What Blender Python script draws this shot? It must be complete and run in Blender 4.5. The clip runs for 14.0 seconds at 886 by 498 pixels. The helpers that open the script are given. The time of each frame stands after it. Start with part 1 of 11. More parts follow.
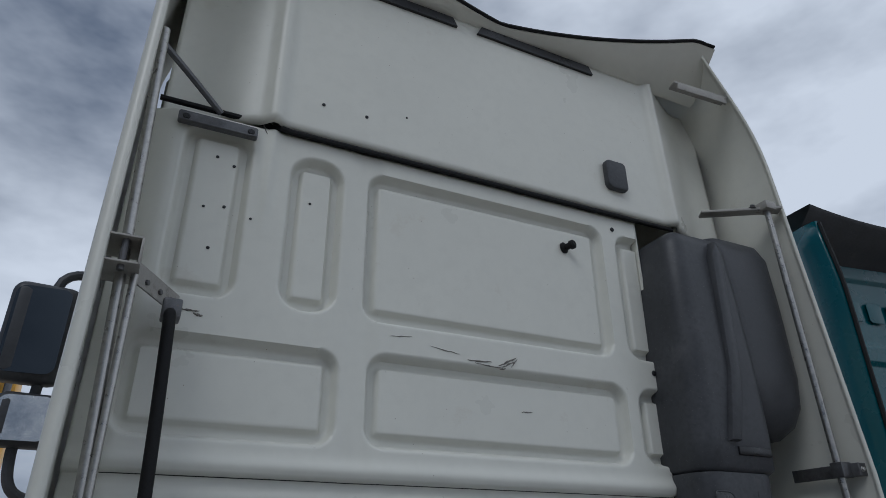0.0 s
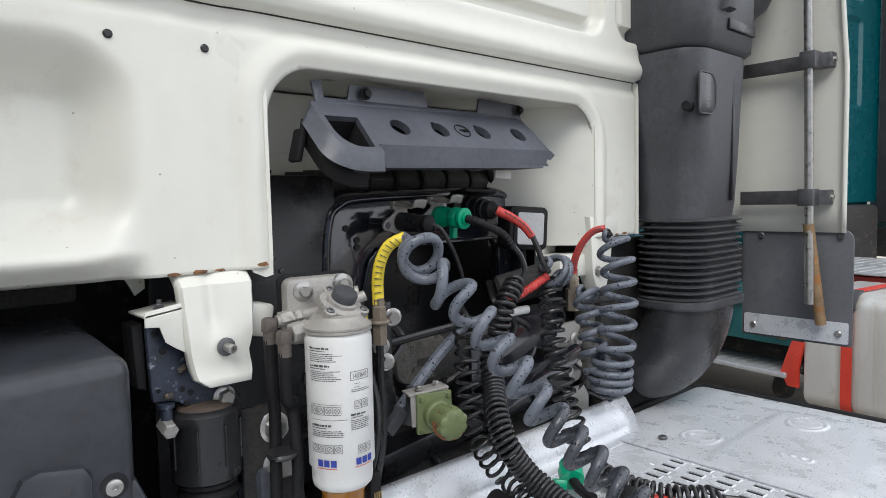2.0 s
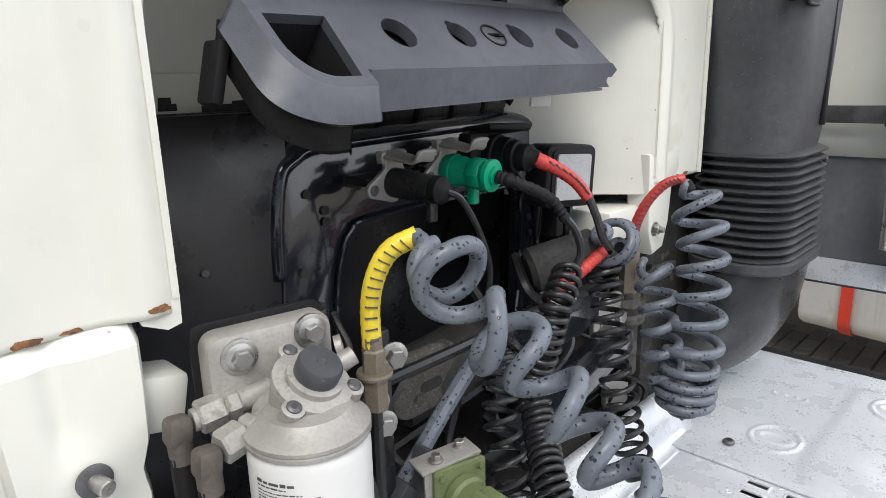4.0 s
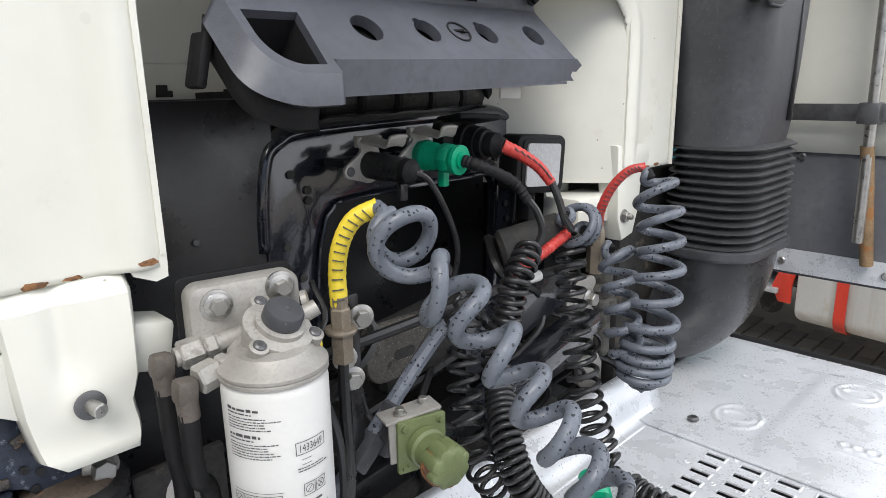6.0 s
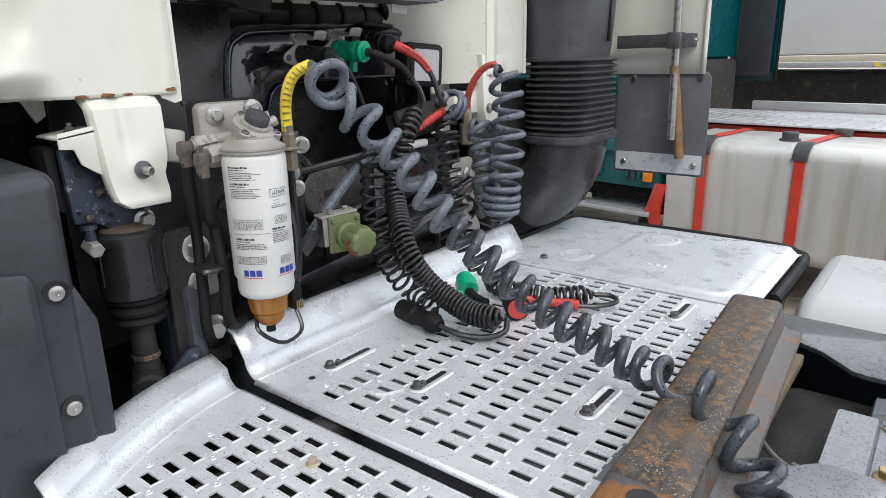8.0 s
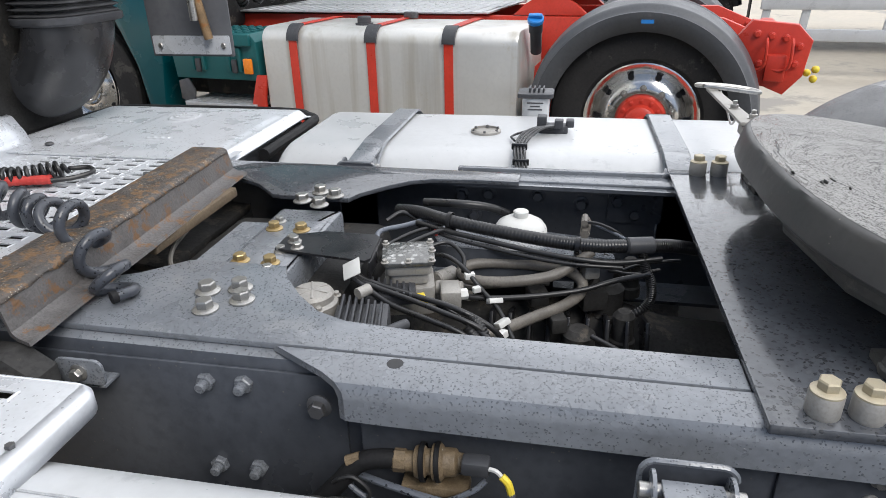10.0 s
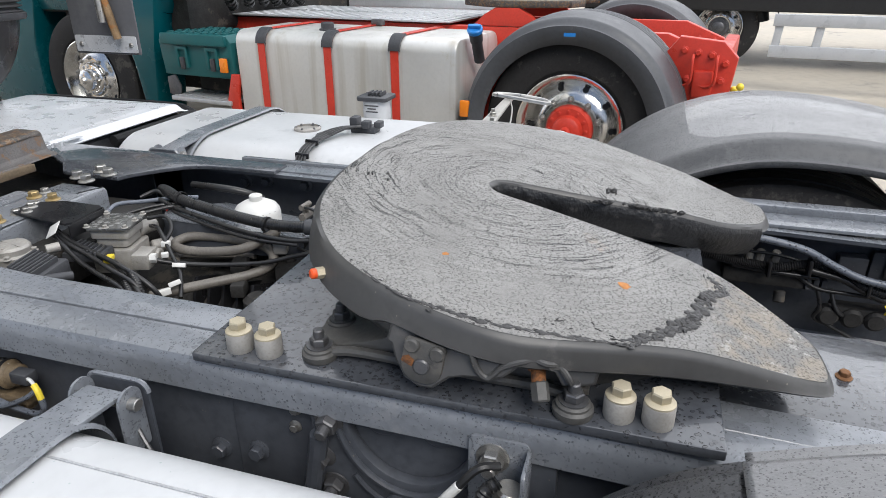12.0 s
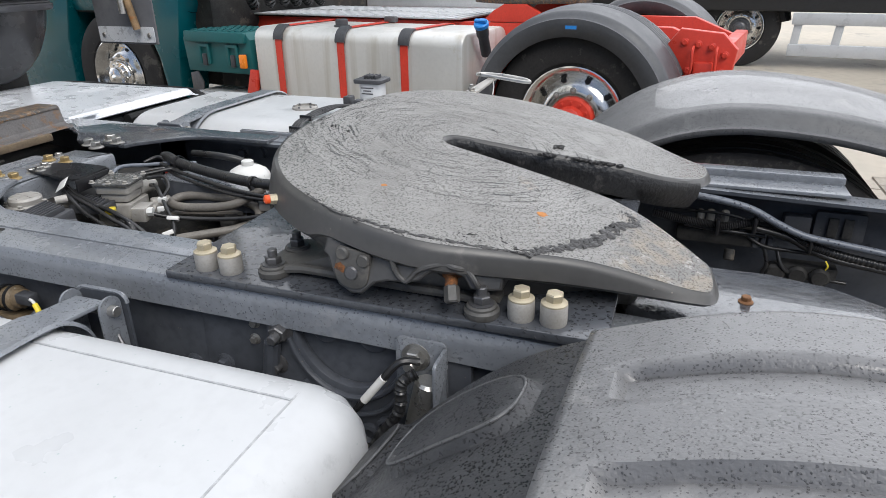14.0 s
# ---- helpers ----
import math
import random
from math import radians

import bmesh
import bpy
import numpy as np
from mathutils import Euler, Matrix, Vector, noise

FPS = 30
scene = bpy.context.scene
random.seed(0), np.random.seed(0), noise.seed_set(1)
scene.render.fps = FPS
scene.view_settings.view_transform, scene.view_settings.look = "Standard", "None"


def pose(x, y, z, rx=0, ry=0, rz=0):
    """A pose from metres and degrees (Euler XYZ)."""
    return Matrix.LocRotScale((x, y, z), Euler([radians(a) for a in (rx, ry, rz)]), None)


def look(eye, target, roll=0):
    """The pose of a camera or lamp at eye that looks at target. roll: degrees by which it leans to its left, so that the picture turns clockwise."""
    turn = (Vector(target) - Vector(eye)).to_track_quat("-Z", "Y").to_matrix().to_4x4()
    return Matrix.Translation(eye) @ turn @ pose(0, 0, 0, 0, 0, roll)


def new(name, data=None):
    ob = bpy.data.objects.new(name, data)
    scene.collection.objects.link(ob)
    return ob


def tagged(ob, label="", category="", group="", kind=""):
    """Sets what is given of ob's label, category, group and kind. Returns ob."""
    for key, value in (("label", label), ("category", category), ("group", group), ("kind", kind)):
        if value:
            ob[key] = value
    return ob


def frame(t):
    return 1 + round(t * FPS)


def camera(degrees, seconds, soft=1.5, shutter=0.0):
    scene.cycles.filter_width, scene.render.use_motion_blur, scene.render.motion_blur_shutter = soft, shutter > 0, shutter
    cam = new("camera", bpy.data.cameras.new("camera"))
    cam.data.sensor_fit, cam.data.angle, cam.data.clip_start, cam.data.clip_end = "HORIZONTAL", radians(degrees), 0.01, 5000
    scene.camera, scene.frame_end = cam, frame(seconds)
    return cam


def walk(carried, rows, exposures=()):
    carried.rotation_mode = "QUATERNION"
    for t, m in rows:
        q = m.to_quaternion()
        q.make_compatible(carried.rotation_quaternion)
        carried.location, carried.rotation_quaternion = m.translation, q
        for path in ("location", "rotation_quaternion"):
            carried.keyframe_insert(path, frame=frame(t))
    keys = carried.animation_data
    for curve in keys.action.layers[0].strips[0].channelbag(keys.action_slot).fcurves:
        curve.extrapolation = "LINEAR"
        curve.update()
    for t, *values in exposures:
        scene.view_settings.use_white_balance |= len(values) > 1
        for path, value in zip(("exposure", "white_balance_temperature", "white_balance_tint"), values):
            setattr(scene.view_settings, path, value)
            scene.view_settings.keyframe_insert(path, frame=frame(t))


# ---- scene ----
cam = camera(68.6, 14.0, 0.75)
PATH = [
    (0, (-1.088, 0.346, 1.702), (-0.303, 1.963, 2.578), -0.4),
    (0.5, (-1.053, 0.426, 1.654), (-0.127, 2.093, 2.257), -0.6),
    (1, (-1.01, 0.617, 1.602), (0.111, 2.239, 1.94), -0.9),
    (1.5, (-0.966, 0.844, 1.552), (0.297, 2.394, 1.605), -1.3),
    (2, (-0.923, 1.14, 1.605), (0.407, 2.627, 1.458), -1.3),
    (2.2, (-0.885, 1.242, 1.629), (0.467, 2.701, 1.421), -1.7),
    (4.3, (-0.661, 1.549, 1.687), (0.73, 2.895, 1.183), -1.4),
    (4.5, (-0.662, 1.548, 1.688), (0.729, 2.891, 1.179), -1.4),
    (5, (-0.663, 1.521, 1.689), (0.723, 2.87, 1.178), -0.6),
    (5.5, (-0.655, 1.484, 1.681), (0.72, 2.85, 1.188), -0.5),
    (6, (-0.687, 1.445, 1.672), (0.676, 2.825, 1.185), -1.0),
    (6.5, (-0.819, 1.338, 1.649), (0.628, 2.627, 1.153), -1.0),
    (7, (-0.969, 1.218, 1.613), (0.52, 2.45, 1.096), -1.0),
    (7.2, (-1.019, 1.184, 1.597), (0.456, 2.431, 1.079), -0.8),
    (9.3, (-1.025, 0.862, 1.506), (0.674, 1.577, 0.73), -1.7),
    (9.5, (-1.024, 0.793, 1.499), (0.712, 1.372, 0.693), -1.5),
    (10, (-1.003, 0.562, 1.481), (0.779, 0.916, 0.644), -1.3),
    (10.2, (-0.99, 0.443, 1.465), (0.794, 0.782, 0.626), -1.5),
    (10.5, (-0.994, 0.285, 1.466), (0.793, 0.61, 0.629), -1.3),
    (11, (-1.022, 0.051, 1.467), (0.788, 0.376, 0.68), -0.3),
    (11.5, (-1.034, -0.116, 1.494), (0.737, 0.388, 0.714), -0.2),
    (12, (-1.012, -0.208, 1.501), (0.731, 0.332, 0.683), -0.3),
    (12.5, (-1.001, -0.239, 1.498), (0.723, 0.317, 0.651), -0.2),
    (13, (-1.007, -0.24, 1.488), (0.706, 0.337, 0.633), -0.4),
    (13.5, (-1.01, -0.268, 1.484), (0.7, 0.316, 0.627), -1.0),
    (14, (-1.115, -0.38, 1.446), (0.608, 0.243, 0.646), -0.8),
]
walk(cam, [(t, look(eye, target, roll)) for t, eye, target, roll in PATH],
     [(0.0, -1.36, 5750, 8), (0.5, -0.92, 5900, 8), (1.0, -0.50, 6150, 9), (1.5, -0.08, 6250, 9), (2.0, 0.22, 6350, 10), (4.5, 0.50, 6500, 10), (6.0, 0.52, 6500, 10), (7.0, 0.30, 6450, 10), (9.5, 0.35, 6450, 10), (11.5, 0.45, 6450, 10), (14.0, 0.40, 6450, 10)])

# ---- light: an overcast sky with broken cloud ----
world = bpy.data.worlds.new("overcast_sky")
scene.world = world
world.use_nodes = True
wt = world.node_tree
wt.nodes.clear()


def wnode(kind, **values):
    n = wt.nodes.new(kind)
    for key, value in values.items():
        n.inputs[key].default_value = value
    return n


sky = wt.nodes.new("ShaderNodeTexSky")
sky.sky_type, sky.sun_disc, sky.sun_elevation, sky.sun_rotation = "NISHITA", False, radians(50), radians(243)
sky_bg = wnode("ShaderNodeBackground", Strength=0.10)
wt.links.new(sky.outputs[0], sky_bg.inputs[0])
coord = wt.nodes.new("ShaderNodeTexCoord")
stretch = wnode("ShaderNodeMapping", Scale=(1.0, 1.0, 2.2))
cloud = wnode("ShaderNodeTexNoise", Scale=1.7, Detail=6.0, Roughness=0.55)
ramp = wt.nodes.new("ShaderNodeValToRGB")
ramp.color_ramp.elements[0].position, ramp.color_ramp.elements[0].color = 0.34, (0.13, 0.17, 0.25, 1)
ramp.color_ramp.elements[1].position, ramp.color_ramp.elements[1].color = 0.66, (1.20, 1.22, 1.27, 1)
cloud_bg = wnode("ShaderNodeBackground", Strength=1.5)
both = wnode("ShaderNodeMixShader", Fac=0.88)
sky_out = wt.nodes.new("ShaderNodeOutputWorld")
wt.links.new(coord.outputs["Generated"], stretch.inputs[0])
wt.links.new(stretch.outputs[0], cloud.inputs["Vector"])
split = wt.nodes.new("ShaderNodeSeparateXYZ")
tilt = wnode("ShaderNodeMath")
tilt.operation = "MULTIPLY_ADD"     # the cloud thins towards +x
tilt.inputs[1].default_value = 0.30
wt.links.new(coord.outputs["Generated"], split.inputs[0])
wt.links.new(split.outputs[0], tilt.inputs[0])
wt.links.new(cloud.outputs["Fac"], tilt.inputs[2])
wt.links.new(tilt.outputs[0], ramp.inputs[0])
wt.links.new(ramp.outputs[0], cloud_bg.inputs[0])
wt.links.new(sky_bg.outputs[0], both.inputs[1])
wt.links.new(cloud_bg.outputs[0], both.inputs[2])
wt.links.new(both.outputs[0], sky_out.inputs[0])

sun = new("sun", bpy.data.lights.new("sun", "SUN"))
sun.data.energy, sun.data.angle, sun.data.color = 1.9, radians(32), (1.0, 0.96, 0.9)
sun.matrix_world = look((-5.2, -4.0, 9), (0.3, 0.9, 1.0))


# ---- materials ----
def material(name, colour, rough=0.5, metal=0.0, vary=0.12, scale=9.0, bump=0.05, bump_scale=120.0, spots=None, spot_scale=60.0, spot_size=0.28,
             wear=None, wear_scale=5.0, wear_at=0.62, streak=None, island=0.0, coat=0.0, rough_vary=0.12, spot_rough=None, shine=0.5, drops=None):
    """A principled surface: colour with two scales of variation, an optional layer of small spots (drops, grit), of worn or
    stained patches, rain drops (cells per metre, size, darkening) and fine relief. Object coordinates, in metres."""
    m = bpy.data.materials.new(name)
    m.use_nodes = True
    t = m.node_tree
    p = t.nodes["Principled BSDF"]
    link = t.links.new

    def node(kind, **values):
        n = t.nodes.new(kind)
        for key, value in values.items():
            n.inputs[key].default_value = value
        return n

    def mixed(fac, a, b):
        n = t.nodes.new("ShaderNodeMix")
        n.data_type = "RGBA"
        for socket, value in ((n.inputs[0], fac), (n.inputs[6], a), (n.inputs[7], b)):
            if hasattr(value, "is_output"):
                link(value, socket)
            else:
                socket.default_value = value
        return n.outputs[2]

    def ramped(value, low, high):
        n = t.nodes.new("ShaderNodeMapRange")
        n.inputs[1].default_value, n.inputs[2].default_value = low, high
        link(value, n.inputs[0])
        return n.outputs[0]

    co = t.nodes.new("ShaderNodeTexCoord").outputs["Object"]
    big = node("ShaderNodeTexNoise", Scale=scale, Detail=5.0, Roughness=0.6)
    fine = node("ShaderNodeTexNoise", Scale=scale * 11, Detail=3.0)
    link(co, big.inputs["Vector"]), link(co, fine.inputs["Vector"])
    dark = (*[c * (1 - vary) for c in colour], 1)
    light = (*[min(1, c * (1 + vary)) for c in colour], 1)
    c = mixed(ramped(big.outputs["Fac"], 0.3, 0.7), dark, light)
    c = mixed(ramped(fine.outputs["Fac"], 0.45, 0.95), c, (*[v * (1 - 1.6 * vary) for v in colour], 1))
    r = node("ShaderNodeMapRange", **{"From Min": 0.3, "From Max": 0.7, "To Min": max(0.02, rough - rough_vary), "To Max": min(1, rough + rough_vary)})
    link(big.outputs["Fac"], r.inputs[0])
    r = r.outputs[0]
    if streak:
        sm = node("ShaderNodeMapping", Scale=streak[1])
        sn = node("ShaderNodeTexNoise", Scale=1.0, Detail=4.0)
        link(co, sm.inputs[0]), link(sm.outputs[0], sn.inputs["Vector"])
        c = mixed(ramped(sn.outputs["Fac"], 0.52, 0.8), c, (*streak[0], 1))
    if wear:
        wn = node("ShaderNodeTexNoise", Scale=wear_scale, Detail=9.0, Roughness=0.72)
        link(co, wn.inputs["Vector"])
        c = mixed(ramped(wn.outputs["Fac"], wear_at, wear_at + 0.05), c, (*wear, 1))
    if spots:
        v = node("ShaderNodeTexVoronoi", Scale=spot_scale)
        gate = node("ShaderNodeTexNoise", Scale=spot_scale * 0.13, Detail=2.0)
        link(co, v.inputs["Vector"]), link(co, gate.inputs["Vector"])
        near = node("ShaderNodeMath", **{"Value": 0})
        near.operation = "MULTIPLY"
        link(ramped(v.outputs["Distance"], spot_size, spot_size * 0.7), near.inputs[0])
        link(ramped(gate.outputs["Fac"], 0.42, 0.52), near.inputs[1])
        c = mixed(near.outputs[0], c, (*spots, 1))
        if spot_rough is not None:
            rr = node("ShaderNodeMix", **{"B": spot_rough})
            link(near.outputs[0], rr.inputs[0]), link(r, rr.inputs[2])
            r = rr.outputs[0]
    wet = None
    if drops:
        many, size, dark = drops
        wob = node("ShaderNodeTexNoise", Scale=many * 1.1, Detail=2.0)
        link(co, wob.inputs["Vector"])
        push = t.nodes.new("ShaderNodeVectorMath")
        push.operation = "MULTIPLY_ADD"
        push.inputs[1].default_value = (0.9 / many,) * 3
        link(wob.outputs["Color"], push.inputs[0]), link(co, push.inputs[2])
        cell = node("ShaderNodeTexVoronoi", Scale=many, Randomness=1.0)
        link(push.outputs[0], cell.inputs["Vector"])
        rim = node("ShaderNodeSeparateColor")
        link(cell.outputs["Color"], rim.inputs[0])
        own = node("ShaderNodeMapRange", **{"From Min": 0.25, "From Max": 1.0, "To Min": 0.0, "To Max": size})
        link(rim.outputs[0], own.inputs[0])
        left = node("ShaderNodeMath")
        left.operation = "SUBTRACT"
        link(own.outputs[0], left.inputs[0]), link(cell.outputs["Distance"], left.inputs[1])
        patch = node("ShaderNodeTexNoise", Scale=many * 0.05, Detail=3.0)
        link(co, patch.inputs["Vector"])
        wet_m = node("ShaderNodeMath")
        wet_m.operation = "MULTIPLY"
        link(ramped(left.outputs[0], 0.0, 0.10), wet_m.inputs[0]), link(ramped(patch.outputs["Fac"], 0.30, 0.48), wet_m.inputs[1])
        wet = wet_m.outputs[0]
        c = mixed(wet, c, (*[v * dark for v in colour], 1))
        slick = node("ShaderNodeMix", **{"B": 0.06})
        link(wet, slick.inputs[0]), link(r, slick.inputs[2])
        r = slick.outputs[0]
    if island:
        rnd = t.nodes.new("ShaderNodeNewGeometry").outputs["Random Per Island"]
        hsv = node("ShaderNodeHueSaturation")
        v2 = node("ShaderNodeMapRange", **{"To Min": 1 - island, "To Max": 1 + island})
        link(rnd, v2.inputs[0]), link(v2.outputs[0], hsv.inputs["Value"]), link(c, hsv.inputs["Color"])
        c = hsv.outputs[0]
    link(c, p.inputs["Base Color"]), link(r, p.inputs["Roughness"])
    p.inputs["Metallic"].default_value = metal
    p.inputs["Specular IOR Level"].default_value = shine
    p.inputs["Coat Weight"].default_value = coat
    if bump:
        bn = node("ShaderNodeTexNoise", Scale=bump_scale, Detail=4.0)
        b = node("ShaderNodeBump", Strength=bump, Distance=0.004)
        link(co, bn.inputs["Vector"]), link(bn.outputs["Fac"], b.inputs["Height"]), link(b.outputs[0], p.inputs["Normal"])
        if wet:
            b2 = node("ShaderNodeBump", Strength=1.0, Distance=0.002)
            link(wet, b2.inputs["Height"]), link(b.outputs[0], b2.inputs["Normal"]), link(b2.outputs[0], p.inputs["Normal"])
    return m


CREAM = material("cream_cab_paint", (0.675, 0.67, 0.607), 0.36, vary=0.035, scale=2.2, bump=0.03, bump_scale=20, spots=(0.30, 0.27, 0.22), spot_scale=26, spot_size=0.045, wear=(0.63, 0.615, 0.55), wear_scale=3.5, wear_at=0.60)
RUST = material("rust", (0.24, 0.095, 0.032), 0.9, vary=0.5, scale=45, bump=0.6, bump_scale=200, wear=(0.10, 0.05, 0.03), wear_scale=30, wear_at=0.5)
PLASTIC = material("dark_grey_plastic", (0.056, 0.058, 0.064), 0.44, vary=0.2, scale=6, bump=0.08, bump_scale=700, wear=(0.075, 0.076, 0.082), wear_scale=6, wear_at=0.60, spots=(0.12, 0.12, 0.12), spot_scale=110, spot_size=0.14, shine=0.35)
FENDER = material("grey_mudguard_plastic", (0.150, 0.150, 0.153), 0.36, vary=0.14, scale=6, bump=0.25, bump_scale=260, wear=(0.20, 0.198, 0.196), wear_scale=4, wear_at=0.54, coat=0.2, drops=(430, 0.52, 0.66))
DARKGUARD = material("dark_mudguard_plastic", (0.070, 0.073, 0.080), 0.45, vary=0.15, scale=5, bump=0.1, bump_scale=300, wear=(0.095, 0.098, 0.105), wear_scale=4, wear_at=0.58)
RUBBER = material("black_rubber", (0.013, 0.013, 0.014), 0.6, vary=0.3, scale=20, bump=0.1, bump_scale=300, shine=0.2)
TYRE = material("tyre_rubber", (0.028, 0.027, 0.027), 0.75, vary=0.25, scale=8, bump=0.2, bump_scale=150, wear=(0.07, 0.065, 0.06), wear_scale=7, wear_at=0.58, shine=0.25)
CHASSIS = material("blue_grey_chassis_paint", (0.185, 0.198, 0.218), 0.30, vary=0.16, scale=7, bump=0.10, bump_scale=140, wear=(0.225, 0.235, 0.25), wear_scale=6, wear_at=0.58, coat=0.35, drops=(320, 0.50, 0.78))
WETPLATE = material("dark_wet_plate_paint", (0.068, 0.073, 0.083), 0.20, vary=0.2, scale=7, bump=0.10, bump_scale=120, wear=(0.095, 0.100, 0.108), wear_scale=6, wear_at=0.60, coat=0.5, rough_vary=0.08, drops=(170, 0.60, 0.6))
# darker copy of CHASSIS: the shade of upright faces is in its colour
CHASSIS_SIDE = material("shaded_chassis_paint", (0.062, 0.068, 0.081), 0.36, vary=0.25, scale=6, bump=0.08, bump_scale=90, wear=(0.066, 0.072, 0.082), wear_scale=5, wear_at=0.59, spots=(0.12, 0.11, 0.10), spot_scale=70, spot_size=0.10)
BLACK = material("black_engine_paint", (0.017, 0.017, 0.019), 0.32, vary=0.3, scale=8, bump=0.05, bump_scale=80, wear=(0.03, 0.03, 0.03), wear_scale=9, wear_at=0.6, shine=0.4)
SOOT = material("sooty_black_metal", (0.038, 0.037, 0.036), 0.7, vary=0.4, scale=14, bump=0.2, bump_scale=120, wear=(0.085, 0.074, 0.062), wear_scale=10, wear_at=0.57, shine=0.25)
CAST = material("worn_cast_iron", (0.078, 0.076, 0.072), 0.50, vary=0.2, scale=9, bump=0.2, bump_scale=160, wear=(0.115, 0.108, 0.098), wear_scale=16, wear_at=0.57)
GALV = material("galvanised_steel", (0.66, 0.68, 0.71), 0.32, 0.30, vary=0.08, scale=16, bump=0.05, bump_scale=160, wear=(0.62, 0.64, 0.67), wear_scale=9, wear_at=0.60, spots=(0.58, 0.60, 0.63), spot_scale=140, spot_size=0.24, spot_rough=0.12)
ALU = material("brushed_aluminium", (0.66, 0.665, 0.675), 0.40, 0.65, vary=0.07, scale=6, bump=0.03, bump_scale=200, wear=(0.54, 0.55, 0.56), wear_scale=4, wear_at=0.62)
GREYCAST = material("grey_aluminium_casting", (0.36, 0.345, 0.32), 0.55, 0.35, vary=0.15, scale=25, bump=0.12, bump_scale=250, wear=(0.25, 0.235, 0.21), wear_scale=16, wear_at=0.58)
STEEL = material("zinc_plated_steel", (0.42, 0.41, 0.39), 0.35, 0.85, vary=0.2, scale=60, bump=0.05, bump_scale=300)
DARKSTEEL = material("dark_steel", (0.13, 0.13, 0.135), 0.42, 0.6, vary=0.25, scale=50, bump=0.1, bump_scale=300, wear=(0.2, 0.16, 0.12), wear_scale=60, wear_at=0.63)
GOLD = material("yellow_zinc_bolt", (0.426, 0.318, 0.156), 0.38, 0.7, vary=0.2, scale=60, bump=0.05)
BONE = material("cream_zinc_bolt", (0.50, 0.44, 0.32), 0.45, 0.4, vary=0.2, scale=50, bump=0.05, wear=(0.30, 0.20, 0.09), wear_scale=50, wear_at=0.64)
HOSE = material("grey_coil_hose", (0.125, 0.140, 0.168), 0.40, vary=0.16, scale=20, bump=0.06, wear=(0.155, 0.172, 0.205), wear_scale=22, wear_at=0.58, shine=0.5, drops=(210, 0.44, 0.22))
# HOSE again, with the shade of the lower turns in its colour
HOSESHADE = material("shaded_grey_coil_hose", (0.050, 0.055, 0.067), 0.34, vary=0.2, scale=20, bump=0.06, shine=0.6, drops=(210, 0.46, 0.3))
BELLOWS = material("grey_black_bellows_rubber", (0.042, 0.043, 0.046), 0.42, vary=0.25, scale=14, bump=0.08, bump_scale=260, wear=(0.075, 0.075, 0.078), wear_scale=16, wear_at=0.60, shine=0.45)
SKIRT = material("grey_skirt_rubber", (0.105, 0.108, 0.118), 0.5, vary=0.14, scale=5, bump=0.08, bump_scale=260, wear=(0.13, 0.132, 0.14), wear_scale=4, wear_at=0.60)
ELBOW = material("glossy_black_elbow", (0.028, 0.029, 0.032), 0.30, vary=0.25, scale=5, bump=0.06, bump_scale=200, wear=(0.045, 0.046, 0.05), wear_scale=5, wear_at=0.58, shine=0.5)
BRASSGREY = material("dull_brass_fitting", (0.23, 0.195, 0.15), 0.45, 0.4, vary=0.25, scale=50, bump=0.12, bump_scale=260, wear=(0.12, 0.10, 0.08), wear_scale=60, wear_at=0.58)
CABLE = material("black_cable", (0.019, 0.019, 0.020), 0.34, vary=0.2, scale=30, bump=0.04)
YELLOW = material("yellow_sleeve", (0.80, 0.62, 0.05), 0.45, vary=0.08, scale=20, bump=0.05)
RED = material("red_sleeve", (0.50, 0.048, 0.040), 0.42, vary=0.12, scale=20, bump=0.05)
REDPAINT = material("red_chassis_paint", (0.58, 0.045, 0.025), 0.38, vary=0.12, scale=6, bump=0.05, bump_scale=60, wear=(0.40, 0.05, 0.03), wear_scale=6, wear_at=0.62)
GREEN = material("green_plug", (0.0, 0.33, 0.17), 0.38, vary=0.1, scale=20, bump=0.04)
OLIVE = material("olive_valve_paint", (0.125, 0.155, 0.065), 0.5, vary=0.15, scale=30, bump=0.1, wear=(0.20, 0.10, 0.04), wear_scale=25, wear_at=0.66)
TEAL = material("teal_cab_paint", (0.0, 0.075, 0.092), 0.25, vary=0.05, scale=3, bump=0.02, coat=0.15)
TEALPLASTIC = material("teal_textured_plastic", (0.008, 0.10, 0.105), 0.5, vary=0.08, scale=8, bump=0.1, bump_scale=400)
TANKWHITE = material("white_tank_paint", (0.51, 0.52, 0.53), 0.34, vary=0.05, scale=5, bump=0.05, bump_scale=60, wear=(0.43, 0.44, 0.45), wear_scale=6, wear_at=0.60, spots=(0.33, 0.40, 0.39), spot_scale=60, spot_size=0.09)
ORANGE = material("orange_lens", (0.85, 0.24, 0.02), 0.25, vary=0.05, bump=0)
BROWNRUST = material("rusty_beam_paint", (0.066, 0.058, 0.052), 0.55, vary=0.4, scale=16, bump=0.6, bump_scale=180, wear=(0.165, 0.095, 0.045), wear_scale=55, wear_at=0.515, spots=(0.32, 0.29, 0.24), spot_scale=190, spot_size=0.26, streak=((0.13, 0.10, 0.08), (10, 50, 20)))
BEAMSTEEL = material("grey_scaled_steel", (0.115, 0.108, 0.105), 0.5, 0.2, vary=0.3, scale=30, bump=0.35, bump_scale=160, wear=(0.16, 0.085, 0.040), wear_scale=24, wear_at=0.545)
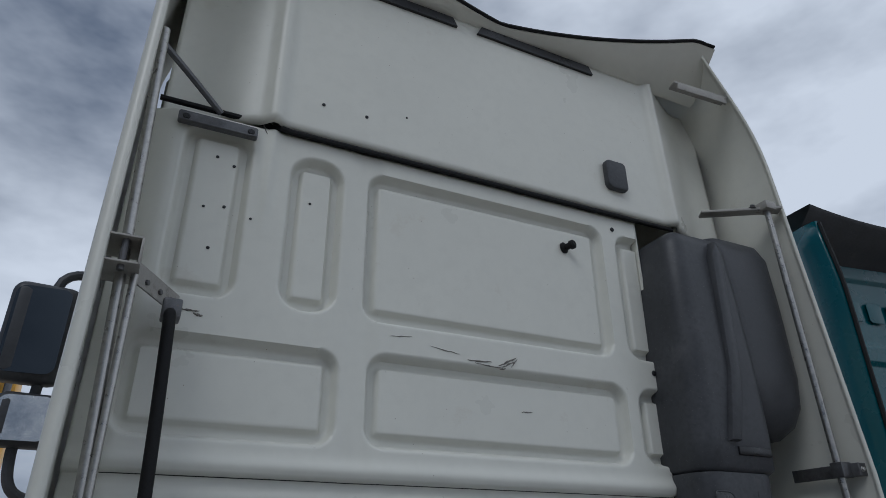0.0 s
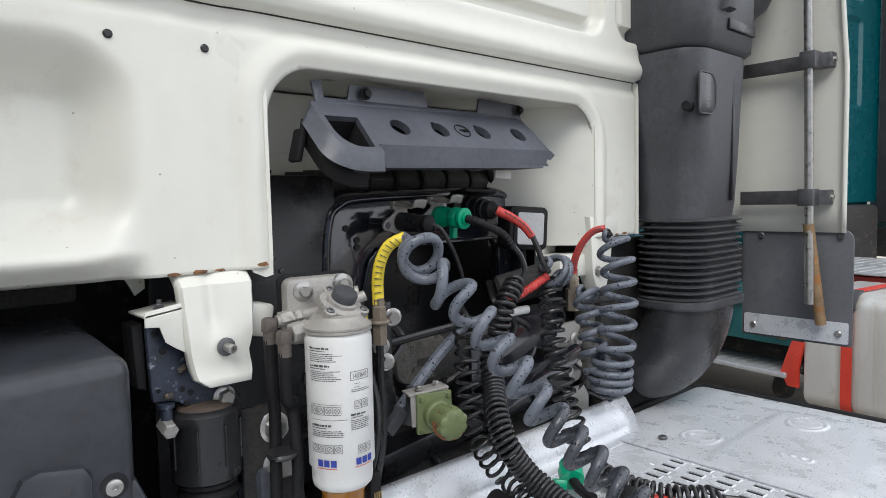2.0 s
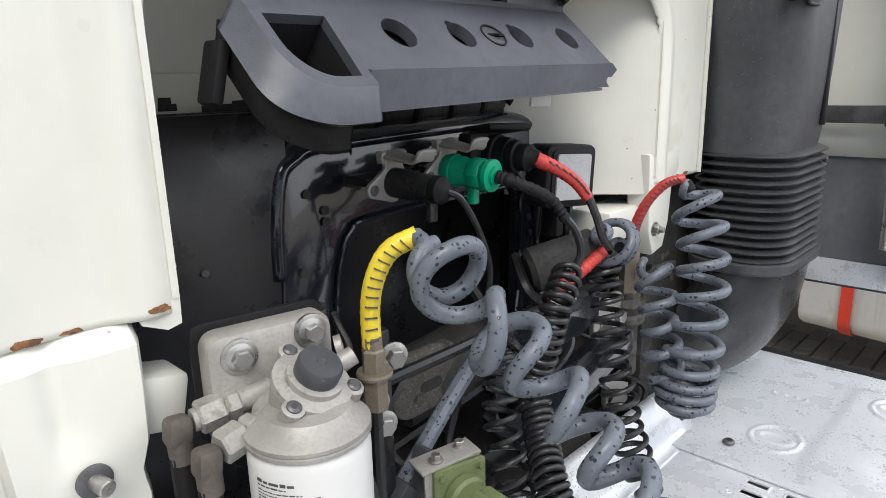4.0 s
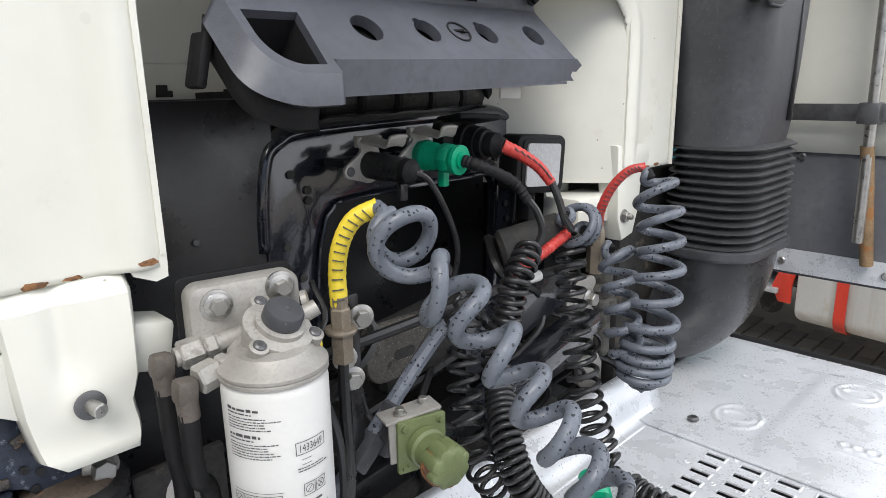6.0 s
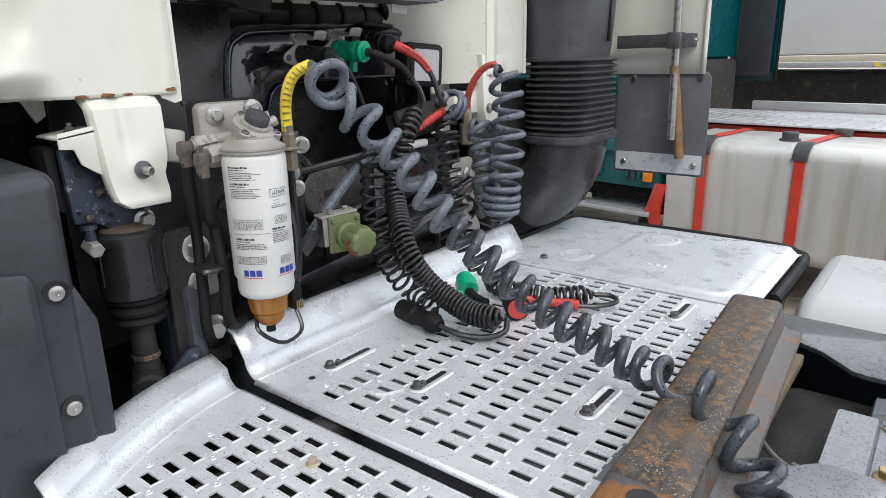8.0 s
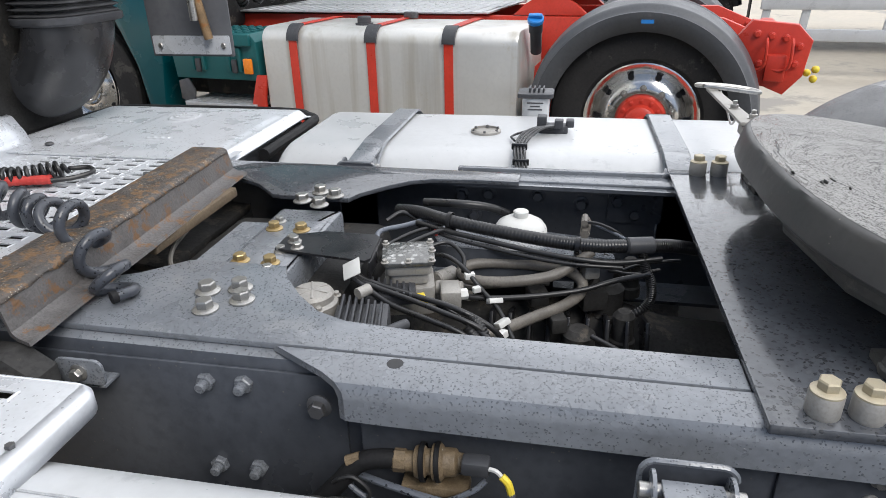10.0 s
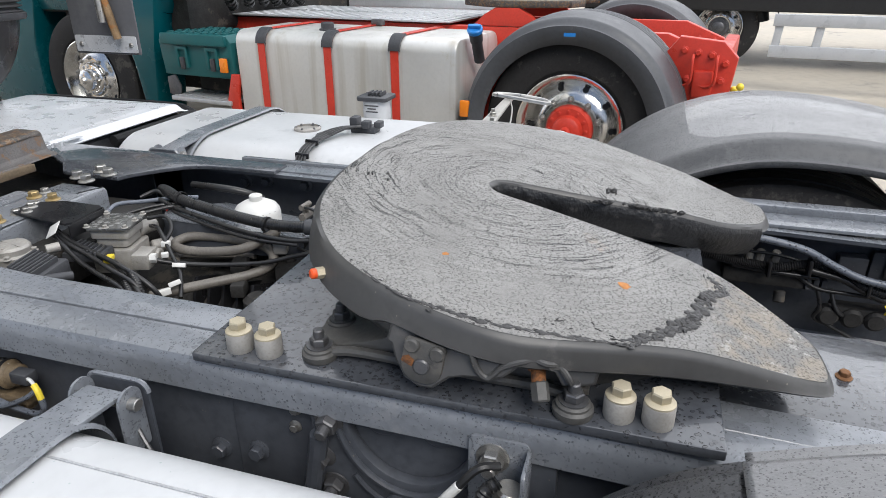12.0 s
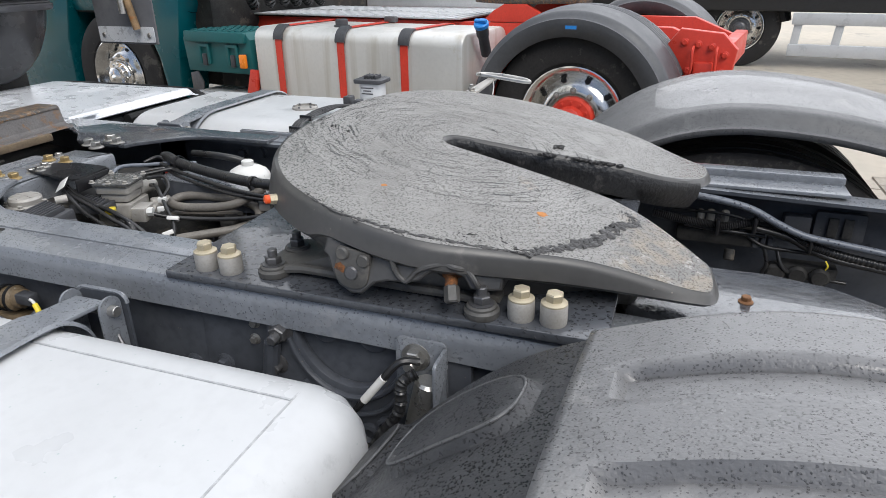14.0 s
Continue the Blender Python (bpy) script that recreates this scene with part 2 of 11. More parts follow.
BEAMEND = material("rusted_beam_end", (0.075, 0.080, 0.088), 0.6, vary=0.3, scale=20, bump=0.5, bump_scale=150, wear=(0.22, 0.095, 0.03), wear_scale=17, wear_at=0.485)
CHROME = material("polished_rim", (0.72, 0.71, 0.69), 0.18, 1.0, vary=0.08, scale=12, bump=0.02)
BLUE = material("blue_plastic", (0.02, 0.22, 0.62), 0.4, vary=0.1, bump=0.02)
AMBER = material("amber_bowl", (0.30, 0.12, 0.01), 0.18, vary=0.15, scale=20, bump=0.02)
LABEL = material("white_filter_paint", (0.64, 0.64, 0.62), 0.42, vary=0.03, scale=14, bump=0.02)
INK = material("black_print", (0.07, 0.07, 0.075), 0.5, vary=0.1, bump=0)
INKBLUE = material("blue_print", (0.03, 0.05, 0.30), 0.5, vary=0.1, bump=0)
GREYBLUE = material("weathered_blue_bracket", (0.035, 0.045, 0.068), 0.6, vary=0.35, scale=25, bump=0.2, bump_scale=150, wear=(0.15, 0.165, 0.19), wear_scale=26, wear_at=0.57)
GLASS = material("dark_mirror_glass", (0.06, 0.07, 0.08), 0.06, 0.9, vary=0.02, bump=0)
LENS = material("lamp_lens", (0.42, 0.43, 0.44), 0.15, vary=0.05, scale=60, bump=0.4, bump_scale=180)
PAVER = material("grey_pavers", (0.33, 0.295, 0.245), 0.75, vary=0.18, scale=2.2, bump=0.25, bump_scale=60, island=0.18, wear=(0.24, 0.215, 0.18), wear_scale=1.1, wear_at=0.56)
CONCRETE = material("pale_concrete", (0.44, 0.395, 0.325), 0.75, vary=0.12, scale=0.8, bump=0.2, bump_scale=40, wear=(0.28, 0.26, 0.23), wear_scale=0.5, wear_at=0.56)


# ---- mesh helpers ----
ORIGIN = {}


def thing(name, label, category, at=(0, 0, 0), group="", kind=""):
    ob = new(name)
    ob.location = at
    ORIGIN[ob.name] = Vector(at)
    return tagged(ob, label, category, group, kind)


def part(name, bm, mat, parent, label="", smooth=35.0, solid=0.0, bevel=0.0):
    """Links a bmesh, drawn in world places, as one mesh under a thing or a part."""
    me = bpy.data.meshes.new(name)
    base = ORIGIN[parent.name]
    bmesh.ops.translate(bm, verts=bm.verts, vec=-base)
    bm.to_mesh(me)
    bm.free()
    me.materials.append(mat)
    if smooth:
        me.shade_smooth()
        me.set_sharp_from_angle(angle=radians(smooth))
    ob = new(name, me)
    ob.parent = parent
    ORIGIN[ob.name] = base
    if solid:
        mod = ob.modifiers.new("thick", "SOLIDIFY")
        mod.thickness, mod.offset = solid, -1
    if bevel:
        mod = ob.modifiers.new("edge", "BEVEL")
        mod.width, mod.segments, mod.limit_method, mod.angle_limit = bevel, 2, "ANGLE", radians(40)
    return tagged(ob, label)


def box(c, s, bevel=0.0, turn=(0, 0, 0), bm=None, seg=2):
    """A box at centre c with size s, turned by degrees, its edges rounded."""
    own = bmesh.new()
    bmesh.ops.create_cube(own, size=1.0, matrix=Matrix.Diagonal((*s, 1)))
    if bevel:
        bmesh.ops.bevel(own, geom=own.edges[:], offset=bevel, segments=seg, profile=0.5, affect="EDGES")
    bmesh.ops.transform(own, matrix=pose(*c, *turn), verts=own.verts)
    return join(own, bm)


def join(own, bm):
    if bm is None:
        return own
    me = bpy.data.meshes.new("tmp")
    own.to_mesh(me)
    own.free()
    bm.from_mesh(me)
    bpy.data.meshes.remove(me)
    return bm


def along(a, b):
    """The turn that takes +z into the way from a to b."""
    return (Vector(b) - Vector(a)).to_track_quat("Z", "Y").to_matrix().to_4x4()


def lathe(profile, a, b, seg=32, bm=None, cap=True):
    """Revolves (radius, height) about the axis from a towards b; heights in metres from a."""
    own = bmesh.new()
    rings = []
    for r, h in profile:
        rings.append([own.verts.new((r * math.cos(2 * math.pi * k / seg), r * math.sin(2 * math.pi * k / seg), h)) for k in range(seg)])
    for lo, hi in zip(rings, rings[1:]):
        for k in range(seg):
            own.faces.new((lo[k], lo[(k + 1) % seg], hi[(k + 1) % seg], hi[k]))
    if cap:
        own.faces.new(rings[0][::-1])
        own.faces.new(rings[-1])
    bmesh.ops.transform(own, matrix=Matrix.Translation(a) @ along(a, b), verts=own.verts)
    return join(own, bm)


def rod(a, b, r, seg=16, bm=None, r2=None, bevel=0.0):
    h = (Vector(b) - Vector(a)).length
    r2 = r if r2 is None else r2
    prof = [(r, 0), (r2, h)] if not bevel else [(r - bevel, 0), (r, bevel), (r2, h - bevel), (r2 - bevel, h)]
    return lathe(prof, a, b, seg, bm)


def smooth_path(pts, n=8):
    """Catmull-Rom through the points."""
    p = [Vector(q) for q in pts]
    p = [2 * p[0] - p[1]] + p + [2 * p[-1] - p[-2]]
    out = []
    for i in range(1, len(p) - 2):
        for k in range(n):
            t = k / n
            out.append(0.5 * (2 * p[i] + (p[i + 1] - p[i - 1]) * t + (2 * p[i - 1] - 5 * p[i] + 4 * p[i + 1] - p[i + 2]) * t * t + (3 * p[i] - p[i - 1] - 3 * p[i + 1] + p[i + 2]) * t ** 3))
    out.append(p[-2])
    return out


def tube(pts, r, seg=8, bm=None, radius=None):
    """A round tube along a fine path. radius: a function of 0..1 that scales r."""
    own = bmesh.new()
    n = len(pts)
    up = Vector((0.13, 0.27, 0.95))
    rings = []
    for i, p in enumerate(pts):
        d = (pts[min(i + 1, n - 1)] - pts[max(i - 1, 0)]).normalized()
        side = up - d * up.dot(d)
        if side.length < 1e-4:
            side = d.orthogonal()
        side.normalize()
        up = side
        other = d.cross(side)
        rr = r * (radius(i / (n - 1)) if radius else 1)
        rings.append([own.verts.new(p + rr * (math.cos(2 * math.pi * k / seg) * side + math.sin(2 * math.pi * k / seg) * other)) for k in range(seg)])
    for lo, hi in zip(rings, rings[1:]):
        for k in range(seg):
            own.faces.new((lo[k], lo[(k + 1) % seg], hi[(k + 1) % seg], hi[k]))
    own.faces.new(rings[0][::-1])
    own.faces.new(rings[-1])
    return join(own, bm)


def coil_path(pts, radius, pitch, step=14, squash=None, start=0.0, ends=0.03, wobble=0.0):
    """A coil wound about a path: radius and pitch in metres (pitch may be a function of 0..1)."""
    line = smooth_path(pts, 24)
    length = [0.0]
    for a, b in zip(line, line[1:]):
        length.append(length[-1] + (b - a).length)
    total = length[-1]
    out, s, ang, i = [], 0.0, start, 0
    up = Vector((0.3, 0.2, 0.9))
    while s < total:
        while i < len(line) - 2 and length[i + 1] < s:
            i += 1
        f = (s - length[i]) / max(1e-6, length[i + 1] - length[i])
        c = line[i].lerp(line[i + 1], f)
        d = (line[i + 1] - line[i]).normalized()
        side = up - d * up.dot(d)
        side.normalize()
        up = side
        u = s / total
        rr = (radius(u) if callable(radius) else radius) * min(1, max(0.0, s / ends), max(0.0, (total - s) / ends))
        rr *= 1 + wobble * noise.noise(Vector((s * 14, 3.1, radius(0.5) if callable(radius) else radius)))
        out.append(c + rr * (math.cos(ang) * side + math.sin(ang) * d.cross(side)))
        ang += 2 * math.pi / step
        s += (pitch(u) if callable(pitch) else pitch) / step
    return out


def prism(outline, depth, m=None, bm=None, bevel=0.0):
    """A plate from a 2D outline in its own x, y, from z = 0 to depth, laid by the pose m."""
    own = bmesh.new()
    lo = [own.verts.new((x, y, 0)) for x, y in outline]
    hi = [own.verts.new((x, y, depth)) for x, y in outline]
    own.faces.new(lo[::-1])
    own.faces.new(hi)
    n = len(outline)
    for k in range(n):
        own.faces.new((lo[k], lo[(k + 1) % n], hi[(k + 1) % n], hi[k]))
    bmesh.ops.recalc_face_normals(own, faces=own.faces)
    if bevel:
        caps = [e for e in own.edges if abs(e.verts[0].co.z - e.verts[1].co.z) < 1e-6]
        bmesh.ops.bevel(own, geom=caps, offset=bevel, segments=2, profile=0.5, affect="EDGES")
    if m is not None:
        bmesh.ops.transform(own, matrix=m, verts=own.verts)
    return join(own, bm)


def rounded(x0, y0, x1, y1, r, n=5):
    """A rectangle's outline with round corners; r may be four radii (from x0 y0, counterclockwise)."""
    rs = r if isinstance(r, (tuple, list)) else (r,) * 4
    out = []
    for (cx, cy, a), q in zip(((x0, y0, 180), (x1, y0, 270), (x1, y1, 0), (x0, y1, 90)), rs):
        sx, sy = (1 if cx == x0 else -1), (1 if cy == y0 else -1)
        if q <= 0:
            out.append((cx, cy))
            continue
        for k in range(n + 1):
            t = radians(a + 90 * k / n)
            out.append((cx + sx * q + q * math.cos(t), cy + sy * q + q * math.sin(t)))
    return out


XZ = Matrix(((1, 0, 0, 0), (0, 0, 1, 0), (0, 1, 0, 0), (0, 0, 0, 1)))   # outline x, y -> world x, z; depth -> +y
YZ = Matrix(((0, 0, 1, 0), (1, 0, 0, 0), (0, 1, 0, 0), (0, 0, 0, 1)))   # outline x, y -> world y, z; depth -> +x


def shift(v, m):
    return Matrix.Translation(v) @ m


def hex_prism(bm, r, z0, z1, seg=6):
    lathe([(r * 0.93, z0), (r, z0 + 0.12 * (z1 - z0)), (r, z1 - 0.15 * (z1 - z0)), (r * 0.88, z1)], (0, 0, 0), (0, 0, 1), seg, bm)


BOLTS = {}


def bolt_mesh(style, mat):
    if (style, mat.name) not in BOLTS:
        bm = bmesh.new()
        if style == "flange":      # flange head bolt
            lathe([(1.05, 0), (1.05, 0.12), (0.72, 0.3)], (0, 0, 0), (0, 0, 1), 18, bm)
            hex_prism(bm, 0.72, 0.2, 0.95)
        elif style == "stud":      # nut on a washer with the thread standing out
            lathe([(1.1, 0), (1.1, 0.14)], (0, 0, 0), (0, 0, 1), 18, bm)
            hex_prism(bm, 0.8, 0.14, 0.85)
            lathe([(0.46, 0.8), (0.46, 1.5), (0.36, 1.6)], (0, 0, 0), (0, 0, 1), 12, bm)
        else:                      # plain round-headed screw
            lathe([(1, 0), (1, 0.25), (0.7, 0.5)], (0, 0, 0), (0, 0, 1), 14, bm)
            lathe([(0.45, 0.5), (0.4, 0.4)], (0, 0, 0), (0, 0, 1), 6, bm)
        me = bpy.data.meshes.new("bolt")
        bm.to_mesh(me)
        bm.free()
        me.materials.append(mat)
        me.shade_smooth()
        me.set_sharp_from_angle(angle=radians(30))
        BOLTS[style, mat.name] = me
    return BOLTS[style, mat.name]


def bolt(parent, at, way, r=0.015, style="flange", mat=None, name="bolt", spin=None):
    ob = new(name, bolt_mesh(style, mat or STEEL))
    turn = along((0, 0, 0), way)
    ob.matrix_basis = Matrix.Translation(Vector(at) - ORIGIN[parent.name]) @ turn @ pose(0, 0, 0, 0, 0, random.uniform(0, 60) if spin is None else spin) @ Matrix.Diagonal((r, r, r, 1))
    ob.parent = parent
    ORIGIN[ob.name] = ORIGIN[parent.name]
    return ob


def sheet(x0, x1, z0, z1, step, depth, hole=None):
    """A relief sheet in the plane of x and z: depth(x, z) is the y of each point; points inside hole(x, z) < 0 are cut away and
    the rim is drawn onto the hole's outline."""
    nx, nz = round((x1 - x0) / step), round((z1 - z0) / step)
    own = bmesh.new()
    grid = {}
    for i in range(nx + 1):
        for k in range(nz + 1):
            x, z = x0 + (x1 - x0) * i / nx, z0 + (z1 - z0) * k / nz
            inside = False
            if hole:
                d = hole(x, z)
                inside = d < -0.71 * step
                if not inside and d < 0.5 * step:
                    e = 1e-4
                    gx, gz = (hole(x + e, z) - d) / e, (hole(x, z + e) - d) / e
                    q = max(1e-6, gx * gx + gz * gz)
                    x, z = x - d * gx / q, z - d * gz / q
            if not inside:
                grid[i, k] = own.verts.new((x, depth(x, z), z))
    for i in range(nx):
        for k in range(nz):
            corners = [grid.get(q) for q in ((i, k), (i + 1, k), (i + 1, k + 1), (i, k + 1))]
            if all(corners):
                if hole:
                    mid = sum((v.co for v in corners), Vector()) / 4
                    if hole(mid.x, mid.z) < -0.1 * step:
                        continue
                own.faces.new(corners)
    return own


def rr(x, z, x0, z0, x1, z1, r):
    """The signed distance to a rectangle with round corners."""
    qx, qz = abs(x - (x0 + x1) / 2) - (x1 - x0) / 2 + r, abs(z - (z0 + z1) / 2) - (z1 - z0) / 2 + r
    return math.hypot(max(qx, 0), max(qz, 0)) + min(max(qx, qz), 0) - r


def ease(v):
    v = min(1.0, max(0.0, v))
    return v * v * (3 - 2 * v)


# ---- ground ----
GZ = 0.12     # the yard's level
ground = tagged(new("ground"), "damp beige-grey block paving of a large truck yard", "ground", kind="structure")
bm = bmesh.new()
bmesh.ops.create_grid(bm, x_segments=1, y_segments=1, size=400)
me = bpy.data.meshes.new("ground")
bm.to_mesh(me), bm.free()
me.materials.append(CONCRETE)
ground.data = None
yard = new("yard_surface", me)
yard.parent = ground
ORIGIN[ground.name] = Vector()


# block paving: single stones between the trucks, and the rest of the yard in one piece
part("joint_bed", box((0.62, 0.95, GZ + 0.003), (6.0, 16.0, 0.004)), material("dirty_joints", (0.15, 0.133, 0.110), 0.9, vary=0.3, scale=3, bump=0.2), ground, "dark sandy joints")


def paver_bm(x, y, bm, dz=0.0):
    own = bmesh.new()
    bmesh.ops.create_cube(own, size=1.0, matrix=pose(x, y, GZ + 0.008 + dz) @ Matrix.Diagonal((0.192, 0.092, 0.012, 1)))
    top = [v for v in own.verts if v.co.z > GZ + 0.008 + dz]
    for v in top:
        v.co.x += 0.004 if v.co.x < x else -0.004
        v.co.y += 0.004 if v.co.y < y else -0.004
    return join(own, bm)


PAVERONE = material("grey_paving_block", (0.30, 0.27, 0.225), 0.72, vary=0.2, scale=6, bump=0.3, bump_scale=70, wear=(0.15, 0.14, 0.12), wear_scale=2.0, wear_at=0.56, spots=(0.10, 0.09, 0.08), spot_scale=30, spot_size=0.2)
stone = part("paver", paver_bm(0, 0, None), PAVERONE, ground, smooth=0)
near_x = [1.32 + 0.2 * k for k in range(6)]
random.seed(21)
placed = set()
for i, x in enumerate(near_x):
    for k in range(-12, 30):
        y = 0.1 * k
        placed.add((i, k))
        if (i, k) == (0, -12):
            stone.location = (x + (0.1 if k % 2 else 0), y, 0)
            continue
        ob = new("paver", stone.data)
        ob.parent = ground
        ob.location = (x + (0.1 if k % 2 else 0), y, random.uniform(-0.001, 0.001))
verts, faces = [], []
for i in range(-18, 12):
    for k in range(-70, 90):
        if 0 <= i < 6 and -12 <= k < 30:
            continue
        x, y = 1.32 + 0.2 * i + (0.1 if k % 2 else 0), 0.1 * k
        dz = random.uniform(-0.0015, 0.0015)
        n = len(verts)
        for sx, sy, z, g in ((-1, -1, 0.002, 0), (1, -1, 0.002, 0), (1, 1, 0.002, 0), (-1, 1, 0.002, 0), (-1, -1, 0.014, 0.004), (1, -1, 0.014, 0.004), (1, 1, 0.014, 0.004), (-1, 1, 0.014, 0.004)):
            verts.append((x + sx * (0.096 - g), y + sy * (0.046 - g), GZ + z + dz))
        faces += [(n + 4, n + 5, n + 6, n + 7), (n, n + 1, n + 5, n + 4), (n + 1, n + 2, n + 6, n + 5), (n + 2, n + 3, n + 7, n + 6), (n + 3, n, n + 4, n + 7)]
me = bpy.data.meshes.new("paving")
me.from_pydata(verts, [], faces)
me.materials.append(PAVER)
rest = new("paving", me)
rest.parent = ground
tagged(rest, "grey block paving of the yard", kind="stuff")


# ---- the cab's rear ----
Y0 = 2.06
PANELS = [(-1.085, 2.345, -0.885, 2.885, 0.06, 0.030, 0.022), (-0.772, 2.345, -0.598, 2.855, 0.075, 0.030, 0.022), (-0.52, 2.345, 0.412, 2.858, 0.06, 0.030, 0.022),
          (-1.13, 1.98, -0.578, 2.245, 0.06, 0.030, 0.022), (-0.498, 1.985, 0.437, 2.255, 0.06, 0.030, 0.022), (0.475, 2.35, 0.66, 2.845, 0.06, 0.030, 0.022),
          (0.485, 1.99, 0.66, 2.25, 0.06, 0.030, 0.022), (-1.16, 1.535, -0.63, 1.835, 0.10, 0.070, 0.085)]


def wall_y(x, z):
    y = Y0
    for x0, z0, x1, z1, r, deep, slope in PANELS:
        d = rr(x, z, x0, z0, x1, z1, r)
        if d < 0:
            if slope > 0.05:
                y += deep * ease(-d / slope)
            else:
                # a channel runs round a flat, square-cornered field that stands proud of it
                y += 0.036 * ease(-d / 0.015)
                y -= 0.019 * ease(-rr(x, z, x0 + 0.034, z0 + 0.036, x1 - 0.034, z1 - 0.036, 0.014) / 0.010)
    # a lip along the joint of the upper and the lower pressing
    jog = 0.006 * ease((x + 0.60) / 0.06) * ease((-0.46 - x) / 0.05)
    y -= 0.012 * math.exp(-((z - 1.925) / 0.022) ** 2) - jog
    y += 0.020 * ease((1.903 - z) / 0.005) - 0.010 * ease((1.885 - z) / 0.03)
    # raised band round the opening
    d = rr(x, z, -0.448, 1.1, 0.398, 1.822, 0.085)
    y -= 0.010 * ease(1 - abs(d - 0.028) / 0.034)
    # the side bulges towards the outer corners, and the vertical swage between the panels
    y += 0.05 * ease((abs(x) - 1.10) / 0.12)
    y -= 0.012 * math.exp(-((x + 0.835) / 0.016) ** 2) * ease((z - 2.50) / 0.25)
    y += 0.05 * ease((1.548 - z) / 0.05) * ease((-0.62 - x) / 0.06) - 0.03 * ease((1.60 - z) / 0.1) * ease((-0.62 - x) / 0.08)
    return y


cab = thing("truck_cab", "cream sleeper cab with stamped rear panels, scratches and rusty edges", "truck cab", (0, Y0, 1.5))
part("rear_wall", sheet(-1.2, 0.586, 1.508, 2.917, 0.0060, wall_y, lambda x, z: rr(x, z, -0.448, 1.1, 0.398, 1.822, 0.085)), CREAM, cab, smooth=60, solid=0.004)

# the shadow that the overlapping lip throws, drawn as a thin dark tube
part("lip_shadow_line", tube([Vector((x, wall_y(x, 1.897) - 0.0005, 1.8985)) for x in np.linspace(-1.12, 0.60, 60)], 0.0024, 6), SOOT, cab, "dark bead drawn as the shadow line under the lip")


def roof_y(x, z):
    a = abs(x + 0.03)
    y = Y0 - 0.02 + 0.03 * (z - 2.96) - 0.030 * ease(1 - abs(a - 0.81) / 0.045) + 0.11 * ease((a - 0.80) / 0.30)
    return y + 0.02 * ease((2.947 - z) / 0.02)


part("roof_rear_panel", sheet(-1.16, 1.16, 2.930, 3.668, 0.015, roof_y), CREAM, cab, smooth=60, solid=0.004)
bm = tube([Vector((x, (Y0 - 0.014 if abs(x + 0.03) < 0.8 else Y0 + 0.02), 2.921 + 0.030 * ease((-0.80 - x) / 0.06))) for x in np.linspace(-1.17, 1.1, 90)], 0.009, 8)
part("roof_seal", bm, RUBBER, cab, "black rubber seal between roof and wall")
for x0, x1 in ((-0.78, -0.16), (-0.10, 0.50)):
    bm = prism([(x0, 3.622), (x1 - 0.03, 3.618), (x1 - 0.05, 3.658), (x0 + 0.02, 3.662)], 0.012, shift((0, Y0 - 0.012, 0), XZ))
    part("roof_air_slot", bm, BLACK, cab, "dark slot under the roof spoiler")
bm = bmesh.new()
prism(rounded(0.447, 3.030, 0.547, 3.160, (0.03, 0.015, 0.02, 0.02)), 0.03, shift((0, Y0 - 0.045, 0), XZ), bm, 0.008)
part("wall_vent", bm, PLASTIC, cab, "small black plastic vent cover")
# spoiler: a swept hood that hugs the roof panel in the middle and flares out at both ends
def spoiler_rim(x):
    return 3.695 + 0.20 * abs(x) ** 1.8 - 0.055 * ease((x - 0.95) / 0.14), 2.03 - 0.145 * abs(x)


bm = bmesh.new()
rows = []
for i in range(41):
    x = -1.13 + 2.20 * i / 40
    zt, yr = spoiler_rim(x)
    rows.append([bm.verts.new(v) for v in ((x, Y0 + 0.02, 3.664), (x, Y0 - 0.012, 3.670), (x, min(Y0 - 0.014, yr + 0.035), max(3.673, zt - 0.05)), (x, yr, zt - 0.014), (x, yr + 0.004, zt), (x, yr + 0.05, zt + 0.02), (x, Y0 + 0.5, zt + 0.03))])
for a, b in zip(rows, rows[1:]):
    for k in range(6):
        bm.faces.new((a[k], b[k], b[k + 1], a[k + 1]))
bmesh.ops.recalc_face_normals(bm, faces=bm.faces)
part("roof_spoiler", bm, CREAM, cab, "cream swept roof spoiler", smooth=50)
bm = tube([Vector((x, spoiler_rim(x)[1] - 0.003, spoiler_rim(x)[0] - 0.002)) for x in np.linspace(-1.12, 1.065, 60)], 0.008, 6)
part("spoiler_edge", bm, RUBBER, cab, "black rubber edge of the spoiler")
part("cab_body", box((-0.29, Y0 + 1.27, 2.42), (1.78, 1.76, 1.8), 0.02), CREAM, cab, "cream cab shell")
part("corner_body", box((0.89, Y0 + 1.22, 2.42), (0.58, 1.98, 1.8), 0.02), CREAM, cab, "cream recessed cab corner")
part("roof_body", box((0, Y0 + 1.1, 3.46), (2.30, 1.9, 0.42), 0.06), CREAM, cab, "cream high roof")
part("corner_return", prism([(Y0 + 0.004, 1.508), (Y0 + 0.26, 1.508), (Y0 + 0.26, 2.955), (Y0 + 0.004, 2.955)], 0.004, shift((0.588, 0, 0), YZ)), CREAM, cab)

# niche behind the opening
part("niche_side", prism([(Y0 + 0.004, 1.52), (Y0 + 0.20, 1.52), (Y0 + 0.36, 1.60), (Y0 + 0.36, 1.82), (Y0 + 0.004, 1.82)], 0.006, shift((0.400, 0, 0), YZ)), CREAM, cab, "cream side of the niche", smooth=0)
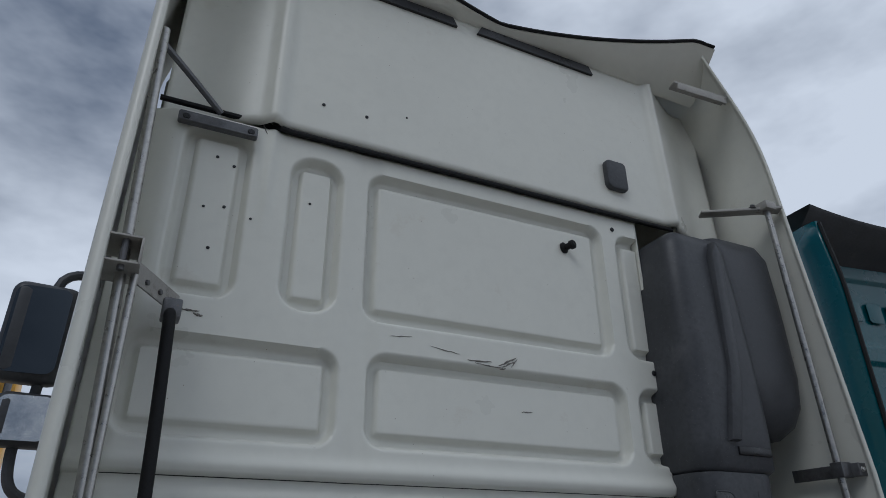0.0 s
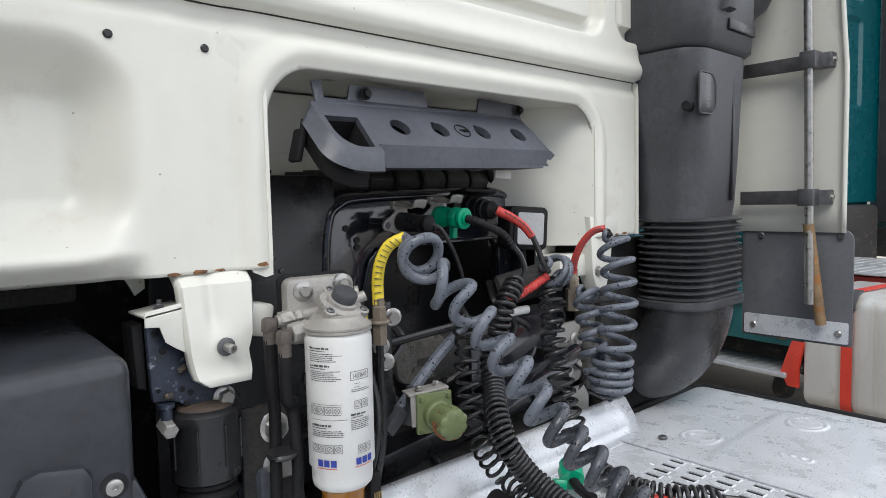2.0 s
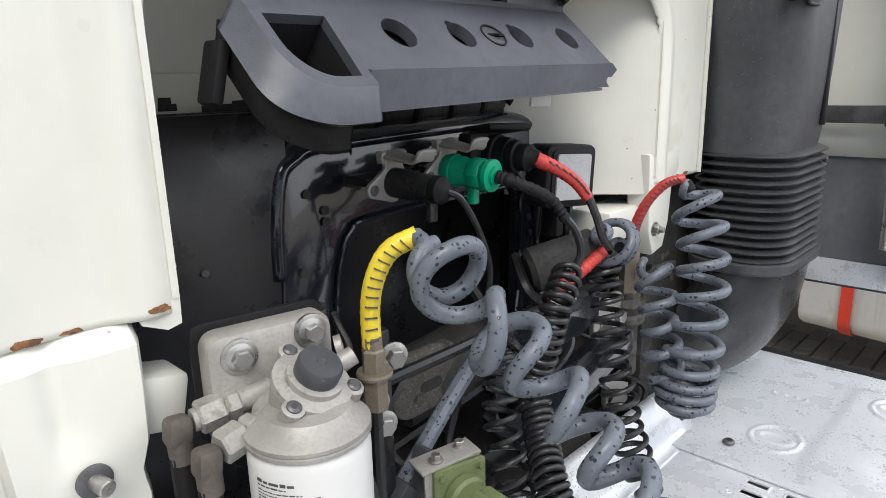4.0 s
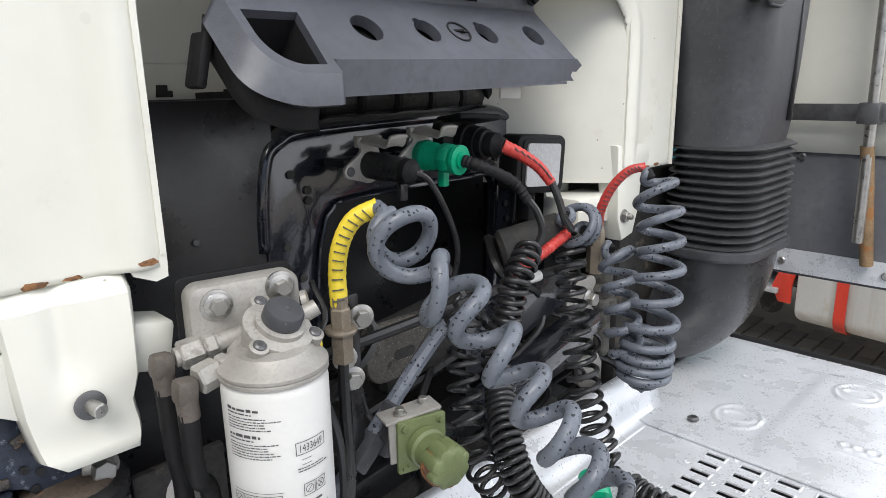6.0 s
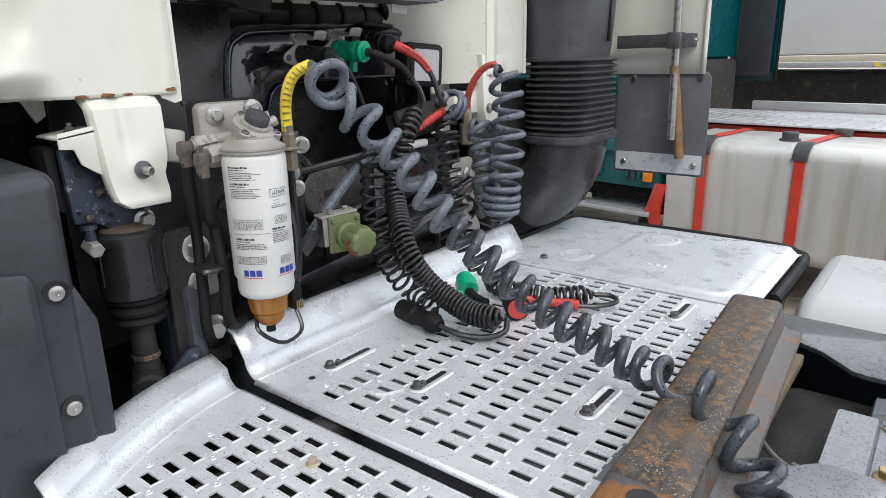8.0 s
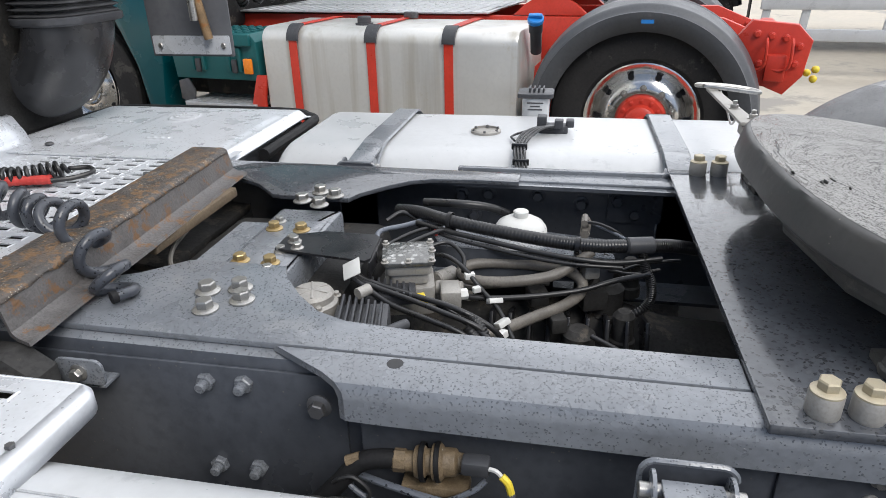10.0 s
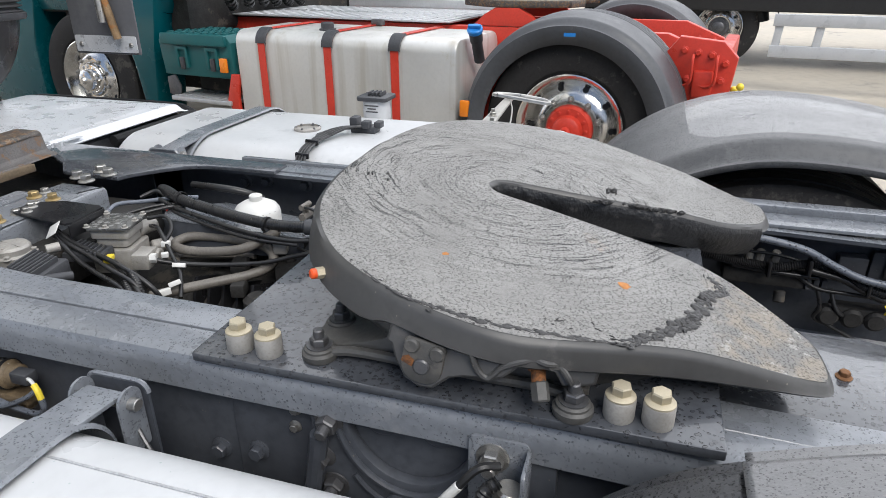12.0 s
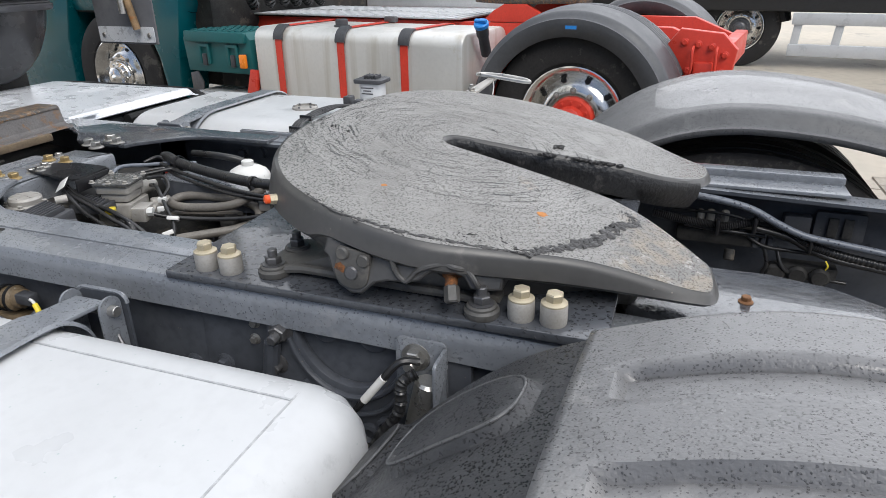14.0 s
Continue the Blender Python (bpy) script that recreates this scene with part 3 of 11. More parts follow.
part("niche_side", prism([(Y0 + 0.004, 1.52), (Y0 + 0.24, 1.655), (Y0 + 0.24, 1.82), (Y0 + 0.004, 1.82)], 0.006, shift((-0.456, 0, 0), YZ)), CREAM, cab, "cream side of the niche", smooth=0)
part("niche_top", box((-0.028, Y0 + 0.13, 1.829), (0.84, 0.24, 0.006)), CREAM, cab, smooth=0)
part("niche_back", box((-0.028, Y0 + 0.24, 1.738), (0.84, 0.006, 0.165)), CREAM, cab, smooth=0)
part("niche_corner", box((0.325, Y0 + 0.115, 1.66), (0.258, 0.006, 0.34), 0, (0, 0, -54.5)), CREAM, cab, "cream inner corner panel", smooth=0)
part("niche_corner", box((0.345, Y0 + 0.115, 1.44), (0.10, 0.006, 0.15), 0.002, (0, 0, 10)), CREAM, cab, smooth=0)
part("niche_tab", box((-0.335, Y0 + 0.2345, 1.672), (0.15, 0.004, 0.066), 0.0015), CREAM, cab, "small cream plate on the niche wall")
part("slot_mark", prism([(-0.352, 1.664), (-0.330, 1.664), (-0.330, 1.672), (-0.336, 1.672), (-0.336, 1.679), (-0.350, 1.679)], 0.001, shift((0, Y0 + 0.2318, 0), XZ)), SOOT, cab, "dark angular slot")
part("slot_mark", rod((-0.312, Y0 + 0.2318, 1.658), (-0.312, Y0 + 0.2328, 1.658), 0.0035, 10), SOOT, cab, "small round hole")

# rust and chips along the lower edge
PALERUST = material("thin_edge_rust", (0.25, 0.115, 0.045), 0.85, vary=0.45, scale=90, bump=0.4, bump_scale=300, wear=(0.12, 0.06, 0.03), wear_scale=70, wear_at=0.5)
for x, z, s, q in ((-0.468, 1.515, 0.0055, 1.6), (-0.454, 1.524, 0.0055, 0.8), (-0.4505, 1.545, 0.005, 0.5), (-0.565, 1.5105, 0.005, 2.6), (-0.60, 1.510, 0.004, 2.5), (-0.53, 1.5105, 0.003, 3.0), (0.535, 1.513, 0.005, 2.0), (0.50, 1.511, 0.004, 2.0)):
    bm = bmesh.new()
    bmesh.ops.create_icosphere(bm, subdivisions=3, radius=1.0)
    for v in bm.verts:
        k = 1 + 0.45 * noise.noise(v.co * 1.5 + Vector((x * 30, z * 20, 0))) + 0.25 * noise.noise(v.co * 5.0 + Vector((x * 30, 0, 4)))
        v.co = Vector((x, wall_y(x, z), z)) + Vector((v.co.x * s * q * k, v.co.y * 0.0012, v.co.z * s * 0.62 * k))
    part("rust_patch", bm, PALERUST, cab, "brown rust eating into the panel edge")
bm = prism([(-0.482, 1.503), (-0.462, 1.494), (-0.450, 1.497), (-0.449, 1.53), (-0.475, 1.527), (-0.486, 1.515)], 0.004, shift((0, Y0 + 0.006, 0), XZ))
part("torn_corner", bm, CREAM, cab, "bent sheet corner")
# black holes and marks
for x, z, r in ((-0.668, 1.832, 0.006), (-0.538, 1.832, 0.006), (-0.85, 1.573, 0.008), (0.468, 2.862, 0.009), (-0.985, 2.79, 0.005), (-0.935, 2.77, 0.005),
                (-1.0, 2.62, 0.004), (-0.945, 2.63, 0.005), (-0.87, 2.60, 0.004), (-0.97, 2.495, 0.005), (0.572, 2.31, 0.010), (-0.70, 2.70, 0.004)):
    bolt(cab, (x, wall_y(x, z) - 0.0005, z), (0, -1, 0), r, "screw", BLACK, "rivet")
for x, z, r in ((-0.693, 3.056, 0.006), (-0.545, 3.055, 0.006), (-0.40, 3.10, 0.004)):
    bolt(cab, (x, roof_y(x, z) - 0.0005, z), (0, -1, 0), r, "screw", BLACK, "rivet")
bm = bmesh.new()
lathe([(0.022, 0), (0.022, 0.006), (0.012, 0.012), (0.012, 0.03), (0.017, 0.032), (0.017, 0.045), (0.01, 0.05)], (0.245, Y0 + 0.02, 2.745), (0.288, 1.96, 2.752), 16, bm)
part("rubber_buffer", bm, RUBBER, cab, "small black rubber buffer")
# scratches
SCUFF = material("dark_scuff", (0.17, 0.155, 0.135), 0.6, vary=0.4, scale=60, bump=0.1)
for x0, z0, x1, z1, w in ((-0.175, 2.268, -0.09, 2.272, 0.003), (-0.15, 2.262, -0.05, 2.256, 0.002), (-0.065, 2.262, 0.0, 2.295, 0.0035), (-0.055, 2.258, 0.0, 2.285, 0.0025), (-0.06, 2.252, -0.02, 2.262, 0.003),
                          (-0.02, 2.262, 0.005, 2.292, 0.002), (-0.30, 2.295, -0.20, 2.283, 0.0015), (0.02, 2.13, 0.06, 2.131, 0.002), (-0.43, 2.31, -0.36, 2.318, 0.0015), (-1.02, 2.305, -0.965, 2.303, 0.003),
                          (-0.98, 2.296, -0.955, 2.292, 0.004), (-0.87, 2.93, -0.855, 2.90, 0.002)):
    n = 10
    bm = tube([Vector((x0 + (x1 - x0) * k / n, wall_y(x0 + (x1 - x0) * k / n, z0) - 0.0008, z0 + (z1 - z0) * k / n + 0.003 * noise.noise(Vector((x0 * 9, k * 0.7, z1))))) for k in range(n + 1)], w, 5, radius=lambda u: 0.25 + math.sin(math.pi * u) * (0.7 + 0.3 * math.sin(17 * u)))
    part("scratch", bm, SCUFF, cab, "dark scrape in the cream paint")

# brackets of the roof stays
bm = bmesh.new()
prism(rounded(-1.112, 2.858, -0.885, 2.900, 0.008), 0.012, shift((0, Y0 - 0.020, 0), XZ), bm, 0.002)
box((-0.9985, Y0 - 0.026, 2.861), (0.22, 0.016, 0.004), 0.001, bm=bm)
brk = part("stay_bracket", bm, DARKSTEEL, cab, "dark folded bracket of the roof stay")
for x in (-1.09, -0.905):
    bolt(brk, (x, Y0 - 0.020, 2.880), (0, -1, 0), 0.011, "screw", BLACK)
bm = bmesh.new()
tube(smooth_path([(-1.195, 1.88, 2.995), (-1.10, 1.95, 2.955), (-1.0, 2.02, 2.905)]), 0.010, 8, bm)
part("stay_rod", bm, DARKSTEEL, cab, "thin dark stay rod")


# ---- side fairings behind the cab ----
def side_fairing(s, label):
    f = thing("side_fairing", label, "side fairing", (s * 1.21, 1.9, 1.5), group="side fairings")
    bm = bmesh.new()
    rows = []
    for k in range(31):
        z = 1.487 + (3.875 - 1.487) * k / 30
        lean = ease((z - 3.15) / 0.85)
        yr = 1.757 + 0.075 * max(0.0, z - 1.95) / 1.05 + 0.02 * lean
        x = 1.212 - 0.20 * lean ** 1.6
        rows.append([bm.verts.new((s * (x - o), y, z)) for o, y in ((0.0, 2.60), (0, 2.0), (0.0, yr + 0.03), (0.006, yr + 0.008), (0.022, yr))])
    for a, b in zip(rows, rows[1:]):
        for k in range(4):
            bm.faces.new((a[k], b[k], b[k + 1], a[k + 1]))
    bmesh.ops.recalc_face_normals(bm, faces=bm.faces)
    part("panel", bm, CREAM, f, "cream outer panel", smooth=50, solid=0.012 * s)
    # rubber skirt under it, with a steel strip
    bm = prism(rounded(1.742, 1.150, 2.06, 1.495, (0.006, 0.006, 0.02, 0.03)), 0.008, shift((s * 1.212 - 0.004, 0, 0), YZ), None, 0.002)
    skirt = part("skirt", bm, SKIRT, f, "dark grey rubber skirt")
    bm = prism(rounded(1.75, 1.158, 2.05, 1.222, 0.006), 0.004, shift((s * 1.212 - s * 0.010, 0, 0), YZ))
    strip = part("strip", bm, GALV, skirt, "galvanised strip")
    for y in (1.775, 2.02):
        bolt(strip, (s * 1.200, y, 1.188), (-s, 0, 0), 0.010, "screw", STEEL)
    for y in (1.775, 2.0):
        bolt(skirt, (s * 1.205, y, 1.475), (-s, 0, 0), 0.010, "screw", DARKSTEEL)
    # tension bar
    bm = bmesh.new()
    bar = [Vector((s * 1.135, 1.865 - 0.01 * k, 3.02 - 1.80 * k / 12 * (0.967 if s > 0 else 0.9))) for k in range(0, 13)]
    bar = [Vector((s * (1.135 if s > 0 else 1.138 + 0.042 * max(0.0, p.z - 1.8) / 1.1), 1.868 - 0.03 * (3.02 - p.z) / 1.5, p.z)) for p in bar]
    part("tension_bar", tube(bar, 0.0125, 12), STEEL, f, "round zinc-plated bar")
    low = [Vector((s * (1.135 + 0.045 * k / 6), 1.840 - 0.004 * k, 1.515 - 0.05 * k)) for k in range(7)]
    part("bar_foot", tube(low, 0.0155, 12), material("rust_stained_bar", (0.26, 0.17, 0.09), 0.6, 0.2, vary=0.3, scale=25, bump=0.1, wear=(0.3, 0.13, 0.04), wear_scale=14, wear_at=0.55), f, "rust-stained end of the bar")
    for z in ((1.985, 1.592) if s > 0 else ()):
        bm = bmesh.new()
        box((s * 1.165, 1.93, z), (0.006, 0.24, 0.042), 0.002, bm=bm)
        box((s * 1.145, 1.845, z), (0.055, 0.045, 0.05), 0.004, bm=bm)
        box((s * 1.185, 1.82, z), (0.045, 0.05, 0.042), 0.003, bm=bm)
        b = part("bar_bracket", bm, DARKSTEEL, f, "dark steel bracket")
        bolt(b, (s * 1.180, 1.795, z), (-s * 0.3, -1, 0), 0.009, "flange", STEEL)
        bolt(b, (s * 1.186, 1.81, z - 0.005), (-s, 0, 0), 0.010, "flange", STEEL)
    # top bracket
    if s < 0:
        return f
    bm = bmesh.new()
    box((s * 1.05, 1.93, 3.012), (0.32, 0.05, 0.012), 0.003, (0, 0, s * -32), bm=bm)
    box((s * 1.13, 1.868, 3.02), (0.06, 0.06, 0.035), 0.004, bm=bm)
    b = part("top_bracket", bm, GREYCAST, f, "galvanised bracket arm")
    bolt(b, (s * 1.135, 1.868, 3.036), (0, 0, 1), 0.014, "flange", DARKSTEEL)
    bolt(b, (s * 1.08, 1.89, 3.018), (0, -0.3, 1), 0.014, "flange", DARKSTEEL)
    return f


right_fairing = side_fairing(1, "cream side fairing with grey rubber skirt and rusty tension bar")
left_fairing = side_fairing(-1, "cream side fairing with a steel bar and clamp bracket")
bm = bmesh.new()
box((0.99, 1.955, 3.63), (0.26, 0.05, 0.012), 0.003, (0, 12, -14), bm=bm)
box((0.99, 1.935, 3.615), (0.24, 0.012, 0.04), 0.003, (0, 12, -14), bm=bm)
part("upper_bracket", bm, GREYCAST, right_fairing, "galvanised bracket arm")
# clamp on the left bar and the black hose beside it
clamp = part("bar_clamp", box((-1.160, 1.845, 2.356), (0.075, 0.13, 0.005), 0.001), GREYCAST, left_fairing, "grey channel bracket on the bar")
part("clamp_plate", box((-1.158, 1.845, 2.294), (0.075, 0.13, 0.005), 0.001), GREYCAST, clamp)
part("clamp_web", box((-1.124, 1.845, 2.325), (0.005, 0.13, 0.064), 0.001), GREYCAST, clamp)
part("clamp_bolt", rod((-1.158, 1.80, 2.28), (-1.158, 1.80, 2.366), 0.008, 10), DARKSTEEL, clamp)
part("clamp_arm", prism([(0, -0.022), (0.20, -0.030), (0.21, -0.012), (0.20, 0.022), (0, 0.030)], 0.005, Matrix.Translation((-1.127, 1.85, 2.300)) @ pose(0, 0, 0, 0, 0, 58) @ XZ), GREYCAST, clamp, "grey arm plate")
for q in (0.05, 0.11, 0.16):
    bolt(clamp, (-1.127 + q * 0.53 - 0.004, 1.85 + q * 0.85, 2.295), (0.8, -0.5, 0), 0.010, "flange", DARKSTEEL)
part("hose_clip", box((-1.035, 1.985, 2.268), (0.045, 0.06, 0.05), 0.006), DARKSTEEL, left_fairing, "dark clip")
part("bar_second", rod((-1.122, 1.832, 1.45), (-1.128, 1.84, 2.29), 0.0085, 12), STEEL, left_fairing, "thin steel rod")
arm = thing("grab_bar", "black rubber-covered bar standing beside the fairing", "grab bar", (-0.995, 1.95, 1.5))
part("bar", tube(smooth_path([(-1.012, 1.93, 1.52), (-1.023, 1.93, 1.9), (-1.036, 1.935, 2.2), (-1.038, 1.955, 2.250), (-1.035, 2.02, 2.258)]), 0.0145, 12), RUBBER, arm)
part("end_collar", lathe([(0.0155, 0), (0.0165, 0.003), (0.0165, 0.022), (0.0155, 0.025)], (-1.035, 1.99, 2.2565), (-1.035, 2.09, 2.262), 18), DARKSTEEL, arm, "dark end collar")
part("grip_seam", lathe([(0.0136, 0), (0.0142, 0.002), (0.0142, 0.006), (0.0136, 0.008)], (-1.0235, 1.930, 1.92), (-1.026, 1.931, 2.0), 18), RUBBER, arm, "ring in the rubber grip")

# ---- mirrors and a yellow machine beyond the cab ----
mirror = thing("side_mirror", "black truck mirror housing with two glasses on an arm", "mirror", (-1.55, 3.6, 2.3))
bm = box((-1.50, 3.55, 2.62), (0.27, 0.14, 0.44), 0.05, (0, 0, 8), seg=4)
part("upper_housing", bm, PLASTIC, mirror)
part("upper_glass", prism(rounded(-1.61, 2.43, -1.395, 2.81, 0.04), 0.004, shift((0, 3.472, 0), XZ)), GLASS, mirror, "dark mirror glass")
part("lower_housing", box((-1.46, 3.55, 2.25), (0.25, 0.13, 0.22), 0.045, (0, 0, 8), seg=4), PLASTIC, mirror)
part("lower_glass", prism(rounded(-1.565, 2.16, -1.36, 2.34, 0.04), 0.004, shift((0, 3.476, 0), XZ)), CHROME, mirror, "bright mirror glass")
part("arm", tube(smooth_path([(-1.17, 3.6, 1.95), (-1.42, 3.56, 1.96), (-1.48, 3.56, 2.12), (-1.45, 3.56, 2.4), (-1.46, 3.56, 2.88), (-1.17, 3.6, 2.92)]), 0.022, 10), PLASTIC, mirror)
machine = thing("excavator_arm", "yellow steel arm of a machine parked far beyond", "construction machine", (-3.3, 14.0, GZ))
bm = prism([(-3.7, GZ), (-2.9, GZ), (-2.85, 4.0), (-2.92, 5.4), (-3.08, 5.9), (-3.25, 5.6), (-3.45, 4.9), (-3.5, 4.1)], 0.7, shift((0, 13.6, 0), XZ), None, 0.1)
part("boom", bm, material("yellow_machine_paint", (0.70, 0.36, 0.03), 0.45, vary=0.1, scale=1.5), machine)
for k in range(3):
    part("hydraulic_ram", rod((-3.6 + 0.3 * k, 13.5, 3.2), (-3.4 + 0.2 * k, 13.5, 5.4), 0.06, 12), DARKSTEEL, machine, "dark hydraulic ram")


# ---- chassis frame ----
def rail_z(y):
    return 0.998 + (0.008 if y > 0 else 0.028) * y


frame_ob = thing("chassis_frame", "blue-grey painted ladder chassis, wet with rain drops", "truck chassis", (0, 0, 0.9))
MID, W = 0.05, 0.402


def rail(s):
    """A U-shaped side member, open to the inside, its round edges outward."""
    bm = bmesh.new()
    prof = [(W - 0.084, 0.0), (W - 0.084, -0.008), (W - 0.016, -0.008), (W - 0.008, -0.016), (W - 0.008, -0.254), (W - 0.016, -0.262), (W - 0.084, -0.262), (W - 0.084, -0.27), (W - 0.016, -0.27),
            (W - 0.005, -0.265), (W, -0.254), (W, -0.016), (W - 0.005, -0.005), (W - 0.016, 0.0)]
    ends = []
    for y in (-2.6, -1.0, 0.0, 1.30, 2.4):
        ends.append([bm.verts.new((MID + s * x, y, rail_z(y) + z)) for x, z in prof])
    for a, b in zip(ends, ends[1:]):
        for k in range(len(prof)):
            bm.faces.new((a[k], a[(k + 1) % len(prof)], b[(k + 1) % len(prof)], b[k]))
    bmesh.ops.recalc_face_normals(bm, faces=bm.faces)
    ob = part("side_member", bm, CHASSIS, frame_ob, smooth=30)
    ob.data.materials.append(CHASSIS_SIDE)      # same paint on the upright web, darkened because it mirrors no sky
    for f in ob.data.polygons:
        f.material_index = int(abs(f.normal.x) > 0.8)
    return ob


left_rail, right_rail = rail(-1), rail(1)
LEFT, RIGHT = MID - W, MID + W
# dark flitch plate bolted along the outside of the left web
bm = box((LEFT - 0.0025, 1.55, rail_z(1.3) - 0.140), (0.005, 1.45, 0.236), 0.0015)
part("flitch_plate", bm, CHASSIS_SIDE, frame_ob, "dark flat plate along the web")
# gusset plates with curved inner edges, bolted on the side members
for s in (-1, 1):
    tail = 0.335 if s < 0 else 0.66
    edge = [(0.385, tail), (0.322, tail), (0.322, 0.76), (0.314, 0.85), (0.295, 0.897), (0.255, 0.94), (0.20, 0.985), (0.165, 1.0), (0.165, 1.15), (0.17, 1.17), (0.225, 1.225), (0.265, 1.30), (0.28, 1.40), (0.385, 1.40)]
    bm = prism([(MID + s * (x - (0.0 if s < 0 else 0.012)), y) for x, y in edge][:: s], 0.010, pose(0, 0, 0), None, 0.002)
    for v in bm.verts:
        v.co.z += rail_z(v.co.y) + 0.001
    g = part("gusset_plate", bm, WETPLATE if s > 0 else CHASSIS, frame_ob, "dark wet gusset plate" if s > 0 else "")
    for x, y in ((-0.219, 1.082), (-0.203, 1.037), (-0.27, 1.058), (-0.236, 1.018)) if s < 0 else ((0.227, 1.068), (0.172, 1.087), (0.154, 1.044), (0.21, 1.03)):
        bolt(g, (x, y, rail_z(y) + 0.0115), (0, 0, 1), 0.018, "flange", STEEL)
# crossmember between them
bm = bmesh.new()
prism(rounded(-0.16, -0.066, 0.165, 0.066, 0.004), 0.09, pose(MID - 0.05, 1.065, rail_z(1.075) - 0.091), bm, 0.010)
part("crossmember", bm, CHASSIS, frame_ob)
bm = bmesh.new()
prism(rounded(-0.155, 1.118, 0.075, 1.172, 0.006), 0.005, pose(0, 0, 1.003), bm)
part("bracket_plate", bm, CHASSIS, frame_ob, "narrow plate bolted on the crossmember")
bm = bmesh.new()
prism(rounded(-0.126, 1.008, 0.10, 1.114, 0.004), 0.006, pose(0, 0, 1.001), bm, 0.001)
pl = part("bracket_plate", bm, CHASSIS, frame_ob, "plate bolted on the crossmember")
for x, y in ((0.051, 1.096), (0.051, 1.042), (-0.091, 1.095), (-0.092, 1.04)):
    bolt(pl, (x, y, 1.007), (0, 0, 1), 0.0155, "flange", GOLD)
for x, y in ((0.004, 1.041), (-0.044, 1.042), (-0.118, 1.033), (0.085, 1.10)):
    bolt(pl, (x, y, 1.007), (0, 0, 1), 0.012, "flange", STEEL)
bm = bmesh.new()
prism([(-0.077, 0.879), (-0.066, 0.872), (0.022, 0.880), (0.031, 0.890), (0.034, 0.985), (0.006, 1.05), (-0.05, 1.05), (-0.060, 1.0)], 0.004, pose(0, 0, 1.012), bm)
box((-0.024, 0.876, 0.998), (0.104, 0.004, 0.028), 0.001, (0, 0, 4), bm=bm)
box((0.032, 0.935, 0.998), (0.004, 0.10, 0.028), 0.001, bm=bm)
vb = part("valve_bracket", bm, BLACK, frame_ob, "black wet bracket over the valves")
bolt(vb, (-0.02, 1.025, 1.016), (0, 0, 1), 0.012, "flange", STEEL)
bolt(vb, (-0.045, 1.01, 1.016), (0, 0, 1), 0.011, "flange", STEEL)
# rear crossmembers, the far one under the fifth wheel
for y in (0.02, -1.35):
    part("crossmember", box((MID, y, rail_z(y) - 0.16), (0.76, 0.10, 0.18), 0.012), CHASSIS_SIDE, frame_ob)
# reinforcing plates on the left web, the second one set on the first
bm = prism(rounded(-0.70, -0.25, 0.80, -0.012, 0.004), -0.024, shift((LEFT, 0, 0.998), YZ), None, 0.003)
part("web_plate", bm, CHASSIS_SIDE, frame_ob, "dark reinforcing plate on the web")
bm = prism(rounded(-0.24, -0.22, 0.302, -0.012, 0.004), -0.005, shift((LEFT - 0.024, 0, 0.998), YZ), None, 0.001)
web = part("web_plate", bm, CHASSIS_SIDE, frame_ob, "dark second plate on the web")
# the folded angle that lies along the side member, with rounded outer edge and a slanted front end
bm = bmesh.new()
prof = [(-0.312, 0.0005), (-0.312, 0.0045), (-0.330, 0.0045), (-0.334, 0.0005), (-0.337, 0.0005), (-0.341, 0.011), (-0.386, 0.011), (-0.397, 0.006), (-0.403, -0.004), (-0.404, -0.016), (-0.404, -0.046), (-0.399, -0.046), (-0.399, -0.016), (-0.396, -0.004), (-0.385, 0.001), (-0.342, 0.001)]
ends = []
for k, y in enumerate((0.925, 0.76, 0.6, 0.3, 0.0, -0.75)):
    ends.append([bm.verts.new((x, y - (1.75 * max(0.0, -0.337 - x) if k == 0 else 0.0), rail_z(y) + z)) for x, z in prof])
for a, b in zip(ends, ends[1:]):
    for k in range(len(prof)):
        bm.faces.new((a[k], a[(k + 1) % len(prof)], b[(k + 1) % len(prof)], b[k]))
bm.faces.new(ends[0]), bm.faces.new(ends[-1][::-1])
bmesh.ops.recalc_face_normals(bm, faces=bm.faces)
ang = part("angle_rail", bm, CHASSIS, frame_ob, "folded steel angle with a round hole", smooth=30)
lathe([(0.0105, 0), (0.0105, 0.0006)], (-0.354, 0.755, rail_z(0.7) + 0.0112), (-0.354, 0.755, 2), 18, bm=(bm := bmesh.new()))
part("angle_hole", bm, BLACK, ang, "round hole")
# the same angle on the right side, short strips standing on it behind the coupling
bm = bmesh.new()
box((0.425, 0.26, rail_z(0.3) + 0.004), (0.07, 1.10, 0.006), 0.002, bm=bm)
box((0.455, 0.26, rail_z(0.3) + 0.008), (0.016, 1.10, 0.014), 0.003, bm=bm)
part("angle_rail", bm, CHASSIS, frame_ob, "folded steel angle along the side member")
bm = bmesh.new()
box((0.437, -0.56, rail_z(-0.56) + 0.006), (0.10, 0.38, 0.008), 0.002, bm=bm)
box((0.477, -0.56, rail_z(-0.56) + 0.016), (0.04, 0.38, 0.022), 0.004, bm=bm)
part("angle_rail", bm, CHASSIS, frame_ob, "short steel angle beside the mudguard")
# bolts in the left web
for y, z, x in ((0.852, 0.955, 0.024), (0.336, 0.834, 0.024), (0.268, 0.85, 0.029), (-0.62, 0.88, 0.024)):
    bolt(frame_ob, (LEFT - x, y, z), (-1, 0, 0), 0.016, "flange", CHASSIS_SIDE if y < 0.5 else DARKSTEEL)
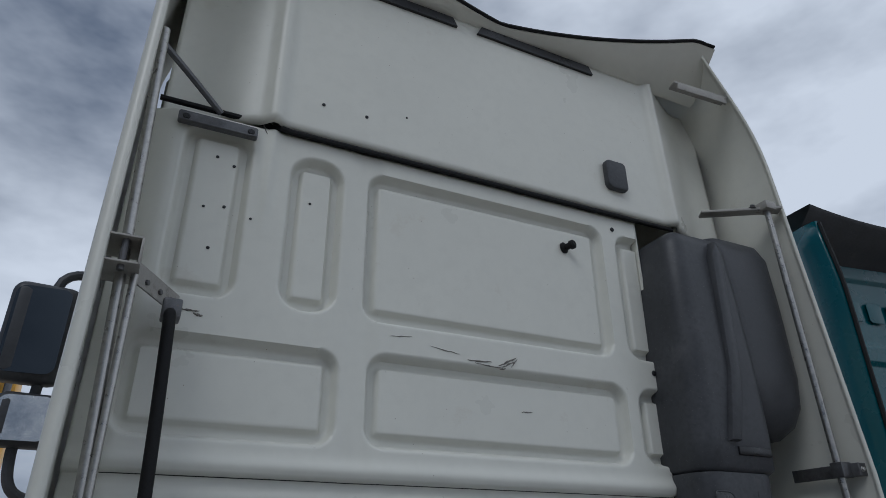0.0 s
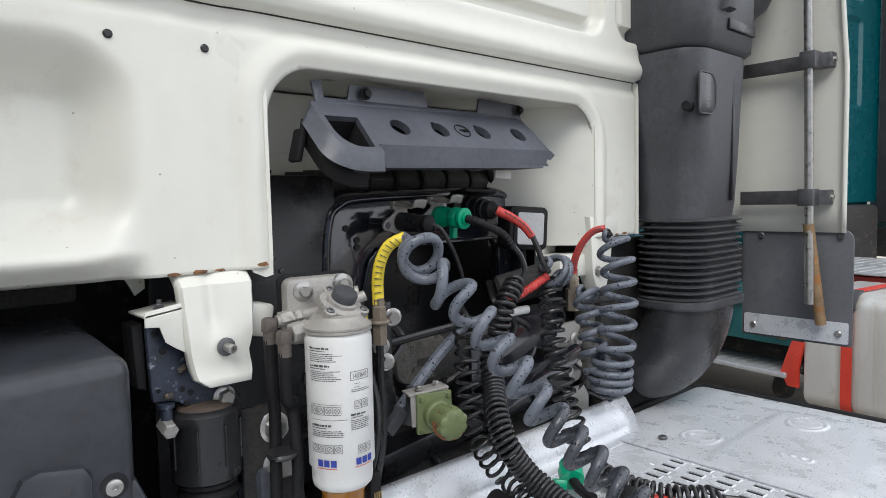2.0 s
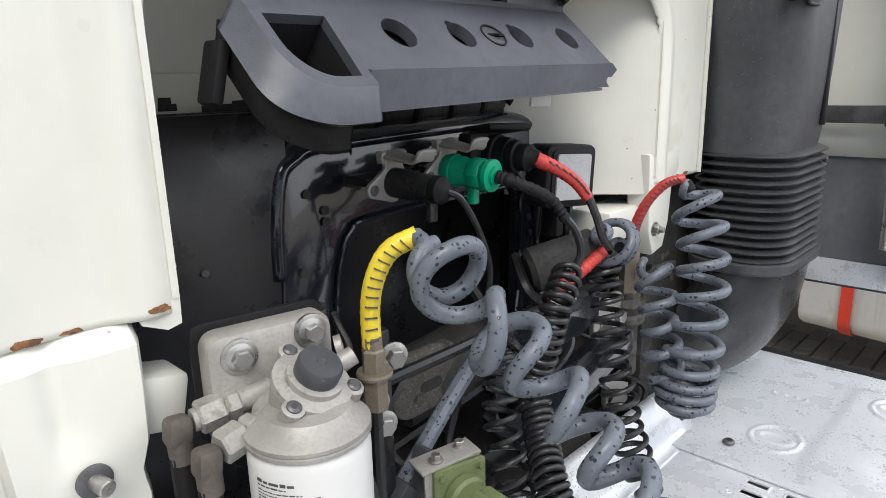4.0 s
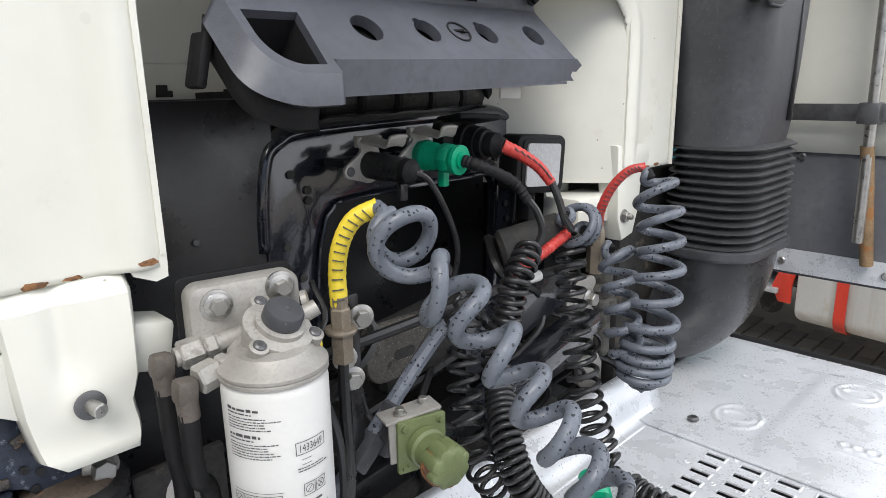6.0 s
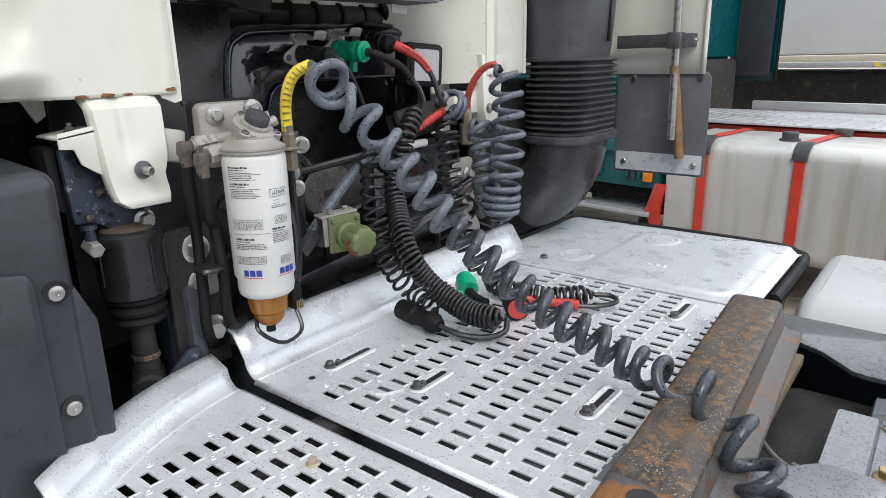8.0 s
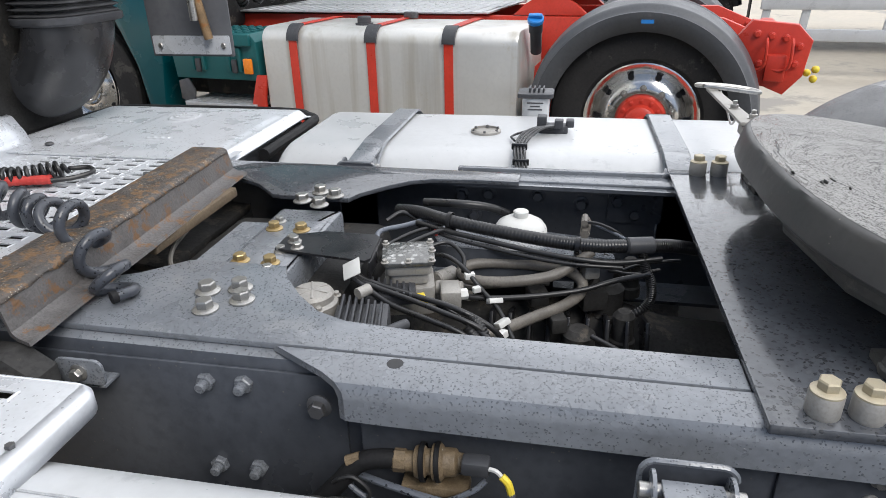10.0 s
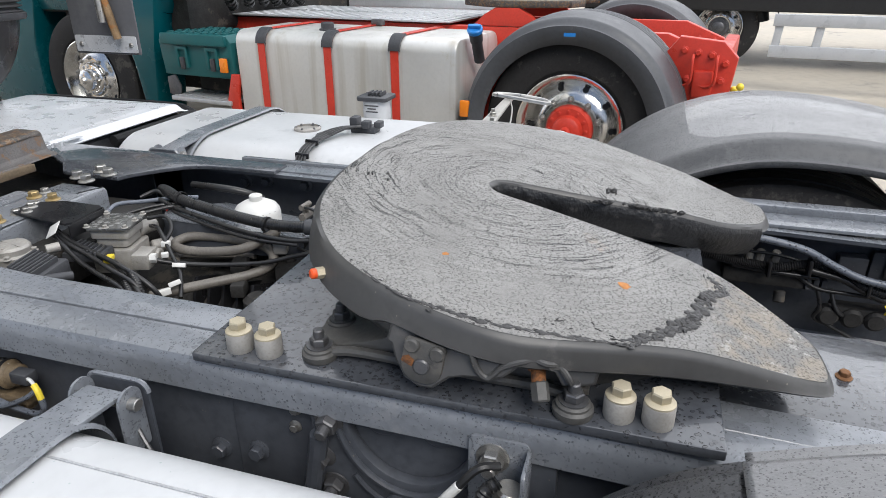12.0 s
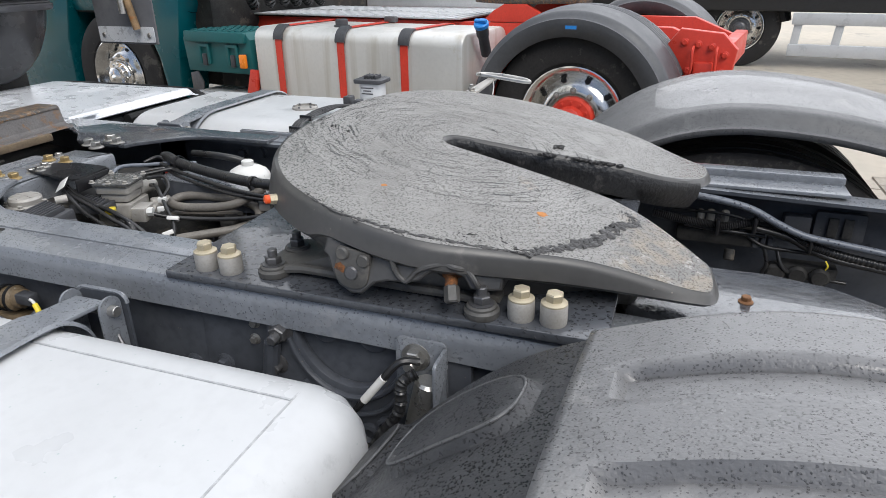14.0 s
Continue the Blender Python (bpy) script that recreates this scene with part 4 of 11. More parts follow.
for y, z in ((0.20, 0.938), (0.203, 0.908)):
    bolt(frame_ob, (LEFT - 0.029, y, z), (-1, 0, 0), 0.009, "flange", STEEL)
for y, z in ((1.018, 0.962), (0.963, 0.964), (1.022, 0.818), (0.962, 0.82)):
    bolt(frame_ob, (LEFT, y, z), (-1, 0, 0), 0.0165, "stud", CHASSIS)
# cast spring bracket under the coupling: arms with studs round an arched opening
bm = bmesh.new()
arch = [(0.168, 0.972), (0.168, 0.80), (0.15, 0.78), (0.02, 0.77), (-0.16, 0.77), (-0.16, 0.972), (-0.06, 0.972)] + [(0.030 + 0.088 * math.cos(radians(a)), 0.972 + 0.105 * math.sin(radians(a))) for a in np.linspace(180, 360, 17)]
prism(arch, -0.018, shift((LEFT - 0.029, 0, 0), YZ), bm, 0.004)
bmesh.ops.recalc_face_normals(bm, faces=bm.faces)
cast = part("spring_bracket", bm, CHASSIS_SIDE, frame_ob, "dark cast bracket with an arched opening", smooth=40)
bm = bmesh.new()
tube([Vector((LEFT - 0.049, 0.030 + 0.100 * math.cos(radians(a)), 0.968 + 0.118 * math.sin(radians(a)))) for a in np.linspace(190, 345, 24)], 0.005, 8, bm)
tube([Vector((LEFT - 0.049, 0.030 + 0.094 * math.cos(radians(a)), 0.925 + 0.105 * math.sin(radians(a)))) for a in np.linspace(215, 325, 18)], 0.004, 8, bm)
part("rib", bm, CHASSIS_SIDE, cast)
for y, z in ((0.069, 0.957), (-0.009, 0.955)):
    bm = bmesh.new()
    lathe([(0.024, 0), (0.024, 0.010), (0.020, 0.012), (0.010, 0.011), (0.009, 0.002)], (LEFT - 0.029, y, z), (-2, y, z), 22, bm)
    part("boss", bm, CHASSIS_SIDE, cast, "round boss with a screw hole")
for y, z, st, r in ((0.140, 0.945, "stud", 0.0185), (0.155, 0.885, "flange", 0.019), (0.138, 0.84, "stud", 0.0185)):
    bolt(cast, (LEFT - 0.047, y, z), (-1, 0.0, -0.12), r, st, DARKSTEEL)
bm = tube([Vector((LEFT - 0.058, 0.15 + 0.02 * u, 0.93 - 0.11 * u)) for u in np.linspace(0, 1, 5)], 0.013, 10)
part("arm", bm, CHASSIS_SIDE, cast)
for y, z in ((0.045, 0.83), (0.0, 0.79), (-0.03, 0.81)):
    bm = bmesh.new()
    lathe([(0.018, 0), (0.018, 0.008), (0.012, 0.010), (0.009, 0.003)], (LEFT - 0.047, y, z), (-2, y, z), 20, bm)
    part("boss", bm, CHASSIS_SIDE, cast, "round boss")
# sensor bracket: plate with a folded edge, bolts, cable and white sleeve
bm = prism(rounded(-0.128, 0.845, -0.052, 0.978, 0.010), -0.005, shift((LEFT - 0.052, 0, 0), YZ), None, 0.001)
prism(rounded(-0.05, 0.845, 0.0, 0.974, 0.008), 0.005, shift((LEFT - 0.057, -0.130, 0), XZ), bm, 0.001)
sb = part("sensor_bracket", bm, CHASSIS, frame_ob, "folded grey bracket with bolts and a cable")
bolt(sb, (LEFT - 0.057, -0.083, 0.950), (-1, 0, 0), 0.019, "stud", STEEL)
for z in (0.885, 0.862):
    bolt(sb, (LEFT - 0.085, -0.131, z), (0, -1, 0), 0.011, "stud", STEEL)
part("sensor_body", rod((LEFT - 0.085, -0.112, 0.935), (LEFT - 0.095, -0.085, 0.80), 0.019, 18, bevel=0.004), STEEL, sb, "dirty metal sensor body")
bm = tube(smooth_path([(LEFT - 0.075, -0.095, 0.955), (LEFT - 0.090, -0.072, 0.958), (LEFT - 0.100, -0.045, 0.925), (LEFT - 0.105, -0.015, 0.885), (LEFT - 0.10, 0.02, 0.84), (LEFT - 0.09, 0.03, 0.78)]), 0.0055, 8)
cb = part("sensor_cable", bm, CABLE, sb, "black cable")
part("sleeve", rod((LEFT - 0.098, -0.052, 0.935), (LEFT - 0.105, -0.022, 0.895), 0.0062, 12, bevel=0.001), LABEL, cb, "white sleeve")
bm = tube(smooth_path([(LEFT - 0.095, -0.098, 0.95), (LEFT - 0.11, -0.083, 0.94), (LEFT - 0.115, -0.08, 0.90), (LEFT - 0.12, -0.05, 0.85), (LEFT - 0.12, -0.03, 0.80)], 14), 0.008, 10, radius=lambda u: 1 + 0.14 * math.sin(u * 210))
part("conduit", bm, CABLE, sb, "black corrugated conduit")
bm = bmesh.new()
prism(rounded(-0.036, 0.066, 0.036, 0.108, 0.012), 0.005, shift((LEFT - 0.034, 1.186, rail_z(1.3) - 0.12), YZ), bm, 0.001)
box((LEFT - 0.016, 1.186, rail_z(1.3) - 0.052), (0.036, 0.07, 0.005), 0.001, bm=bm)
b = part("step_bracket", bm, CHASSIS, frame_ob, "small folded bracket below the walkway")
bolt(b, (LEFT - 0.034, 1.186, rail_z(1.3) - 0.032), (-1, 0, 0), 0.012, "flange", STEEL)
# rear gusset over the left side member, with rusty bolts and a hole
edge = [(-0.375, -0.345), (-0.16, -0.345), (-0.05, -0.40), (-0.015, -0.47), (-0.015, -0.56), (-0.04, -0.65), (-0.12, -0.76), (-0.375, -0.80)]
bm = prism(edge[::-1], 0.009, pose(0, 0, 0.958), None, 0.002)
rg = part("gusset_plate", bm, WETPLATE, frame_ob, "wet rear gusset plate with rusty bolts")
for x, y in ((-0.132, -0.517), (-0.27, -0.44)):
    bolt(rg, (x, y, 0.967), (0, 0, 1), 0.0105, "flange", PALERUST)
lathe([(0.012, 0), (0.012, 0.0006)], (-0.30, -0.38, 0.9672), (-0.30, -0.38, 2), 16, bm=(bm := bmesh.new()))
part("gusset_hole", bm, BLACK, rg, "round hole")

# ---- fifth wheel on its mounting plate ----
plate = thing("mounting_plate", "wet grey steel mounting plate bolted to the chassis", "steel plate", (0, 0, 1.0))
PT = 1.020
bm = prism(rounded(-0.407, -0.336, 0.475, 0.334, 0.003), 0.013, pose(0, 0, PT - 0.013), None, 0.002)
part("plate", bm, WETPLATE, plate)
for s in (-1, 1):
    for y in (0.275, 0.231, -0.221, -0.264):
        x = -0.378 if s < 0 else 0.445
        bm = bmesh.new()
        lathe([(0.0172, 0), (0.0180, 0.003), (0.0180, 0.026), (0.0168, 0.028)], (x, y, PT), (x, y, 2), 20, bm)
        sp = part("bolt_spacer", bm, GREYCAST, plate, "grey steel spacer")
        bolt(sp, (x, y, PT + 0.028), (0, 0, 1), 0.0166, "flange", BONE)

TILTED = pose(0.035, 0, 1.1405, 9.8, 0, 0)
wheel5 = thing("fifth_wheel", "worn grey cast-iron fifth wheel coupling smeared with old grease", "fifth wheel", (0.035, 0, 1.0))
half = [(0.0, 0.264), (0.08, 0.263), (0.16, 0.255), (0.24, 0.238), (0.31, 0.206), (0.36, 0.168), (0.395, 0.127), (0.424, 0.070), (0.443, 0.010), (0.451, -0.05), (0.446, -0.11), (0.418, -0.18), (0.382, -0.26), (0.354, -0.34), (0.334, -0.41), (0.322, -0.450),
        (0.308, -0.470), (0.26, -0.474), (0.21, -0.462), (0.165, -0.425), (0.12, -0.370), (0.092, -0.30), (0.070, -0.21), (0.050, -0.115), (0.038, -0.05), (0.030, 0.0), (0.016, 0.020), (0.0, 0.025)]
half_s = [(p.x, p.y) for p in smooth_path([(x, y, 0) for x, y in half], 3)]
half_s[0], half_s[-1] = (0.0, 0.264), (0.0, 0.025)
ring_s = half_s + [(-x, y) for x, y in half_s[-2:0:-1]]


def offset_ring(pts, d):
    n, out = len(pts), []
    for k in range(n):
        a, b = Vector(pts[k - 1]), Vector(pts[(k + 1) % n])
        t = (b - a).normalized()
        out.append((pts[k][0] - t.y * d * -1, pts[k][1] + t.x * d * -1))
    return out


def edge_at(y):
    """The plate's half width at a place along it."""
    return max(x for x, q in half_s if abs(q - y) < 0.02)


def horn(y):
    """The rear horns are chamfered downwards."""
    return -0.020 * ease((-0.27 - y) / 0.20)


def grease_material():
    """Worn iron with grease wiped round the king pin: fine dark grooves in rings, wet glints, and flaking tan and white dirt on the horns."""
    m = bpy.data.materials.new("greased_worn_iron")
    m.use_nodes = True
    t = m.node_tree
    p = t.nodes["Principled BSDF"]
    link = t.links.new

    def node(kind, op="", a=None, b=None, **values):
        n = t.nodes.new(kind)
        if op:
            n.operation = op
        for i, v in ((0, a), (1, b)):
            if v is None:
                continue
            if hasattr(v, "is_output"):
                link(v, n.inputs[i])
            else:
                n.inputs[i].default_value = v
        for key, value in values.items():
            n.inputs[key].default_value = value
        return n

    def ramp(v, lo, hi):
        n = t.nodes.new("ShaderNodeMapRange")
        n.inputs[1].default_value, n.inputs[2].default_value = lo, hi
        link(v, n.inputs[0])
        return n.outputs[0]

    def mix(f, a, b):
        n = t.nodes.new("ShaderNodeMix")
        n.data_type = "RGBA"
        for socket, v in ((n.inputs[0], f), (n.inputs[6], a), (n.inputs[7], b)):
            if hasattr(v, "is_output"):
                link(v, socket)
            else:
                socket.default_value = v
        return n.outputs[2]

    def times(a, b):
        return node("ShaderNodeMath", "MULTIPLY", a, b).outputs[0]

    def grain(vec, scale, detail=3.0, rough=0.55):
        n = node("ShaderNodeTexNoise", Scale=scale, Detail=detail, Roughness=rough)
        link(vec, n.inputs["Vector"])
        return n.outputs["Fac"]

    co = t.nodes.new("ShaderNodeTexCoord").outputs["Object"]
    sep = t.nodes.new("ShaderNodeSeparateXYZ")
    link(co, sep.inputs[0])
    flat = t.nodes.new("ShaderNodeCombineXYZ")
    link(sep.outputs[0], flat.inputs[0]), link(sep.outputs[1], flat.inputs[1])
    dist = node("ShaderNodeVectorMath", "LENGTH", flat.outputs[0]).outputs["Value"]
    unit = node("ShaderNodeVectorMath", "NORMALIZE", flat.outputs[0]).outputs[0]
    su = t.nodes.new("ShaderNodeSeparateXYZ")
    link(unit, su.inputs[0])
    warp = grain(co, 9.0, 2.0)
    polar = t.nodes.new("ShaderNodeCombineXYZ")
    link(times(su.outputs[0], 2.6), polar.inputs[0]), link(times(su.outputs[1], 2.6), polar.inputs[1])
    rad = node("ShaderNodeMath", "ADD", times(dist, 230.0), times(warp, 9.0)).outputs[0]
    link(rad, polar.inputs[2])
    ring = grain(polar.outputs[0], 1.0, 5.0, 0.62)
    zone = times(ramp(dist, 0.055, 0.10), ramp(dist, 0.345, 0.25))
    gate = times(ramp(grain(co, 6.0, 3.0), 0.34, 0.50), zone)
    groove = times(ramp(ring, 0.585, 0.625), gate)
    big = grain(co, 7.0, 5.0)
    fine = grain(co, 160.0, 4.0)
    c = mix(ramp(big, 0.3, 0.7), (0.165, 0.160, 0.151, 1), (0.250, 0.244, 0.232, 1))
    c = mix(times(ramp(fine, 0.5, 0.72), 0.6), c, (0.14, 0.137, 0.132, 1))
    c = mix(times(ramp(ring, 0.50, 0.30), 0.5), c, (0.31, 0.305, 0.29, 1))
    c = mix(times(ramp(grain(co, 11.0, 4.0), 0.66, 0.74), 0.5), c, (0.30, 0.20, 0.12, 1))
    c = mix(groove, c, (0.030, 0.030, 0.031, 1))
    horn_zone = ramp(node("ShaderNodeMath", "ADD", sep.outputs[1], times(grain(co, 22.0, 4.0), 0.06)).outputs[0], -0.285, -0.305)
    near = times(horn_zone, ramp(sep.outputs[0], -0.05, -0.12))
    dirt = mix(ramp(grain(co, 30.0, 5.0), 0.42, 0.60), (0.155, 0.150, 0.142, 1), (0.235, 0.205, 0.165, 1))
    dirt = mix(times(ramp(grain(co, 34.0, 6.0, 0.7), 0.59, 0.62), 0.75), dirt, (0.40, 0.385, 0.36, 1))
    c = mix(near, c, dirt)
    c = mix(times(horn_zone, ramp(sep.outputs[0], 0.05, 0.12)), c, (0.20, 0.195, 0.185, 1))
    link(c, p.inputs["Base Color"])
    glint = times(ramp(grain(co, 300.0, 2.0), 0.56, 0.62), ramp(grain(co, 12.0, 3.0), 0.30, 0.50))
    r = node("ShaderNodeMapRange", **{"To Min": 0.44, "To Max": 0.03})
    link(glint, r.inputs[0]), link(r.outputs[0], p.inputs["Roughness"])
    p.inputs["Metallic"].default_value = 0.25
    h = node("ShaderNodeMath", "SUBTRACT", times(fine, 0.45), times(groove, 1.3)).outputs[0]
    h = node("ShaderNodeMath", "ADD", h, times(glint, 1.1)).outputs[0]
    h = node("ShaderNodeMath", "ADD", h, times(ring, 0.35)).outputs[0]
    bump = node("ShaderNodeBump", Strength=0.8, Distance=0.004)
    link(h, bump.inputs["Height"]), link(bump.outputs[0], p.inputs["Normal"])
    return m


GREASE = grease_material()
RIMCAST = material("dark_smooth_casting", (0.062, 0.061, 0.060), 0.42, vary=0.12, scale=8, bump=0.06, bump_scale=90, wear=(0.084, 0.081, 0.077), wear_scale=9, wear_at=0.58, spots=(0.16, 0.145, 0.12), spot_scale=60, spot_size=0.08)
bm = bmesh.new()
def rim_low(y):
    """The rim is less deep beside and behind the pivot."""
    return 0.018 * ease((0.085 - y) / 0.05)


levels = [(-0.007, 0.0), (-0.002, -0.003), (0.0015, -0.010), (0.005, -0.050), (-0.004, -0.058), (-0.03, -0.058)]
rings = []
for d, z in levels:
    pts = offset_ring(ring_s, -d) if d else ring_s
    rings.append([bm.verts.new((x, y, z + (horn(y) if z > -0.02 else rim_low(y)) - (0.003 * noise.noise(Vector((x * 14, y * 14, 1))) if z == -0.003 else 0))) for x, y in pts])
for a, b in zip(rings, rings[1:]):
    n = len(a)
    for k in range(n):
        bm.faces.new((a[k], b[k], b[(k + 1) % n], a[(k + 1) % n]))
bmesh.ops.recalc_face_normals(bm, faces=bm.faces)
bmesh.ops.transform(bm, matrix=TILTED, verts=bm.verts)
top_plate = part("top_plate", bm, RIMCAST, wheel5, "smooth cast edge of the top plate", smooth=40)
bm = bmesh.new()
face = bm.faces.new([bm.verts.new((x, y, 0)) for x, y in offset_ring(ring_s, 0.0072)][::-1])
for y in (-0.30, -0.34, -0.38, -0.42, -0.45):
    bmesh.ops.bisect_plane(bm, geom=bm.verts[:] + bm.edges[:] + bm.faces[:], plane_co=(0, y, 0), plane_no=(0, 1, 0))
for v in bm.verts:
    v.co.z = horn(v.co.y) + 0.0004
bmesh.ops.recalc_face_normals(bm, faces=bm.faces)
if sum(f.normal.z for f in bm.faces) < 0:
    bmesh.ops.reverse_faces(bm, faces=bm.faces)
bmesh.ops.transform(bm, matrix=TILTED, verts=bm.verts)
part("bearing_face", bm, GREASE, top_plate, "grease-smeared bearing face with a keyhole throat", smooth=0)
own = bmesh.new()
inner = [k for k, (x, y) in enumerate(ring_s) if abs(x) < 0.20 and y < 0.03 and y > -0.455]
throat = [offset_ring(ring_s, -d) for d in (0.0035, 0.0075, 0.0075, -0.004)]
cols = [[own.verts.new((lay[k][0], lay[k][1], z + horn(lay[k][1]))) for lay, z in zip(throat, (-0.004, -0.012, -0.034, -0.060))] for k in inner]
for a, b, ka, kb in zip(cols, cols[1:], inner, inner[1:]):
    if kb == ka + 1:
        for k in range(3):
            own.faces.new((a[k], b[k], b[k + 1], a[k + 1]))
bmesh.ops.recalc_face_normals(own, faces=own.faces)
bmesh.ops.transform(own, matrix=TILTED, verts=own.verts)
THROATGREASE = material("black_throat_grease", (0.020, 0.020, 0.021), 0.38, vary=0.4, scale=40, bump=0.5, bump_scale=120, wear=(0.055, 0.052, 0.05), wear_scale=22, wear_at=0.58)
part("throat_wall", own, THROATGREASE, top_plate, "black greasy wall of the throat", smooth=40)
OLDGREASE = material("old_dark_grease", (0.034, 0.033, 0.033), 0.45, vary=0.35, scale=60, bump=0.5, bump_scale=220)
random.seed(5)


def on_top(x, y, h=0.0):
    return TILTED @ Vector((x, y, h + horn(y)))


def flakes(path, count, size, rise, name, label, spread=0.006):
    """Ragged crumbs and curls of old grease strewn along a line on the bearing face."""
    bm = bmesh.new()
    line = smooth_path([(x, y, 0) for x, y in path], 10)
    for k in range(count):
        p = line[random.randrange(len(line) - 1)]
        q = line[min(len(line) - 1, line.index(p) + 1)]
        turn = math.atan2(q.y - p.y, q.x - p.x) + random.gauss(0, 0.35)
        sx, sy = size * random.uniform(0.5, 2.0), size * random.uniform(0.15, 0.45)
        own = bmesh.new()
        bmesh.ops.create_icosphere(own, subdivisions=2, radius=1)
        seed = Vector((random.random() * 50, random.random() * 50, 0))
        for v in own.verts:
            f = 1 + 0.75 * noise.noise(v.co * 1.7 + seed)
            v.co = Vector((v.co.x * sx * f, v.co.y * sy * f, v.co.z * rise * f))
        x, y = p.x + random.gauss(0, spread), p.y + random.gauss(0, spread)
        z = random.uniform(0, rise * 0.6)
        bmesh.ops.transform(own, matrix=TILTED @ pose(x, y, z + horn(y), random.uniform(-14, 14), random.uniform(-14, 14), math.degrees(turn)), verts=own.verts)
        join(own, bm)
    return tagged(part(name, bm, OLDGREASE, top_plate, label), kind="stuff")


def ridge(path, r, strands, name, label, stray=0.005):
    """Old grease rolled up into a torn, uneven bead along a line on the bearing face."""
    bm = bmesh.new()
    line = smooth_path([(x, y, 0) for x, y in path], 26)
    for k in range(strands):
        seed = k * 7.3 + len(path)
        pts = []
        for i, p in enumerate(line):
            d = (line[min(i + 1, len(line) - 1)] - line[max(i - 1, 0)]).normalized()
            off = stray * (noise.noise(Vector((i * 0.11, seed, 0))) * 1.6 + 0.5 * noise.noise(Vector((i * 0.45, seed, 3)))) + stray * 0.55 * (k - (strands - 1) / 2)
            pts.append(p + Vector((-d.y, d.x, 0)) * off)
        own = tube(pts, r, 7, radius=lambda u: max(0.06, (0.75 + 1.5 * noise.noise(Vector((u * len(pts) * 0.16, seed, 1))) + 0.5 * noise.noise(Vector((u * len(pts) * 0.7, seed, 2)))) * math.sin(math.pi * min(max(u, 0.02), 0.98)) ** 0.3))
        for v in own.verts:
            v.co = TILTED @ Vector((v.co.x, v.co.y, horn(v.co.y) + 0.0003 + v.co.z * 0.55))
        join(own, bm)
    return tagged(part(name, bm, OLDGREASE, top_plate, label, smooth=60), kind="stuff")


LEDGE = [(-0.135, -0.335), (-0.17, -0.350), (-0.203, -0.326), (-0.232, -0.318), (-0.274, -0.305), (-0.304, -0.291), (-0.341, -0.266), (-0.369, -0.24), (-0.392, -0.222)]
BRIM = [(-0.392, -0.222), (-0.402, -0.19), (-0.414, -0.15), (-0.424, -0.11), (-0.432, -0.07), (-0.434, -0.03), (-0.432, 0.01), (-0.425, 0.05), (-0.40, 0.098)]
ridge(LEDGE, 0.0042, 4, "grease_ridge", "ragged ridge of old grease", 0.006)
ridge(BRIM, 0.0026, 2, "grease_rim", "grease squeezed over the rim", 0.003)
flakes([(-0.135, -0.335), (-0.17, -0.350), (-0.203, -0.326), (-0.232, -0.318), (-0.274, -0.305), (-0.304, -0.291), (-0.341, -0.266), (-0.369, -0.24), (-0.392, -0.222)], 46, 0.0040, 0.0012, "grease_ridge", "ragged ridge of old grease")
flakes([(-0.392, -0.222), (-0.402, -0.19), (-0.414, -0.15), (-0.424, -0.11), (-0.432, -0.07), (-0.434, -0.03), (-0.432, 0.01), (-0.425, 0.05), (-0.40, 0.085)], 40, 0.0026, 0.0010, "grease_rim", "grease squeezed over the rim", 0.0025)
flakes([(-0.385, 0.125), (-0.413, 0.070), (-0.430, 0.02), (-0.438, -0.04), (-0.436, -0.09), (-0.42, -0.14)], 16, 0.0026, 0.0010, "grease_rim", "grease squeezed over the rim", 0.004)
flakes([(-0.385, -0.215), (-0.38, -0.17), (-0.395, -0.13)], 10, 0.003, 0.0012, "grease_rim", "grease squeezed over the rim", 0.006)
flakes([(0.045, -0.155), (0.070, -0.23), (0.10, -0.305)], 40, 0.005, 0.003, "grease_rim", "grease squeezed over the throat's edge", 0.003)
flakes([(0.105, -0.165), (0.112, -0.168)], 7, 0.006, 0.004, "grease_crumb", "crumbs of dark grease", 0.005)
flakes([(-0.12, 0.20), (-0.08, 0.215)], 5, 0.004, 0.003, "grease_crumb", "crumbs of dark grease", 0.02)
DRIED = material("dried_tan_dirt", (0.27, 0.24, 0.20), 0.7, vary=0.3, scale=60, bump=0.3, wear=(0.5, 0.47, 0.42), wear_scale=45, wear_at=0.62)
SPOTRUST = material("bright_orange_rust", (0.42, 0.17, 0.045), 0.8, vary=0.3, scale=90, bump=0.3, bump_scale=250)
for x, y, s in ((-0.247, -0.214, 0.0075), (-0.30, 0.02, 0.0045)):
    bm = bmesh.new()
    bmesh.ops.create_icosphere(bm, subdivisions=3, radius=1)
    for v in bm.verts:
        f = 1 + 0.7 * noise.noise(v.co * 1.6 + Vector((x * 40, 0, 0)))
        v.co = on_top(x + v.co.x * s * f, y + v.co.y * s * 1.1 * f, v.co.z * 0.0009)
    part("rust_spot", bm, SPOTRUST, top_plate, "orange rust spot")
